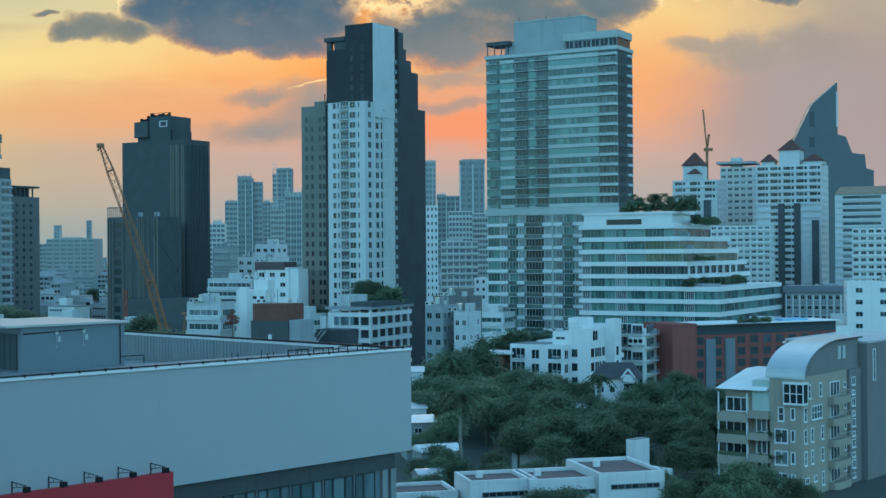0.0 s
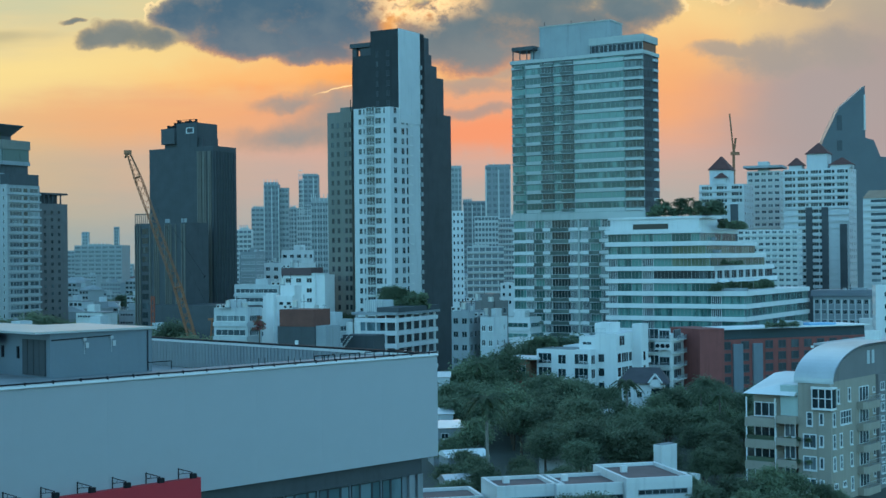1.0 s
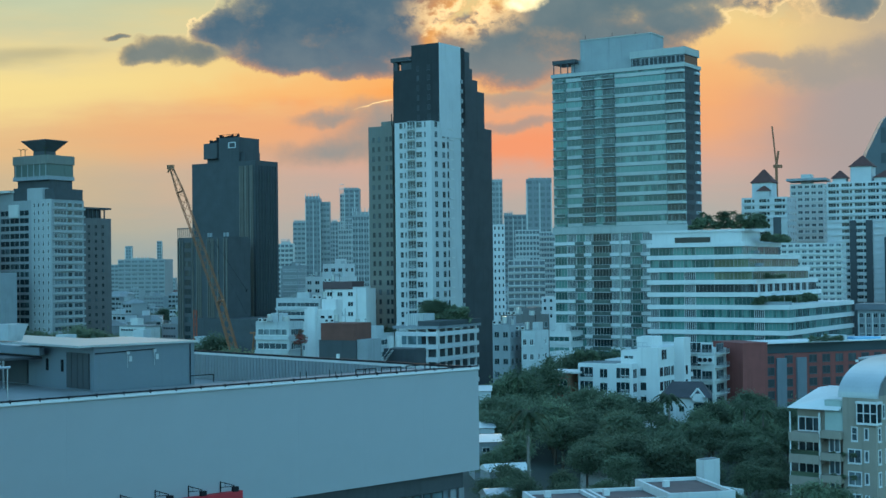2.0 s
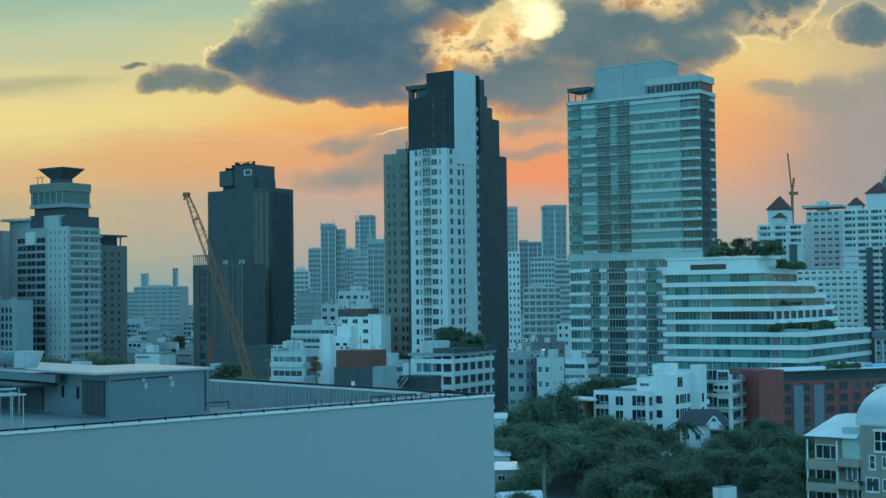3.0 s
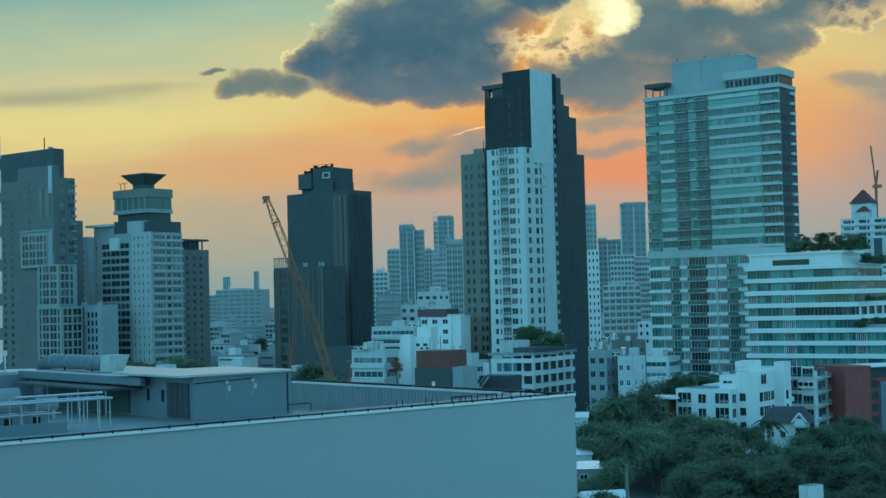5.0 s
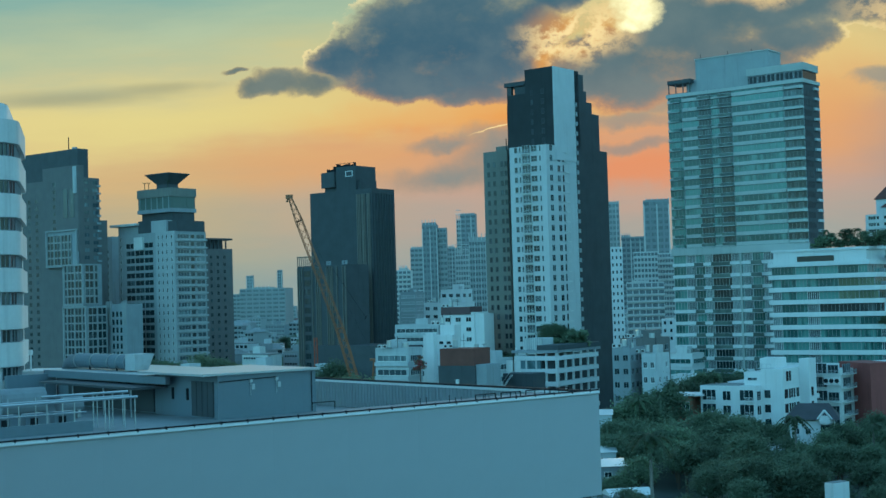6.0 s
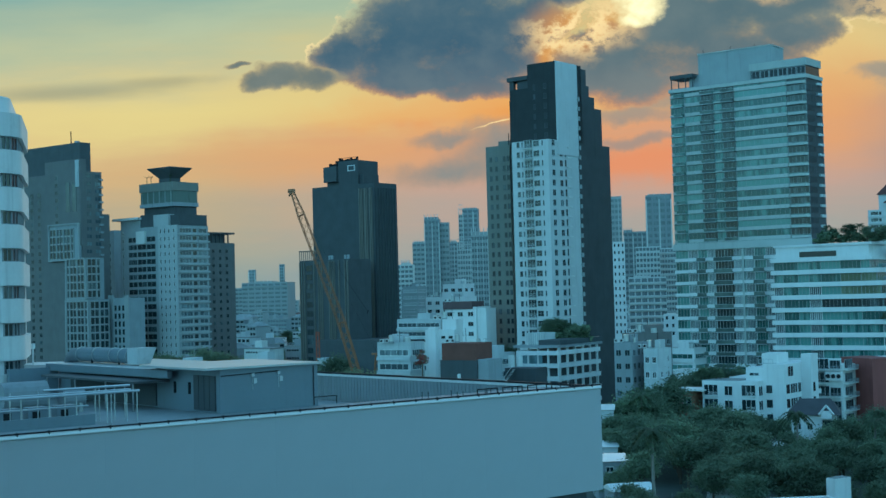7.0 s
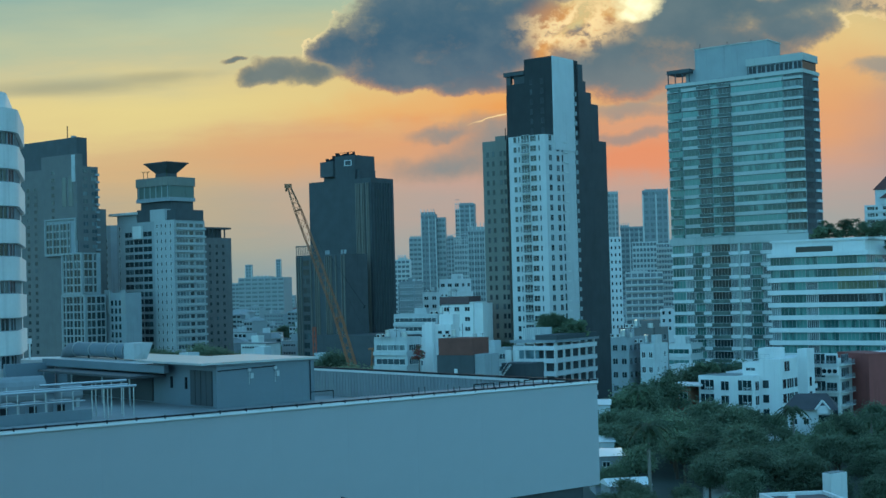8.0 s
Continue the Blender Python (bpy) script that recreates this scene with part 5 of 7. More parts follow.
# ---- red-brown block ----
def red_block():
    b = thing("red_apartment_block", "dull red apartment block with grey strips and flat white-edged roof", 55.4, 335.0, 24)
    W, H = 52.0, 15.3
    block("wall", b, BRICK, 0, 7.0, 0, 13, 0, 18.0)
    block("main_wall", b, BRICK, 7.0, W, 1.2, 13, 0, H)
    block("top_storey", b, G_GREY, 7.0, W, 3.0, 12.5, H, 17.8)
    block("roof_slab", b, AWNING, 5.0, W, 1.0, 13.2, 17.8, 18.1, "white roof edge")
    block("parapet_cap", b, BRICK, -0.1, 7.1, -0.1, 13.1, 18.0, 18.3)
    for x in (10.2, 16.0):
        block("grey_strip", b, surface("blue_grey_strip", (0.16, 0.18, 0.20), 0.8, vary=0.15, streaks=0.15), x, x + 2.8, 0.7, 1.2, 0, H - 1)
    m = window_mesh(2.3, 1.9, G_MATTE, DARK, 1, 0, 0.12)
    for k in range(5):
        for u in [8.6] + [13.9 + 0.0] + [21.0 + j * 3.9 for j in range(8)]:
            piece("window", m, b, front(u, 1.6 + k * 2.85, 1.2))
    rng = random.Random(3)
    for k in range(4):
        piece("laundry", slab_mesh("laundry", 0.9, 0.1, 0.6, AWNING), b, pose(32.5 + rng.uniform(0, 1.6), 1.0, 4 + k * 2.85))
    g = thing("roof_garden", "dark shrubs and a round tank on the flat red block", 55.4, 335.0, 24, 18.1, "roof garden")
    bm = bmesh.new()
    rod(bm, (31, 6, 0), (31, 6, 1.1), 3.2, 20)
    part("round_tank", bm, PALE, g)
    block("blue_sheet", g, surface("blue_sheet", (0.2, 0.42, 0.62), 0.5), 35, 43, 3, 8, 0, 0.5)


red_block()


FINE_WINDOWS[0] = True


# ---- white four-storey house ----
def white_house():
    b = thing("white_apartment_house", "white stepped four-storey house with square dark windows", 15.6, 324.9, -30)
    block("wall", b, WHITE, 0, 13.7, 0, 8, 0, 14.6)
    block("tall_wall", b, WHITE, 13.7, 19.0, 3.0, 20, 0, 18.3)
    block("wall_step", b, WHITE, 9.6, 13.7, 3.0, 20, 0, 17.5)
    block("rear_wall", b, WHITE, 3.0, 9.6, 8.0, 20, 0, 15.0)
    block("roof_house", b, WHITE, 12.2, 16.0, 6, 12, 18.3, 20.6)
    block("stair_tower", b, WHITE, 19.0, 21.4, 12, 16, 0, 20.2)
    block("roof", b, ROOFING, 0.3, 9.5, 0.3, 7.8, 14.6, 14.7)
    sq = window_mesh(2.1, 2.2, G_DARK, WHITE, 1, 0, 0.1)
    bw = window_mesh(3.5, 2.5, G_DARK, WHITE, 2, 0, 0.1, False)
    for k in range(4):
        z = 1.5 + k * 3.25
        piece("window", bw, b, front(2.2, z))
        piece("window", sq, b, front(6.6, z))
        piece("window", bw, b, front(11.5, z))
        for u in (2.2, 11.5):
            piece("balcony", balcony_mesh(2.0, 0.7, WHITE, WHITE, None, 0.8), b, front(u - 0.3, z))
        for v, ww in ((4.4, 2.2), (7.6, 3.8), (10.7, 1.9)):
            piece("window", window_mesh(ww, 2.3, G_DARK, WHITE, 2 if ww > 3 else 0, 0, 0.12, False), b, right(19.0, v, z + 0.3))
        piece("window", window_mesh(1.6, 2.3, G_DARK, WHITE, 0, 0, 0.12, False), b, right(21.4, 13.4, z + 0.3))
        piece("window", window_mesh(2.6, 2.3, G_DARK, WHITE, 1, 0, 0.12, False), b, right(19.0, 18.0, z + 0.3))
        piece("window", window_mesh(1.7, 2.0, G_DARK, WHITE, 0, 0, 0.12, False), b, pose(15.2, 3.0, z + 0.4))
        piece("window", sq, b, right(13.7, 1.5, z))
        piece("balcony", slab_mesh("balcony", 3.6, 1.4, 1.0, WHITE), b, right(19.0, 16.3, z - 0.5))
    piece("window", window_mesh(3.0, 2.4, G_DARK, WHITE, 1, 0, 0.1, False), b, right(19.0, 6.0, 15.4))
    piece("window", window_mesh(2.4, 0.8, G_DARK, WHITE, 1, 0, 0.1, False), b, pose(11.6, 3.0, 15.6))
    bm = bmesh.new()
    cuboid(bm, 12.4, 15.8, 4.0, 5.9, 18.3, 18.4)
    for x in (12.4, 13.5, 14.6, 15.7):
        cuboid(bm, x, x + 0.08, 4.0, 4.08, 18.3, 19.4)
    cuboid(bm, 12.4, 15.8, 4.0, 4.08, 19.3, 19.4)
    part("roof_rail", bm, METAL, b)
    a = thing("brick_annex", "small brown brick annex with a pale flat roof", 9.0, 327.5, -30)
    block("wall", a, surface("brown_brick", (0.24, 0.12, 0.075), 0.85, vary=0.2), 0, 5.0, 0, 6, 0, 12.2)
    block("roof", a, AWNING, -1.0, 8.0, -1.0, 7, 12.2, 12.6)
    piece("window", sq, a, front(3.6, 8.6))
    # plant balconies behind, and condensers
    c = thing("balcony_block", "pale block with planted balconies and big condensers", 42.0, 338.0, -30)
    block("wall", c, OFFWHITE, 0, 7.5, 0, 8, 0, 17.0)
    for k in range(5):
        piece("balcony", balcony_mesh(3.4, 1.2, OFFWHITE, GREY, None, 1.0), c, front(0.2, 3 + k * 3.2))
        piece("window", bw, c, front(2.5, 3.2 + k * 3.2))
        piece("window", window_mesh(4.6, 2.1, G_DARK, GREY, 3, 0, 0.1, False), c, right(7.5, 3.6, 3.3 + k * 3.2))
        piece("balcony", balcony_mesh(6.4, 1.2, OFFWHITE, GREY, None, 1.0), c, right(7.5, 0.6, 3 + k * 3.2))
        if k != 3:
            piece("window", window_mesh(2.6, 2.0, G_DARK, GREY, 2, 0, 0.1, False), c, front(5.7, 3.3 + k * 3.2))
            piece("balcony", balcony_mesh(3.2, 1.0, OFFWHITE, GREY, None, 1.0), c, front(4.1, 3 + k * 3.2))
    for k in range(3):
        bm = bmesh.new()
        cuboid(bm, 3.7 + k * 1.3, 4.9 + k * 1.3, -1.0, 0, 13.4, 15.4)
        part("condenser", bm, AWNING, c)
        bm = bmesh.new()
        rod(bm, (4.3 + k * 1.3, -1.0, 14.4), (4.3 + k * 1.3, -1.1, 14.4), 0.52, 14)
        part("fan_grille", bm, BLACK, c)
    # tiled house with gable
    h = thing("gabled_house", "white house under a dark slate hipped tile roof", 30.6, 280.0, -8, 0, "house")
    block("wall", h, WHITE, 0, 8.6, 0, 9, 0, 10.5)
    bm = bmesh.new()
    prism(bm, [(-0.9, -1), (9.5, -1), (9.5, 10), (-0.9, 10)], 10.5, 13.3, 0, [(1.5, 4), (7.5, 4), (7.5, 5), (1.5, 5)])
    part("roof", bm, surface("dark_slate_tiles", (0.06, 0.055, 0.06), 0.85, vary=0.25, scale=0.5), h)
    bm = bmesh.new()
    for s, e in (((5.2, -1.4, 10.6), (6.6, -1.4, 12.4)), ((8.0, -1.4, 10.6), (6.6, -1.4, 12.4))):
        rod(bm, s, e, 0.2, 4)
    cuboid(bm, 5.6, 7.6, -1.3, -0.9, 9.8, 11.3)
    part("gable", bm, WHITE, h)
    window_rows(h, window_mesh(1.1, 1.2, G_DARK, WHITE, 1, 0, 0.08), [1.2, 3.4], [3.4, 7.6], front)
    block("balcony", h, BROWN, 5.4, 8.4, -1.2, 0, 6.4, 7.4)
    block("balcony_door", h, G_DARK, 5.8, 8.0, -0.06, 0.05, 7.0, 9.4)


white_house()


# ---- beige block with a barrel roof ----
def beige_block():
    b = thing("beige_apartment_house", "beige rendered apartment house under a grey barrel roof", 51.7, 200.0, -38)
    W, D, H = 5.0, 21.5, 17.6
    block("wall", b, BEIGE, -W, 0, 0, D, 0, H)
    # barrel roof springing from the front eave
    bm = bmesh.new()
    n, RZ = 14, 4.9
    prof = [(0.2 + (D * 0.62) * (1 - math.cos(radians(90 * k / n))), RZ * math.sin(radians(90 * k / n))) for k in range(n + 1)]
    prof += [(D + 1.0, RZ), (D + 1.0, RZ - 0.25)] + [(y + 0.12, z - 0.25) for y, z in prof[::-1]]
    lo = [bm.verts.new((-W - 0.5, y - 0.5, H + z)) for y, z in prof]
    hi = [bm.verts.new((0.55, y - 0.5, H + z)) for y, z in prof]
    for i in range(len(prof) - 1):
        bm.faces.new((lo[i], hi[i], hi[i + 1], lo[i + 1]))
    bmesh.ops.recalc_face_normals(bm, faces=bm.faces)
    part("barrel_roof", bm, ZINC, b, "smooth grey curved metal roof")
    bm = bmesh.new()
    pts = [(y, z) for y, z in [(0.6, 0.0)] + [(0.4 + (D * 0.62) * (1 - math.cos(radians(90 * k / n))), RZ * math.sin(radians(90 * k / n)) - 0.2) for k in range(1, n + 1)] + [(D, RZ - 0.2), (D, 0.0)]]
    lo = [bm.verts.new((-W, y, H + z)) for y, z in pts]
    hi = [bm.verts.new((0, y, H + z)) for y, z in pts]
    bm.faces.new(lo)
    bm.faces.new(hi[::-1])
    for i in range(len(pts)):
        bm.faces.new((lo[i], hi[i], hi[(i + 1) % len(pts)], lo[(i + 1) % len(pts)]))
    bmesh.ops.recalc_face_normals(bm, faces=bm.faces)
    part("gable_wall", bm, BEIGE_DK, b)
    for y in (13.4, 15.2):
        block("roof_shutter", b, PALE, 0.0, 0.08, y, y + 1.0, H + 1.8, H + 3.8)
    tall = window_mesh(1.0, 2.1, G_GREY, WHITE, 0, 1, 0.16, True)
    wide = window_mesh(3.9, 2.1, G_GREY, WHITE, 3, 1, 0.16, True)
    small = window_mesh(1.3, 0.9, G_DARK, WHITE, 1, 0, 0.14, True)
    pair = window_mesh(2.1, 2.1, G_GREY, WHITE, 1, 0, 0.16, True)
    zs = [1.5, 4.7, 7.9, 11.1, 14.3]
    for k, z in enumerate(zs):
        if k == 4:
            piece("window", tall, b, right(0, 2.6, z))
            piece("window", tall, b, right(0, 6.6, z))
        elif k == 3:
            piece("window", wide, b, right(0, 5.2, z))
            piece("window", tall, b, right(0, 1.1, z))
        elif k == 0:
            for v in (1.6, 4.6):
                piece("window", small, b, right(0, v, z + 0.5))
            piece("window", tall, b, right(0, 7.4, z - 0.4))
        else:
            for v in (1.1, 3.5, 7.2):
                piece("window", tall, b, right(0, v, z))
        # balconies along the long side
        piece("balcony_door", window_mesh(3.6, 2.3, G_GREY, WHITE, 2, 0, 0.16, False), b, right(0, 12.0, z - 0.4))
        bm = bmesh.new()
        prism(bm, [(9.4, 0), (9.4, -1.0), (10.2, -1.5), (14.6, -1.5), (15.4, -1.0), (15.4, 0)][::-1], -1.1, 0.0)
        bmesh.ops.recalc_face_normals(bm, faces=bm.faces)
        part("balcony", bm, BEIGE, b, "", right(0, 0, z - 0.3))
        bm = bmesh.new()
        for j in range(13):
            x = 9.6 + j * 0.47
            cuboid(bm, x, x + 0.04, -1.42, -1.38, 0, 0.8)
        cuboid(bm, 9.5, 15.3, -1.44, -1.36, 0.8, 0.86)
        part("railing", bm, METAL, b, "", right(0, 0, z - 0.3))
        piece("window", window_mesh(0.8, 0.9, G_DARK, WHITE, 0, 0, 0.12, True), b, right(0, 15.9, z + 0.6))
        # left-front face
        if k < 4:
            piece("window", pair if k < 3 else tall, b, front(-3.2, z))
            piece("window", window_mesh(0.7, 1.7, G_GREY, WHITE, 0, 0, 0.14, True), b, front(-1.4, z + 0.3))
        piece("window", window_mesh(1.5, 1.3, G_GREY, WHITE, 1, 0, 0.14, True), b, right(0.45, 18.2, z + 0.8))
        piece("window", window_mesh(1.3, 0.8, G_GREY, WHITE, 1, 0, 0.14, True), b, right(0.45, 18.2, z - 0.7))
    # corner bay window under the eave
    bay = block("bay_window", b, G_DARK, -2.5, 0.45, -0.6, 0.9, 13.9, 16.6)
    block("sill", bay, AWNING, -2.6, 0.5, -0.7, 1.0, 13.6, 13.9)
    block("hood", bay, AWNING, -2.7, 0.6, -0.8, 1.1, 16.6, 16.9)
    for x in (-2.6, -1.6, -0.6, 0.4):
        block("mullion", bay, AWNING, x, x + 0.12, -0.72, -0.6, 13.9, 16.6)
    block("rail", bay, AWNING, -2.6, 0.5, -0.74, -0.64, 15.2, 15.32)
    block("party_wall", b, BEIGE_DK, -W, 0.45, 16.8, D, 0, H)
    # darker end block
    e = thing("grey_end_block", "grey-brown end block with tall narrow white windows", 51.7, 200.0, -38)
    block("wall", e, BEIGE_DK, -12, 1.4, D + 0.1, D + 24, 0, 21.4)
    block("roof_edge", e, PALE, -12.2, 1.6, D + 0.1, D + 24.2, 21.4, 21.7)
    piece("window", window_mesh(1.1, 5.0, G_GREY, WHITE, 0, 2, 0.16, False), e, right(1.4, D + 3.0, 15.4))
    block("chimney", e, OFFWHITE, -6, -4, D + 6, D + 8, 21.7, 23.6)
    for k in range(5):
        piece("window", tall, e, right(1.4, D + 9.0, 1.5 + k * 3.2))
    # terraced wing with balconies and pale lean-to roof
    t = thing("beige_terrace_wing", "beige wing with stacked terraces and a pale lean-to roof", 48.0 - 0.2, 203.0, -38)
    block("wall", t, BEIGE, -7.8, 0, 1.4, 12, 0, 15.4)
    block("link_wall", t, surface("pale_green_render", (0.42, 0.50, 0.46), 0.8), -3.0, 0.2, 0.4, 6, 12.4, 16.8)
    bm = bmesh.new()
    prism(bm, [(-8.6, -0.6), (-0.4, -0.6), (-0.4, 13), (-8.6, 13)], 15.4, 17.8, 0, [(-8.0, 9), (-0.4, 4), (-0.4, 13), (-8.0, 13)])
    part("roof", bm, AWNING, t)
    for k, z in enumerate((1.2, 4.4, 7.6, 10.8)):
        bm = bmesh.new()
        cuboid(bm, -8.2, -3.4, -0.8, 1.4, z - 0.2, z + (1.1 if k else 0.1))
        part("terrace", bm, BEIGE, t)
        bm = bmesh.new()
        cuboid(bm, -3.2, 0.0, -0.9, 0.8, z + 0.5, z + 1.6)
        part("terrace", bm, BEIGE, t)
        piece("window", window_mesh(3.6, 2.2, G_DARK, WHITE, 2, 0, 0.16, False), t, front(-5.9, z + 1.1, 1.4))
        piece("window", window_mesh(1.8, 2.3, G_GREY, WHITE, 1, 0, 0.16, False), t, front(-1.6, z + 1.6, 0.6))
        for x in (-8.1, -3.5):
            piece("post", slab_mesh("post", 0.18, 0.18, 3.2, AWNING), t, pose(x, -0.5, z + 0.9))
        if k in (1, 2):
            block("hedge", t, LEAF, -8.0, -3.6, -0.7, -0.1, z + 1.1, z + 1.7)


beige_block()


# ---- row of low white houses ----
def flat_house(x, y, rz, w, d, h, label):
    b = thing("flat_roofed_house", label, x, y, rz, 0, "house", "low white houses")
    block("wall", b, WHITE, 0, w, 0, d, 0, h)
    bm = bmesh.new()
    t = 0.4
    for x0, x1, y0, y1 in ((0, w, 0, t), (0, w, d - t, d), (0, t, t, d - t), (w - t, w, t, d - t)):
        cuboid(bm, x0, x1, y0, y1, h, h + 0.6)
    part("parapet", bm, WHITE, b)
    block("roof", b, surface("reddish_roof_membrane", (0.14, 0.10, 0.095), 0.9, vary=0.3, scale=0.5), t, w - t, t, d - t, h, h + 0.15, "dark reddish roof")
    piece("window", window_mesh(w * 0.75, 0.7, G_DARK, GREY, 6, 0, 0.08, False), b, front(w * 0.55, h - 1.6))
    bm = bmesh.new()
    cuboid(bm, w * 0.25, w * 0.25 + 0.8, d * 0.6, d * 0.6 + 0.7, h + 0.15, h + 1.0)
    part("roof_unit", bm, AWNING, b)
    return b


flat_house(3.2, 175.8, 14, 9.0, 8.0, 6.4, "low white house with a dark reddish flat roof")
flat_house(10.9, 176.5, 14, 9.6, 9.0, 6.4, "long low white house with a parapet roof")
flat_house(19.8, 177.5, 14, 9.0, 13.0, 7.0, "taller white flat-roofed house beside the trees")
flat_house(-9.0, 177.0, 14, 11.0, 8.0, 4.6, "low house with a grey flat roof and planting")
gw = thing("garden_wall_house", "small white blank-walled house among the trees", 27.3, 208.0, -50, 0, "house")
block("wall", gw, WHITE, 0, 1.6, 0, 3.4, 0, 7.8)
block("roof", gw, ROOFING, 0.15, 1.45, 0.2, 3.2, 7.8, 7.9)
block("low_wall", gw, OFFWHITE, 1.6, 8.0, 0, 1.2, 0, 4.2)

FINE_WINDOWS[0] = False

# ---- multi-storey car park with a planted deck ----
cp = thing("parking_deck", "white car park with open storeys and a planted roof", -30.8, 370.4, -25)
for k in range(6):
    z = 2.2 + k * 3.4
    block("floor_slab", cp, WHITE, 0, 12.8, -0.3, 24.4, z, z + 1.15)
    for j in range(5):
        block("column", cp, OFFWHITE, 0.2 + j * 3.0, 0.6 + j * 3.0, 0, 0.6, z + 1.15, z + 3.4)
    for j in range(6):
        block("column", cp, OFFWHITE, 12.2, 12.7, 0.6 + j * 4.4, 1.2 + j * 4.4, z + 1.15, z + 3.4)
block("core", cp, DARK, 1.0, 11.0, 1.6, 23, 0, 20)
block("front_glazing", cp, G_CLEAR, 0.6, 7.6, 0.3, 0.6, 16.5, 19.2)
block("top_slab", cp, GREY, -0.6, 13.2, -0.7, 25, 21.2, 21.9)
block("deck_pavilion", cp, PALE, 1.0, 7.0, 3.0, 9, 21.9, 25.0)
for k in range(9):
    block("screen_slat", cp, OFFWHITE, 1.2 + k * 0.65, 1.4 + k * 0.65, 2.8, 3.0, 21.9, 25.0)
block("deck_edge", cp, DARK, 7.0, 13.4, -0.4, 24.6, 21.9, 23.2)

# ---- blocks between the hoarding and the towers ----
low_block("pale slab block with long balconies", -61.9, 334.0, -25, 9.8, 6, 7, PALE, G_GREY, OFFWHITE, 3.4, True, seed=11)
pb = thing("white_blank_block", "plain white block with a tall blank wall", -52.6, 351.6, -14)
block("wall", pb, WHITE, 0, 8.0, 0, 6, 0, 27.0)
block("tall_wall", pb, WHITE, 4.4, 8.2, 1.0, 6, 27.0, 29.6)
block("blank_wall", pb, WHITE, 1.6, 3.6, -2.0, 0, 0, 27.6)
for u, z in ((5.0, 24.6), (7.0, 24.6), (7.0, 21.0)):
    piece("window", window_mesh(1.3, 0.9, G_DARK, WHITE, 0, 0, 0.1), pb, front(u, z))
rb = thing("dark_brown_block", "dark block with a rust-brown upper wall", -45.4, 326.3, -25)
block("wall", rb, DARK, 0, 10.2, 0, 8, 0, 20.4)
block("upper_wall", rb, surface("rust_brown_cladding", (0.15, 0.06, 0.045), 0.8, vary=0.25, scale=0.4), 0.6, 9.9, -0.1, 7.6, 20.4, 24.4)
block("side_annex", rb, GREY, 10.2, 13.0, 0.5, 7, 0, 20.6)
bm = bmesh.new()
cuboid(bm, 5.0, 5.8, -0.4, -0.1, 15.2, 17.2)
part("white_hatch", bm, WHITE, rb)
wd = low_block("white apartment block with dark roof storey", -58.5, 434.1, -25, 11.5, 9, 10, WHITE, G_DARK, WHITE, 3.1, False, seed=14)
block("roof_storey", wd, surface("maroon_cladding", (0.11, 0.07, 0.07), 0.8), -0.4, 10.4, -0.4, 7, 31.2, 33.6)
block("side_wing", wd, WHITE, 11.5, 14.6, 1, 7, 0, 31.4)
low_block("pale block behind the white buildings", -45.1, 368.7, -25, 11.0, 9, 6, PALE, G_GREY, OFFWHITE, 3.2, True, seed=15)
low_block("white stepped apartment block", -78.0, 525.2, -25, 14.3, 14, 11, WHITE, G_DARK, WHITE, 3.1, False, seed=16, bays=3.0)
low_block("white set-back top of the stepped block", -72.0, 530.0, -25, 9.5, 8, 12, WHITE, G_DARK, WHITE, 3.25, False, seed=26, bays=3.0)
low_block("pale block with ribbon windows and tiled roof", -80.0, 470.0, -25, 18, 10, 9, PALE, G_GREY, WHITE, 3.0, True, seed=17)
low_block("slate block with white edge", -116.6, 703.8, -25, 9.5, 8, 12, HAZY_DK, G_HAZE, HAZY_LT, 3.3, True, seed=27)
low_block("low white block in front of the dark tower", -66.0, 405.0, -25, 8, 7, 6, OFFWHITE, G_GREY, WHITE, 3.2, True, seed=28)
low_block("grey block with white framed windows", -4.4, 334.0, -25, 4.6, 10, 7, GREY, G_DARK, GREY, 3.2, False, seed=18, bays=2.2)
low_block("pale grey block with tall white windows", 2.5, 331.4, -25, 3.6, 8, 6, PALE, G_DARK, WHITE, 3.5, False, seed=19, bays=3.4)
low_block("brown-topped grey apartment block", -2.6, 362.7, -25, 9.5, 10, 7, BROWN, G_DARK, GREY, 3.4, False, seed=20)
low_block("white block with a terrace beside the hotel foot", 8.0, 398.0, -30, 14, 10, 3, WHITE, G_TEAL, WHITE, 3.4, True, seed=21)
low_block("white base building of the hotel", 10.0, 436.0, -30, 10, 8, 5, WHITE, G_TEAL, WHITE, 3.3, True, seed=29)
ofc = low_block("grey framed office block with white piers", 110.4, 446.8, -25, 22, 12, 7, GREY, G_DARK, PALE, 3.2, False, seed=22, bays=2.2)
for k in range(11):
    block("pier", ofc, OFFWHITE if k % 3 else PALE, k * 2.15 + 0.1, k * 2.15 + 0.45, -0.5, 0, 2.0, 21.6)
for k in range(4):
    block("floor_band", ofc, PALE, 0, 22, -0.3, 0, 8.6 + k * 3.2, 8.9 + k * 3.2)
block("roof_band", ofc, surface("slate_roof_band", (0.16, 0.17, 0.19), 0.7), -0.6, 22.6, -0.9, 12, 22.6, 24.6)
low_block("white curved corner block with dark windows", 112.0, 384.0, -12, 26, 12, 8, WHITE, G_DARK, WHITE, 3.3, False, seed=23, bays=6.0)
low_block("pale low roofs behind the barrel-roofed house", 99.0, 412.0, -8, 44, 12, 4, OFFWHITE, G_DARK, GREY, 3.5, True, seed=24)
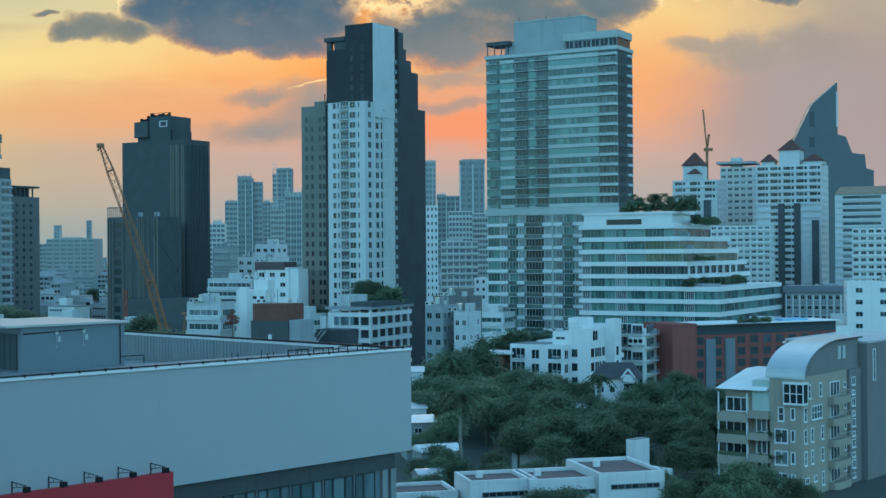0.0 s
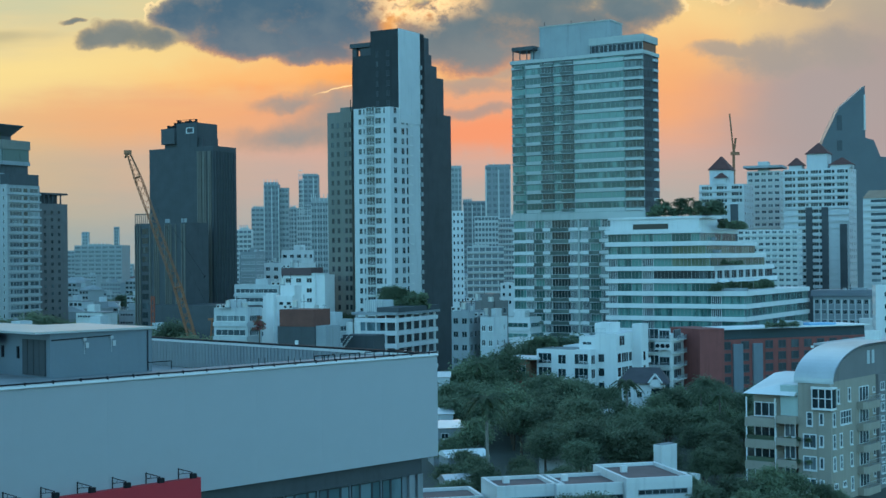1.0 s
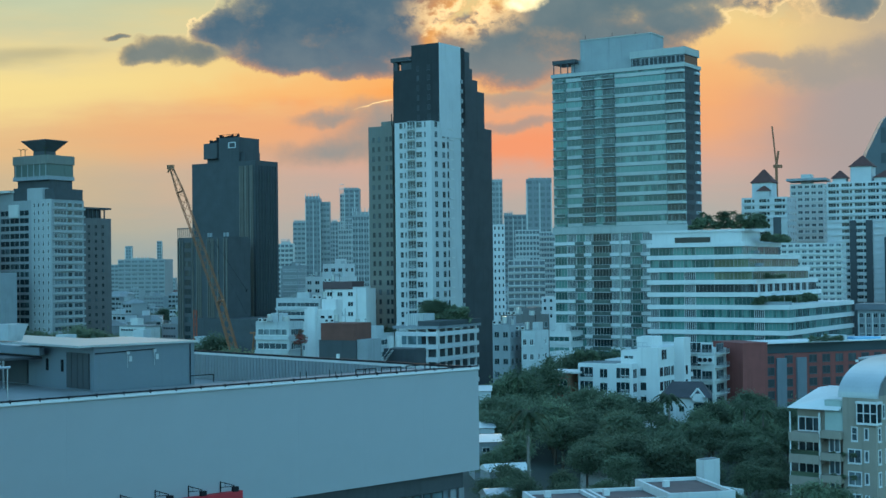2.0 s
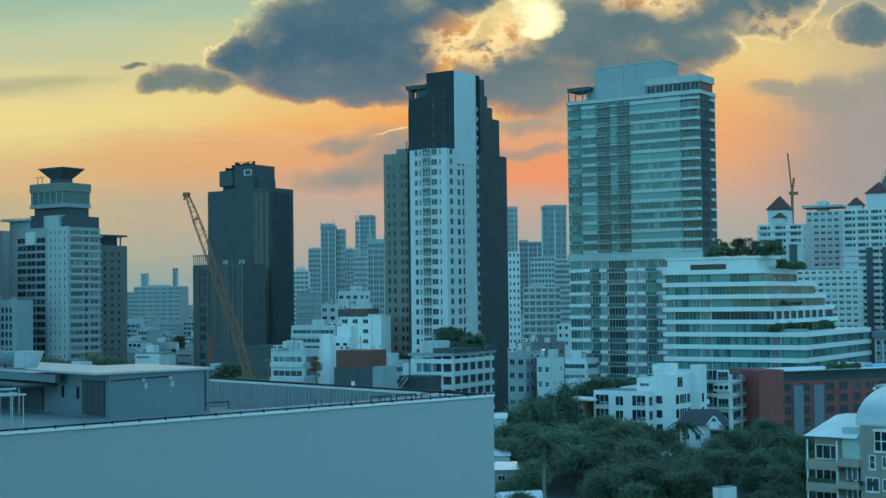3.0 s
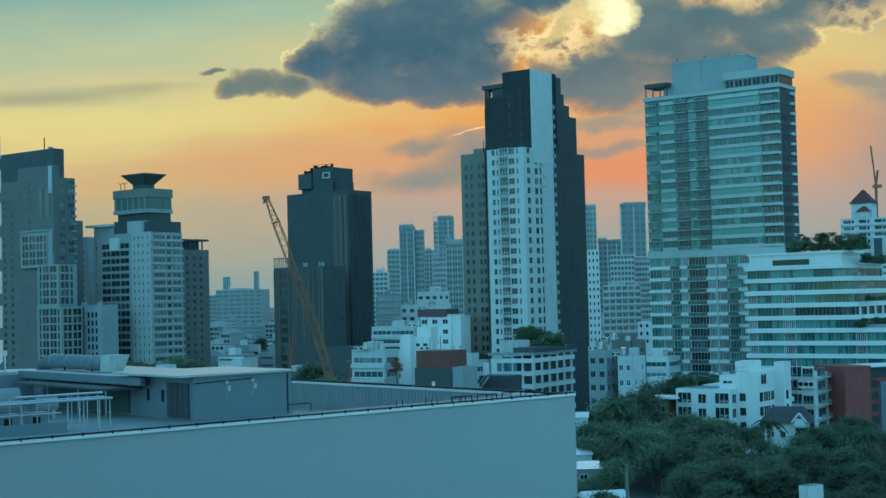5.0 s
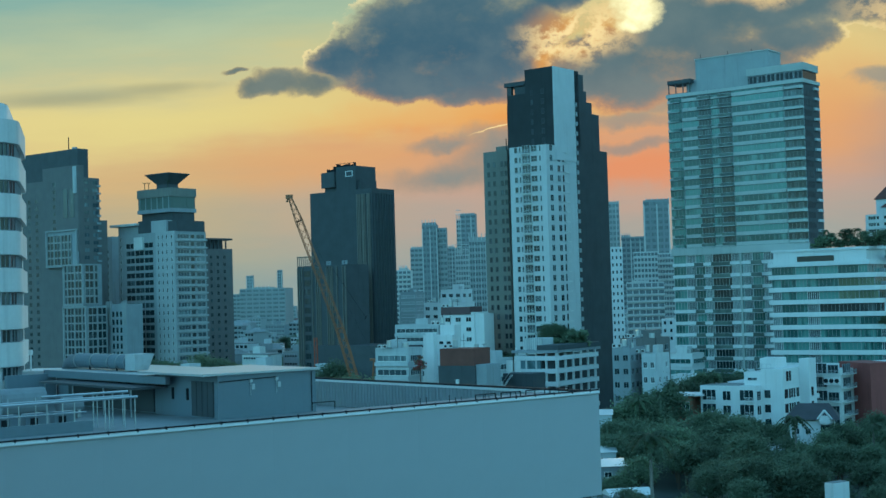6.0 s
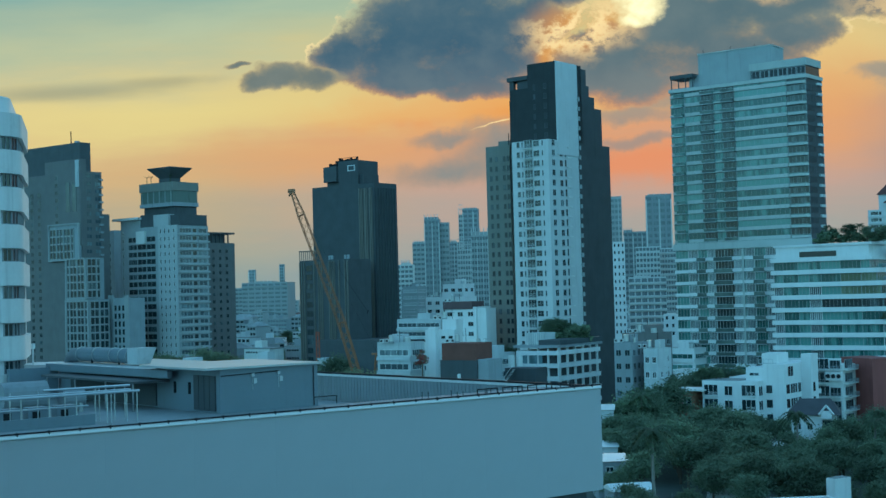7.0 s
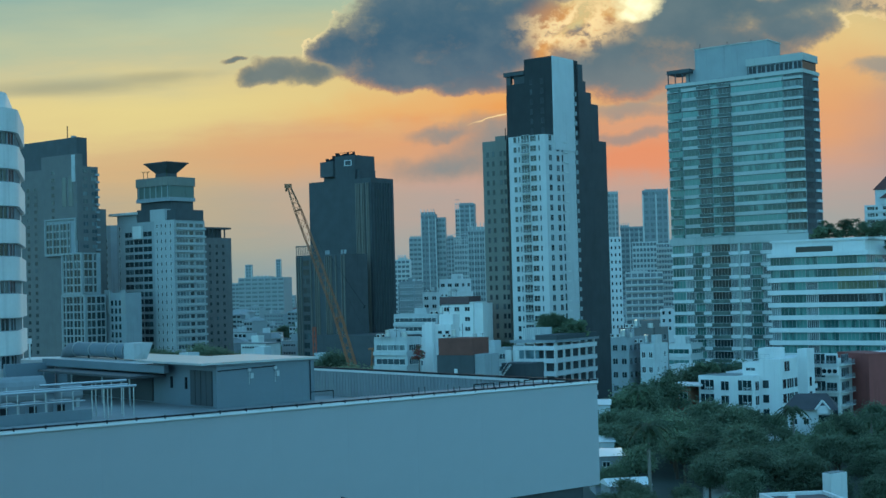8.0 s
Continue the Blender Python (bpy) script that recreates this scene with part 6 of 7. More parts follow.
# sheds and tanks by the car park
sh = thing("dark_shed", "dark flat shed with an outside stair", -31.1, 338.0, -25)
block("wall", sh, DARK, 0, 8.4, 0, 6, 0, 17.6)
bm = bmesh.new()
for k in range(8):
    cuboid(bm, 0.4 + k * 0.3, 0.8 + k * 0.3, -0.8, -0.2, 14.6 + k * 0.36, 14.75 + k * 0.36)
rod(bm, (0.4, -0.8, 15.6), (2.9, -0.8, 18.6), 0.06)
part("stair", bm, AWNING, sh)
tk = thing("roof_tanks", "pair of pale round tanks behind the shed", -30.0, 345.0, 0, 0, "water tank")
for k in range(2):
    bm = bmesh.new()
    rod(bm, (k * 1.9, 0, 0), (k * 1.9, 0, 20.4), 0.85, 14)
    part("tank", bm, OFFWHITE, tk)
# sheds beyond the end of the hoarding
for k, (x, y, w, d, h, rz, mt) in enumerate(((-6.5, 240, 5.0, 7, 6.6, 10, GREY), (-8.4, 256, 5.2, 6, 7.2, 10, PALE), (-3.6, 218, 6.5, 5, 4.6, 18, GREY), (-3.4, 200, 6.0, 4, 3.6, 20, PALE), (-9.4, 292, 5.0, 6, 11.0, 0, PALE))):
    g = thing("garden_shed", "small pale shed with a sheet metal roof", x, y, rz, 0, "shed", "sheds beyond the hoarding")
    block("wall", g, mt, 0, w, 0, d, 0, h)
    bm = bmesh.new()
    prism(bm, [(-0.3, -0.4), (w + 0.3, -0.4), (w + 0.3, d + 0.3), (-0.3, d + 0.3)], h, h + 0.9, 0, [(-0.3, d * 0.5), (w + 0.3, d * 0.5), (w + 0.3, d * 0.55), (-0.3, d * 0.55)])
    part("roof", bm, (METAL, ZINC, AWNING)[k % 3], g)
    piece("window", window_mesh(1.4, 1.0, G_DARK, WHITE, 1, 0, 0.1), g, front(w * 0.4, h - 1.9))
# ---- trees ----
def leaf_crown(seed, r, h, count, size, mats, flat=0.75, lobes=9):
    """A crown of loose leaf clusters round several boughs; uneven outline with gaps."""
    rng = random.Random(seed)
    boughs = []
    for k in range(lobes):
        a, q, lift = rng.uniform(0, math.tau), rng.random() ** 0.6, rng.random()
        reach = r * q * (1.0 - 0.45 * lift) * 0.95
        boughs.append((Vector((math.cos(a) * reach, math.sin(a) * reach, h * (0.12 + 0.8 * lift * (1 - 0.3 * q)))), r * rng.uniform(0.13, 0.30)))
    verts, faces, slots = [], [], []
    for k in range(count):
        c, br = boughs[k % lobes]
        d = Vector((rng.gauss(0, 0.62), rng.gauss(0, 0.62), rng.gauss(0, 0.5)))
        p = c + Vector((d.x, d.y, d.z * flat)) * br * 1.35
        s = size * rng.uniform(0.5, 1.5)
        e = Euler((rng.uniform(-0.9, 0.9), rng.uniform(-0.9, 0.9), rng.uniform(0, 6.28)))
        i = len(verts)
        for x, y, z in ((-1, -0.45, 0), (0, -0.6, 0.15), (1, -0.2, 0), (0.7, 0.5, 0.1), (-0.4, 0.6, -0.1)):
            verts.append(p + e.to_matrix() @ Vector((x * s, y * s, z * s)))
        faces.append((i, i + 1, i + 2, i + 3, i + 4))
        slots.append(1 if rng.random() < 0.3 else 0)
    me = bpy.data.meshes.new("crown")
    me.from_pydata([tuple(v) for v in verts], [], faces)
    for m in mats:
        me.materials.append(m)
    me.polygons.foreach_set("material_index", slots)
    return me, boughs


def trunk_mesh(boughs, base, r, mat):
    bm = bmesh.new()
    rod(bm, (0, 0, -0.2), (0.1, 0.05, base * 0.6), r, 8, r * 0.75)
    rod(bm, (0.1, 0.05, base * 0.6), (0, 0, base), r * 0.75, 8, r * 0.6)
    for c, br in boughs[:12]:
        rod(bm, (0, 0, base * 0.85), (c.x * 0.9, c.y * 0.9, base + c.z * 0.9), r * 0.42, 5, r * 0.12)
    return mesh_of("trunk", bm, mat)


KINDS = []
for k in range(5):
    crown, boughs = leaf_crown(20 + k, 4.8, 6.6, 7600, 0.185, (LEAF, LEAF_B) if k % 2 else (LEAF, LEAF), lobes=34 + 4 * k)
    KINDS.append((trunk_mesh(boughs, 5.0, 0.32, BARK), crown))


def tree(x, y, kind, size, turn, z=0.0, label="leafy dark green tree in the garden", group="garden trees"):
    b = new("tree")
    b.matrix_basis = pose(x, y, z, 0, 0, turn) @ Matrix.Scale(size, 4)
    tagged(b, label, "tree", group)
    trunk, crown = KINDS[kind]
    piece("trunk", trunk, b)
    piece("crown", crown, b, pose(0, 0, 4.4))
    return b


SHRUBS = []
for k in range(3):
    crown, boughs = leaf_crown(50 + k, 1.25, 1.9, 620, 0.17, (LEAF, LEAF_B), lobes=12)
    bm = bmesh.new()
    rod(bm, (0, 0, 0), (0, 0, 0.9), 0.09, 6, 0.05)
    for c0, br in boughs[:6]:
        rod(bm, (0, 0, 0.3), (c0.x * 0.8, c0.y * 0.8, 0.3 + c0.z * 0.8), 0.04, 4, 0.015)
    SHRUBS.append((mesh_of("stem", bm, BARK), crown))


def shrub(x, y, z, size, label, group):
    b = new("shrub")
    b.matrix_basis = pose(x, y, z, 0, 0, (x * 97) % 360) @ Matrix.Scale(size, 4)
    tagged(b, label, "shrub", group)
    stem, crown = SHRUBS[int(abs(x) * 10) % 3]
    piece("stem", stem, b)
    piece("crown", crown, b, pose(0, 0, 0.15))


rng = random.Random(77)
# the wooded garden between the low houses and the flats
for k in range(46):
    y = rng.uniform(214, 292)
    x = (rng.uniform(842, 1120) - 784) / 2450 * y
    if 27 < x < 44 and y > 232:
        continue
    tree(x, y, rng.randrange(5), rng.uniform(0.85, 1.12) * (1.0 if y > 235 else 0.85), rng.uniform(0, 360))
for k in range(44):
    y = rng.uniform(206, 306)
    x = (rng.uniform(1120, 1340) - 784) / 2450 * y
    if (x < 46 and y > 266) or (26 < x < 34 and y < 214) or (y < 232 and x > 44):
        continue
    tree(x, y, rng.randrange(5), rng.uniform(0.66, 0.9) * (0.75 if y < 225 else 1.05 if y > 280 else 0.95), rng.uniform(0, 360))
for k in range(14):
    y = rng.uniform(196, 208)
    x = (rng.uniform(740, 1180) - 784) / 2450 * y
    tree(x, y, rng.randrange(5), rng.uniform(0.42, 0.62), rng.uniform(0, 360), 0, "low dark green tree behind the white houses")
for px, y, s in ((955, 172, 0.62), (1005, 171, 0.66), (1200, 180, 0.62), (1245, 182, 0.68), (1300, 184, 0.78), (1345, 186, 0.66), (1400, 188, 0.5), (1270, 176, 0.62), (1180, 172, 0.45), (755, 176, 0.5), (1430, 187, 0.42), (1330, 178, 0.6)):
    tree((px - 784) / 2450 * y, y, rng.randrange(5), s, rng.uniform(0, 360), 0, "dense green tree beside the white houses")
for px, y, s in ((770, 300, 1.2), (800, 312, 1.35), (835, 318, 1.45), (842, 338, 1.5), (900, 345, 1.5), (935, 350, 1.55), (965, 352, 1.5), (822, 300, 1.1), (790, 280, 1.05), (815, 265, 0.95), (760, 262, 0.8)):
    tree((px - 784) / 2450 * y, y, rng.randrange(5), s, rng.uniform(0, 360), 0, "tall dark tree in front of the hotel")
for px, y, s in ((1048, 268, 0.7), (1078, 270, 0.52), (1116, 268, 0.74), (1070, 254, 0.68), (1100, 250, 0.76), (1135, 272, 0.86), (1150, 276, 0.86), (1060, 240, 0.7), (1128, 245, 0.78)):
    tree((px - 784) / 2450 * y, y, rng.randrange(5), s * 1.16, rng.uniform(0, 360), 0, "low green tree in front of the gabled house")
for px, y, s in ((740, 208, 0.5), (772, 214, 0.62), (738, 190, 0.5), (760, 192, 0.52), (745, 232, 0.6), (790, 236, 0.85), (752, 262, 0.95), (735, 272, 0.85), (748, 285, 1.0), (780, 205, 0.55)):
    tree((px - 784) / 2450 * y, y, rng.randrange(5), s, rng.uniform(0, 360), 0, "green tree by the sheds")
for px, y, s in ((925, 300, 0.86), (960, 298, 0.88), (995, 297, 0.84), (1028, 296, 0.82), (900, 306, 0.9)):
    tree((px - 784) / 2450 * y, y, rng.randrange(5), s, rng.uniform(0, 360), 0, "round dark tree below the white house")
# trees far off among the blocks
for k in range(110):
    y = rng.uniform(400, 1000)
    x = (rng.choice((rng.uniform(-330, 780), rng.uniform(60, 200), rng.uniform(370, 545))) - 784) / 2450 * y
    tree(x, y, rng.randrange(5), rng.uniform(0.9, 1.4), rng.uniform(0, 360), 0, "dark tree among the city blocks", "street trees")
for x, y, s in ((-152, 500, 1.6), (-160, 505, 1.7), (-170, 498, 1.6), (-180, 505, 1.5), (-142, 470, 1.2), (-190, 510, 1.5), (-130, 445, 1.2), (-74, 360, 1.6), (-66, 345, 1.5), (-58, 345, 1.5), (-100, 410, 1.6), (-92, 420, 1.7)):
    tree(x, y, rng.randrange(5), s, rng.uniform(0, 360), 0, "broad dark tree beyond the roof", "street trees")


def palm_mesh(seed, h, reach, fronds):
    rng = random.Random(seed)
    bm = bmesh.new()
    rod(bm, (0, 0, -0.1), (0.15, 0, h * 0.5), 0.24, 8, 0.17)
    rod(bm, (0.15, 0, h * 0.5), (0.2, 0.1, h), 0.17, 8, 0.13)
    trunk = mesh_of("trunk", bm, PALMBARK)
    bm = bmesh.new()
    for k in range(fronds):
        a = math.tau * k / fronds + rng.uniform(-0.2, 0.2)
        lift = rng.uniform(-0.1, 0.9)
        last = Vector((0.2, 0.1, h))
        for j in range(1, 8):
            q = j / 7
            p = Vector((0.2 + math.cos(a) * reach * q, 0.1 + math.sin(a) * reach * q, h + reach * (lift * q - 0.95 * q * q)))
            side = Vector((-math.sin(a), math.cos(a), 0))
            wdt = 0.55 * math.sin(math.pi * min(0.97, q * 0.9 + 0.08))
            for sgn in (-1, 1):
                tip = (last + p) / 2 + side * sgn * wdt + Vector((0, 0, -0.35 * wdt - 0.12))
                bm.faces.new([bm.verts.new(v) for v in (last, p, tip)])
                tip2 = p + side * sgn * wdt * 0.9 + Vector((0, 0, -0.3 * wdt - 0.18))
                bm.faces.new([bm.verts.new(v) for v in (last.lerp(p, 0.55), p, tip2)])
            last = p
    return trunk, mesh_of("fronds", bm, PALM)


PALMS = [palm_mesh(1, 9.5, 2.7, 17), palm_mesh(2, 7.0, 2.4, 15)]


def palm(x, y, kind, size, turn, z=0.0, label="palm tree with drooping fronds", group="palms"):
    b = new("palm_tree")
    b.matrix_basis = pose(x, y, z, 0, 0, turn) @ Matrix.Scale(size, 4)
    tagged(b, label, "palm tree", group)
    piece("trunk", PALMS[kind][0], b)
    piece("fronds", PALMS[kind][1], b)


for px, y, s, k in ((815, 212, 1.55, 0), (798, 300, 1.4, 0), (1062, 262, 1.3, 0), (1188, 262, 1.15, 0), (1225, 255, 1.1, 0), (770, 290, 1.1, 1), (1300, 240, 0.9, 1)):
    palm((px - 784) / 2450 * y, y, k, s, rng.uniform(0, 360))
# planting on the hotel decks and the car park roof
for k in range(22):
    a = k / 21
    x, y = 55.0 + 18 * a, 409.5 - 7.5 * a + rng.uniform(0, 4)
    if k % 5 == 2:
        palm(x, y, 1, rng.uniform(0.5, 0.9), rng.uniform(0, 360), 47.6, "small palm on the hotel roof deck", "hotel deck plants")
    elif k % 5 == 4:
        tree(x, y, rng.randrange(5), rng.uniform(0.34, 0.55), rng.uniform(0, 360), 47.6, "small dark tree on the hotel roof deck", "hotel deck plants")
    else:
        shrub(x, y, 47.6, rng.uniform(1.1, 2.3), "clipped dark shrub on the hotel roof deck", "hotel deck plants")
for k in range(12):
    shrub(74.5 + k * 0.9, 408 + k * 1.7, 43.9, rng.uniform(0.8, 1.5), "dark shrub on an upper hotel terrace", "hotel deck plants")
for k in range(26):
    shrub(70.5 + k * 0.92, 398.5 + k * 1.35 + rng.uniform(0, 2), 25.7, rng.uniform(0.7, 1.6), "dark shrub on the lower hotel terrace", "hotel deck plants")
for k in range(7):
    shrub(73 + k * 1.2, 399.6 + k * 1.9, 33.2, rng.uniform(0.5, 0.9), "dark shrub on a middle hotel terrace", "hotel deck plants")
for k in range(20):
    shrub(-24.5 + k * 0.62, 383.5 - k * 0.25 + rng.uniform(0, 4), 21.9, rng.uniform(1.0, 2.4), "green shrub on the planted car park roof", "car park plants")
for k in range(4):
    tree(-23 + k * 2.2, 386, rng.randrange(5), rng.uniform(0.45, 0.62), rng.uniform(0, 360), 21.9, "green tree on the planted car park roof", "car park plants")
for k in range(7):
    shrub(73 + k * 1.3, 341 + k * 0.6, 18.1, rng.uniform(0.6, 1.1), "dark shrub on the flat red block", "roof shrubs")
for k in range(6):
    tree(-45 + k * 1.7, 442.5 - k, rng.randrange(5), 1.7, rng.uniform(0, 360), 0.0, "dark tree at the foot of the olive tower", "street trees")
# ---- lattice boom crane on the building site ----
def lattice(bm, a, b, w0, w1, bays, r=0.09):
    a, b = Vector(a), Vector(b)
    q = (b - a).to_track_quat("Z", "X")
    corner = [Vector((x, y, 0)) for x, y in ((-1, -1), (1, -1), (1, 1), (-1, 1))]
    rows = []
    for k in range(bays + 1):
        t = k / bays
        w = w0 + (w1 - w0) * t
        rows.append([a.lerp(b, t) + q @ (c * w / 2) for c in corner])
    for k in range(bays):
        for i in range(4):
            rod(bm, rows[k][i], rows[k + 1][i], r, 4)
            j = (i + 1) % 4
            rod(bm, rows[k][i if k % 2 else j], rows[k + 1][j if k % 2 else i], r * 0.55, 3)
    for i in range(4):
        rod(bm, rows[-1][i], rows[-1][(i + 1) % 4], r, 4)


c = thing("crawler_crane", "orange lattice boom crane leaning over the building site", -78.4, 400.0, 0, 0, "crane")
bm = bmesh.new()
lattice(bm, (0, 0, 6), (-6.2, 0, 28.5), 2.0, 2.0, 10, 0.2)
part("lower_boom", bm, CRANE, c)
bm = bmesh.new()
lattice(bm, (-6.2, 0, 28.5), (-17.6, 0, 60.5), 2.0, 1.9, 16, 0.13)
lattice(bm, (-17.6, 0, 60.5), (-20.2, 0, 67.6), 1.9, 0.9, 5, 0.12)
part("upper_boom", bm, CRANE, c)
bm = bmesh.new()
cuboid(bm, -21.4, -19.4, -0.5, 0.5, 67.2, 68.4)
rod(bm, (-20.6, 0, 67.6), (-21.2, 0, 66.2), 0.3, 6)
part("boom_head", bm, CRANE, c)
bm = bmesh.new()
lattice(bm, (3.0, 0, 4), (4.4, 0, 19.0), 1.4, 1.2, 9, 0.14)
rod(bm, (7.0, 0, 4), (4.6, 0, 19.4), 0.22, 5)
cuboid(bm, 2.6, 6.0, -0.4, 0.4, 18.8, 19.4)
part("gantry", bm, CRANE, c)
bm = bmesh.new()
rod(bm, (4.4, 0, 19.0), (-20.0, 0, 67.4), 0.02, 4)
rod(bm, (-8.0, 1, 46.0), (1.6, 1, 31.4), 0.05, 4)
rod(bm, (1.3, 1, 31.0), (1.7, 1, 31.9), 0.18, 6)
part("cables", bm, BLACK, c)
bm = bmesh.new()
cuboid(bm, -3, 8, -2.5, 2.5, 1.2, 4.4)
cuboid(bm, -4, 8, -3.2, -2.2, 0, 1.2)
cuboid(bm, -4, 8, 2.2, 3.2, 0, 1.2)
part("carriage", bm, CRANE, c)
site = thing("site_hoist", "thin rust-red hoist mast beside the dark block", -108.0, 470.0, 0, 0, "hoist")
bm = bmesh.new()
lattice(bm, (0, 0, 0), (0, 0, 24), 1.0, 1.0, 12, 0.12)
part("mast", bm, surface("rust_red_paint", (0.35, 0.09, 0.05), 0.7), site)
# ---- the low city that spreads to the horizon ----
TAKEN = [(14, 443, 52), (41, 417, 60), (-35, 427, 36), (-119, 500, 45), (-248, 549, 55), (-212, 560, 45), (-200, 600, 32), (55, 335, 60), (16, 325, 34), (52, 200, 45), (109, 658, 34), (148, 653, 45), (141, 705, 26),
         (174, 612, 60), (164, 560, 40), (-30, 381, 34), (-62, 331, 22), (-52, 362, 22), (-46, 341, 20), (-34, 360, 18), (-80, 400, 24), (-62, 124, 40), (-3, 332, 30), (98, 430, 40), (109, 375, 40), (62, 300, 55), (12, 395, 24)]
rng = random.Random(41)
placed, far_city = [], []
tries = 0
while len(placed) < 420 and tries < 12000:
    tries += 1
    y = 380 + 2300 * rng.random() ** 1.8
    px = rng.choice((rng.uniform(60, 200), rng.uniform(370, 545), rng.uniform(752, 862), rng.uniform(-180, 60))) if rng.random() < 0.45 else rng.uniform(-520, 1850)
    x = (px - 784) / 2450 * y
    w, d = rng.uniform(6, 17) * (1 if y < 900 else 1.4), rng.uniform(7, 13)
    if any((x - a) ** 2 + (y - c) ** 2 < (q + 8) ** 2 for a, c, q in TAKEN) or any((x - a) ** 2 + (y - c) ** 2 < (q + w) ** 2 * 0.30 for a, c, q in placed):
        continue
    if y < 430 and 760 < px < 1500:
        continue
    placed.append((x, y, w))
    floors = rng.choice((2, 2, 3, 3, 4, 5)) if y < 700 else rng.choice((3, 4, 5, 6, 7))
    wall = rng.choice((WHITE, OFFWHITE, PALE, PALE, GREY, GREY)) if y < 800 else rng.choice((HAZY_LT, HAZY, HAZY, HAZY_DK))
    tone = {WHITE: "white", OFFWHITE: "off-white", PALE: "pale grey", GREY: "grey", HAZY_LT: "light", HAZY: "bluish", HAZY_DK: "slate"}[wall]
    pitched = rng.random() < 0.3
    if len(placed) > 300 or y > 1500:
        turn = Matrix.Rotation(radians(rng.choice((-30, -25, 20))), 4, "Z")
        far_city.append((pose(x, y, 0) @ turn, w, d, floors * 3.2, wall, pitched))
        continue
    b = thing("city_house", tone + " low city building " + ("under a pitched tile roof" if pitched else "with a flat cluttered roof"), round(x, 1), round(y, 1), rng.choice((-30, -25, -35, 20, 10)), group="low city buildings")
    h = floors * 3.2
    block("wall", b, wall, 0, w, 0, d, 0, h)
    if pitched:
        bm = bmesh.new()
        prism(bm, [(-0.6, -0.6), (w + 0.6, -0.6), (w + 0.6, d + 0.6), (-0.6, d + 0.6)], h, h + 2.6, 0, [(w * 0.25, d * 0.48), (w * 0.75, d * 0.48), (w * 0.75, d * 0.52), (w * 0.25, d * 0.52)])
        part("roof", bm, ROOF_RED if rng.random() < 0.5 else ROOFING, b)
    else:
        block("roof", b, ROOFING, -0.2, w + 0.2, -0.2, d + 0.2, h, h + 0.5)
        block("stair_head", b, wall, w * 0.2, w * 0.2 + 4, d * 0.4, d * 0.8, h + 0.5, h + 3.2)
    ww = round(w - 1.5, 0)
    bays = max(3, int(w / 3.2))
    me = window_mesh(ww, 1.5, G_DARK, wall, max(3, int(ww / 1.6)), 0, 0.35, False, 0.25)
    if y < 640:
        for k in range(floors):
            piece("window", me, b, front(w / 2, k * 3.2 + 1.1))
    else:
        bm = bmesh.new()
        for k in range(floors):
            for j in range(bays):
                cuboid(bm, (j + 0.15) * w / bays, (j + 0.85) * w / bays, -0.08, 0.1, k * 3.2 + 1.0, k * 3.2 + 2.5)
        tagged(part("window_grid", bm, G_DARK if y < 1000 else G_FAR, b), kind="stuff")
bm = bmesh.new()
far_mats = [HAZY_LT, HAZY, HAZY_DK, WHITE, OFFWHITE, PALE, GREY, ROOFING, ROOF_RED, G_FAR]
for m, w, d, h, wall, pitched in far_city:
    first = len(bm.verts)
    cuboid(bm, 0, w, 0, d, 0, h, far_mats.index(wall))
    if pitched:
        prism(bm, [(-0.6, -0.6), (w + 0.6, -0.6), (w + 0.6, d + 0.6), (-0.6, d + 0.6)], h, h + 2.6, 8, [(w * 0.25, d * 0.48), (w * 0.75, d * 0.48), (w * 0.75, d * 0.52), (w * 0.25, d * 0.52)])
    else:
        cuboid(bm, w * 0.2, w * 0.2 + 4, d * 0.4, d * 0.8, h, h + 2.8, far_mats.index(wall))
    z = 1.0
    while z < h - 1.5:
        for j in range(4):
            cuboid(bm, (j + 0.15) * w / 4, (j + 0.85) * w / 4, -0.1, 0.1, z, z + 1.6, 9)
        z += 3.2
    bm.verts.ensure_lookup_table()
    for v in bm.verts[first:]:
        v.co = m @ v.co
tagged(new("distant_city", mesh_of("distant_city", bm, far_mats)), "pale low city buildings crowding towards the horizon", "buildings", kind="stuff")
# ---- small things ----
for k in range(7):
    shrub(14.6 + k * 0.9, 330.5 - k * 0.4, 14.7, 0.9 + 0.25 * (k % 3), "green shrub on the white house roof terrace", "roof terrace plants")
for k in range(9):
    shrub(46.5 + (k % 3) * 1.2 - 0.9 * (k // 3) * 0.0, 203.6 - (k % 3) * 0.9, (1.2, 4.4, 7.6)[k // 3] + 1.1, 0.45, "potted shrub on a beige terrace", "terrace plants")
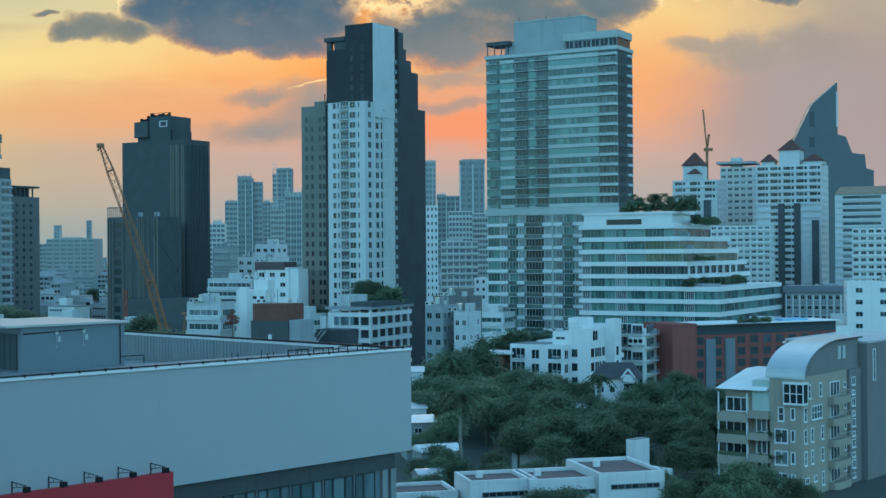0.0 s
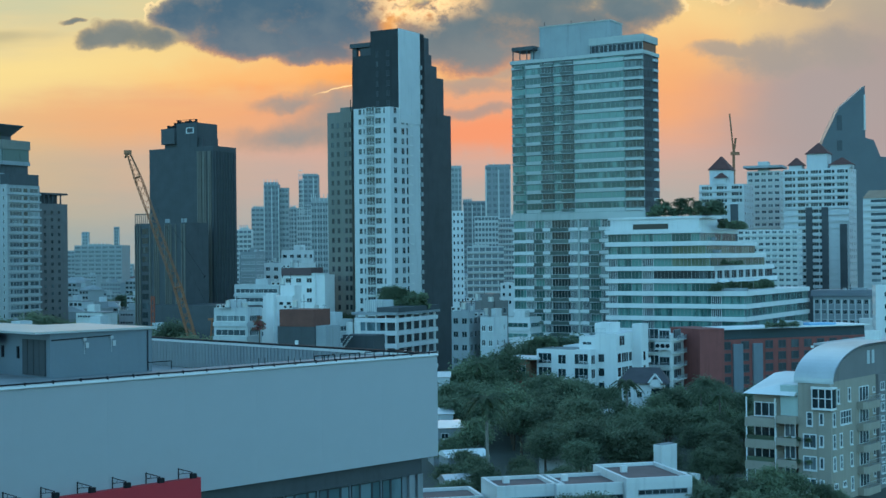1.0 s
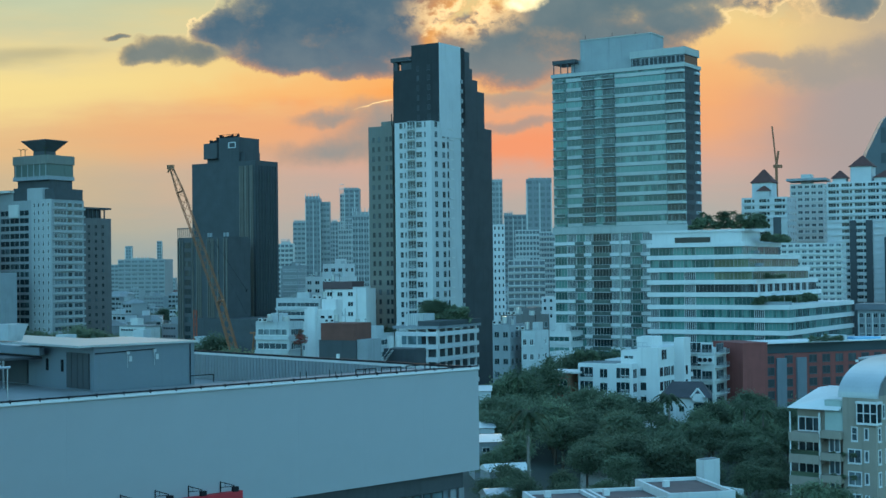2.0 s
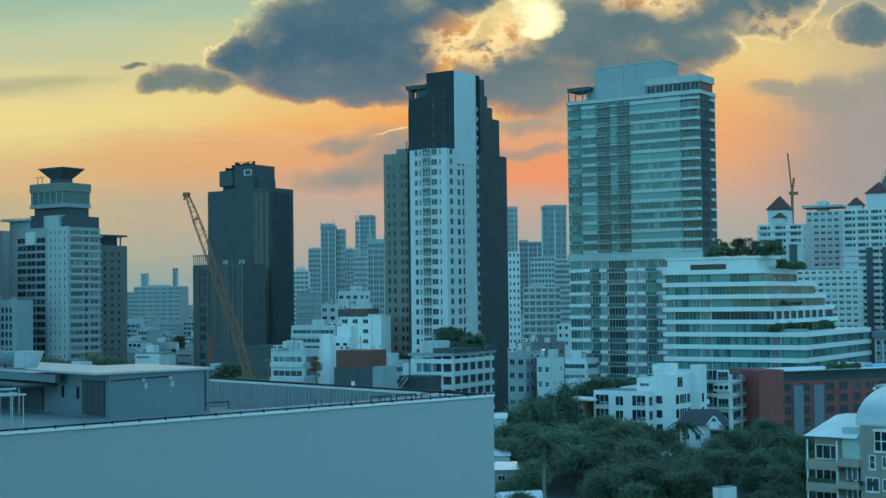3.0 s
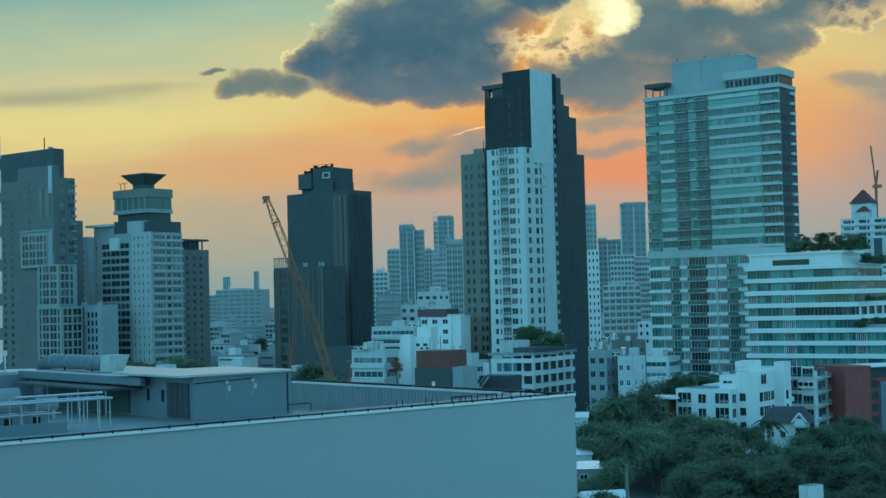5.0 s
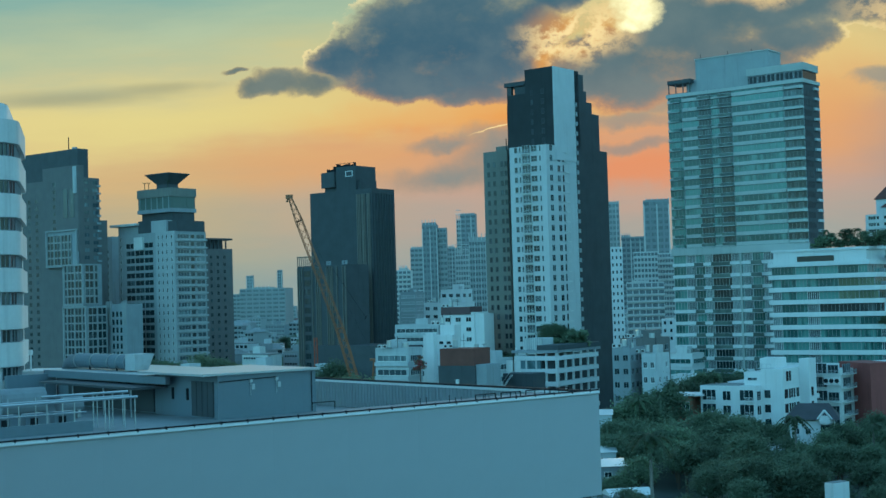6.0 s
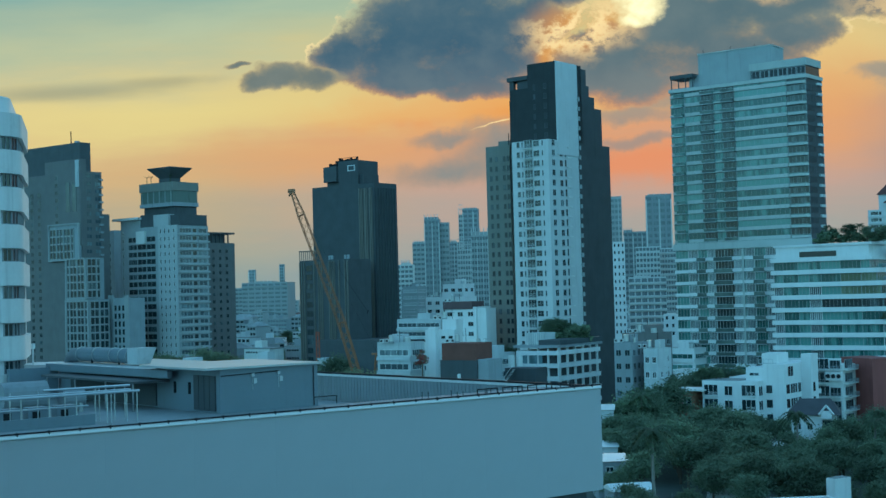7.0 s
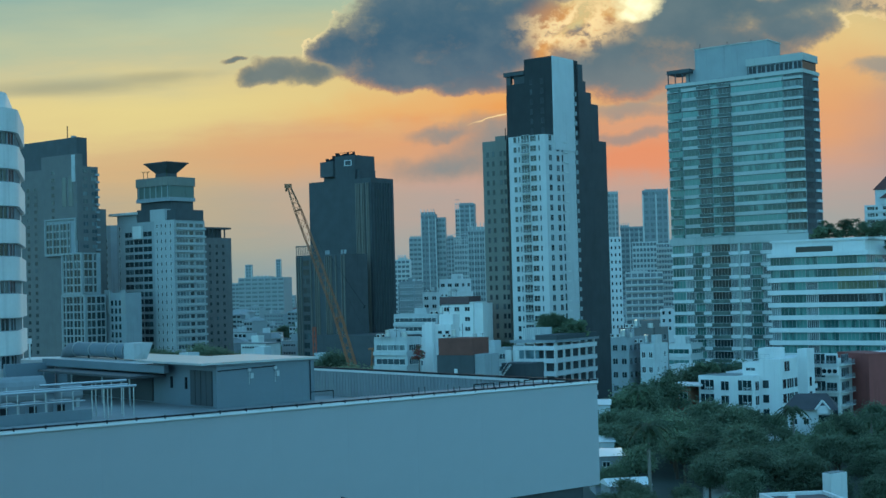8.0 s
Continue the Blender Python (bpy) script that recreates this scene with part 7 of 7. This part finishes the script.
# rooftop tanks, masts and boxes over the mid city
rng = random.Random(12)
for x, y, z in ((-58.0, 331.5, 24.6), (-47.6, 352.0, 29.6), (-41.5, 329.0, 24.4), (-56.0, 436.0, 33.6), (-41.0, 370.0, 22.0), (-74.0, 526.0, 35.0), (-1.5, 336.0, 23.3), (4.0, 335.0, 21.9), (2.0, 365.0, 24.7), (120.0, 445.0, 23.3), (122.0, 384.0, 27.3)):
    t = thing("roof_tank", "small steel water tank on a flat roof", x, y, 0, z, "water tank", "roof tanks")
    bm = bmesh.new()
    rod(bm, (0, 0, 0.35), (0, 0, 1.9), 0.6, 12)
    part("drum", bm, METAL, t)
    bm = bmesh.new()
    cuboid(bm, -0.6, 0.6, -0.6, 0.6, 0, 0.35)
    part("stand", bm, GREY, t)
    m = thing("roof_mast", "thin antenna mast on a flat roof", x + 2.0, y + 0.6, 0, z, "antenna", "roof masts")
    bm = bmesh.new()
    rod(bm, (0, 0, 0), (0, 0, rng.uniform(2.0, 4.0)), 0.06, 5)
    rod(bm, (-0.6, 0, 1.7), (0.6, 0, 1.7), 0.035, 4)
    part("mast", bm, BLACK, m)
    for j in range(2):
        c = thing("roof_condenser", "pale condenser box on a flat roof", x - 1.6 - j * 1.3, y + 0.4, 0, z, "air conditioner", "roof condensers in the city")
        block("case", c, OFFWHITE, 0, 1.0, 0, 0.6, 0, 0.9)
        block("grille", c, BLACK, 0.15, 0.7, -0.03, 0, 0.2, 0.7)
# reddish flowering tree beside the slab block
fl = new("flowering_tree")
fl.matrix_basis = pose(-49.8, 327.0, 0) @ Matrix.Scale(1.0, 4)
tagged(fl, "rust-red flowering tree between the blocks", "tree")
crown, boughs = leaf_crown(91, 1.7, 4.5, 900, 0.2, (surface("red_blossom", (0.30, 0.07, 0.06), 0.7), LEAF), lobes=14)
bm = bmesh.new()
rod(bm, (0, 0, 0), (0, 0, 19.5), 0.3, 8, 0.12)
part("trunk", bm, BARK, fl)
piece("crown", crown, fl, pose(0, 0, 18.6))
# pale shed roofs glimpsed through the trees
for x, y, w, h in ((11.0, 226.0, 5.0, 6.6), (15.5, 231.0, 4.0, 6.4)):
    g = thing("garden_pavilion", "white garden pavilion glimpsed between the trees", x, y, -15, 0, "pavilion", "pavilions among the trees")
    block("wall", g, WHITE, 0, w, 0, 3, 0, h)
    block("roof", g, AWNING, -0.3, w + 0.3, -0.4, 3.3, h, h + 0.25)
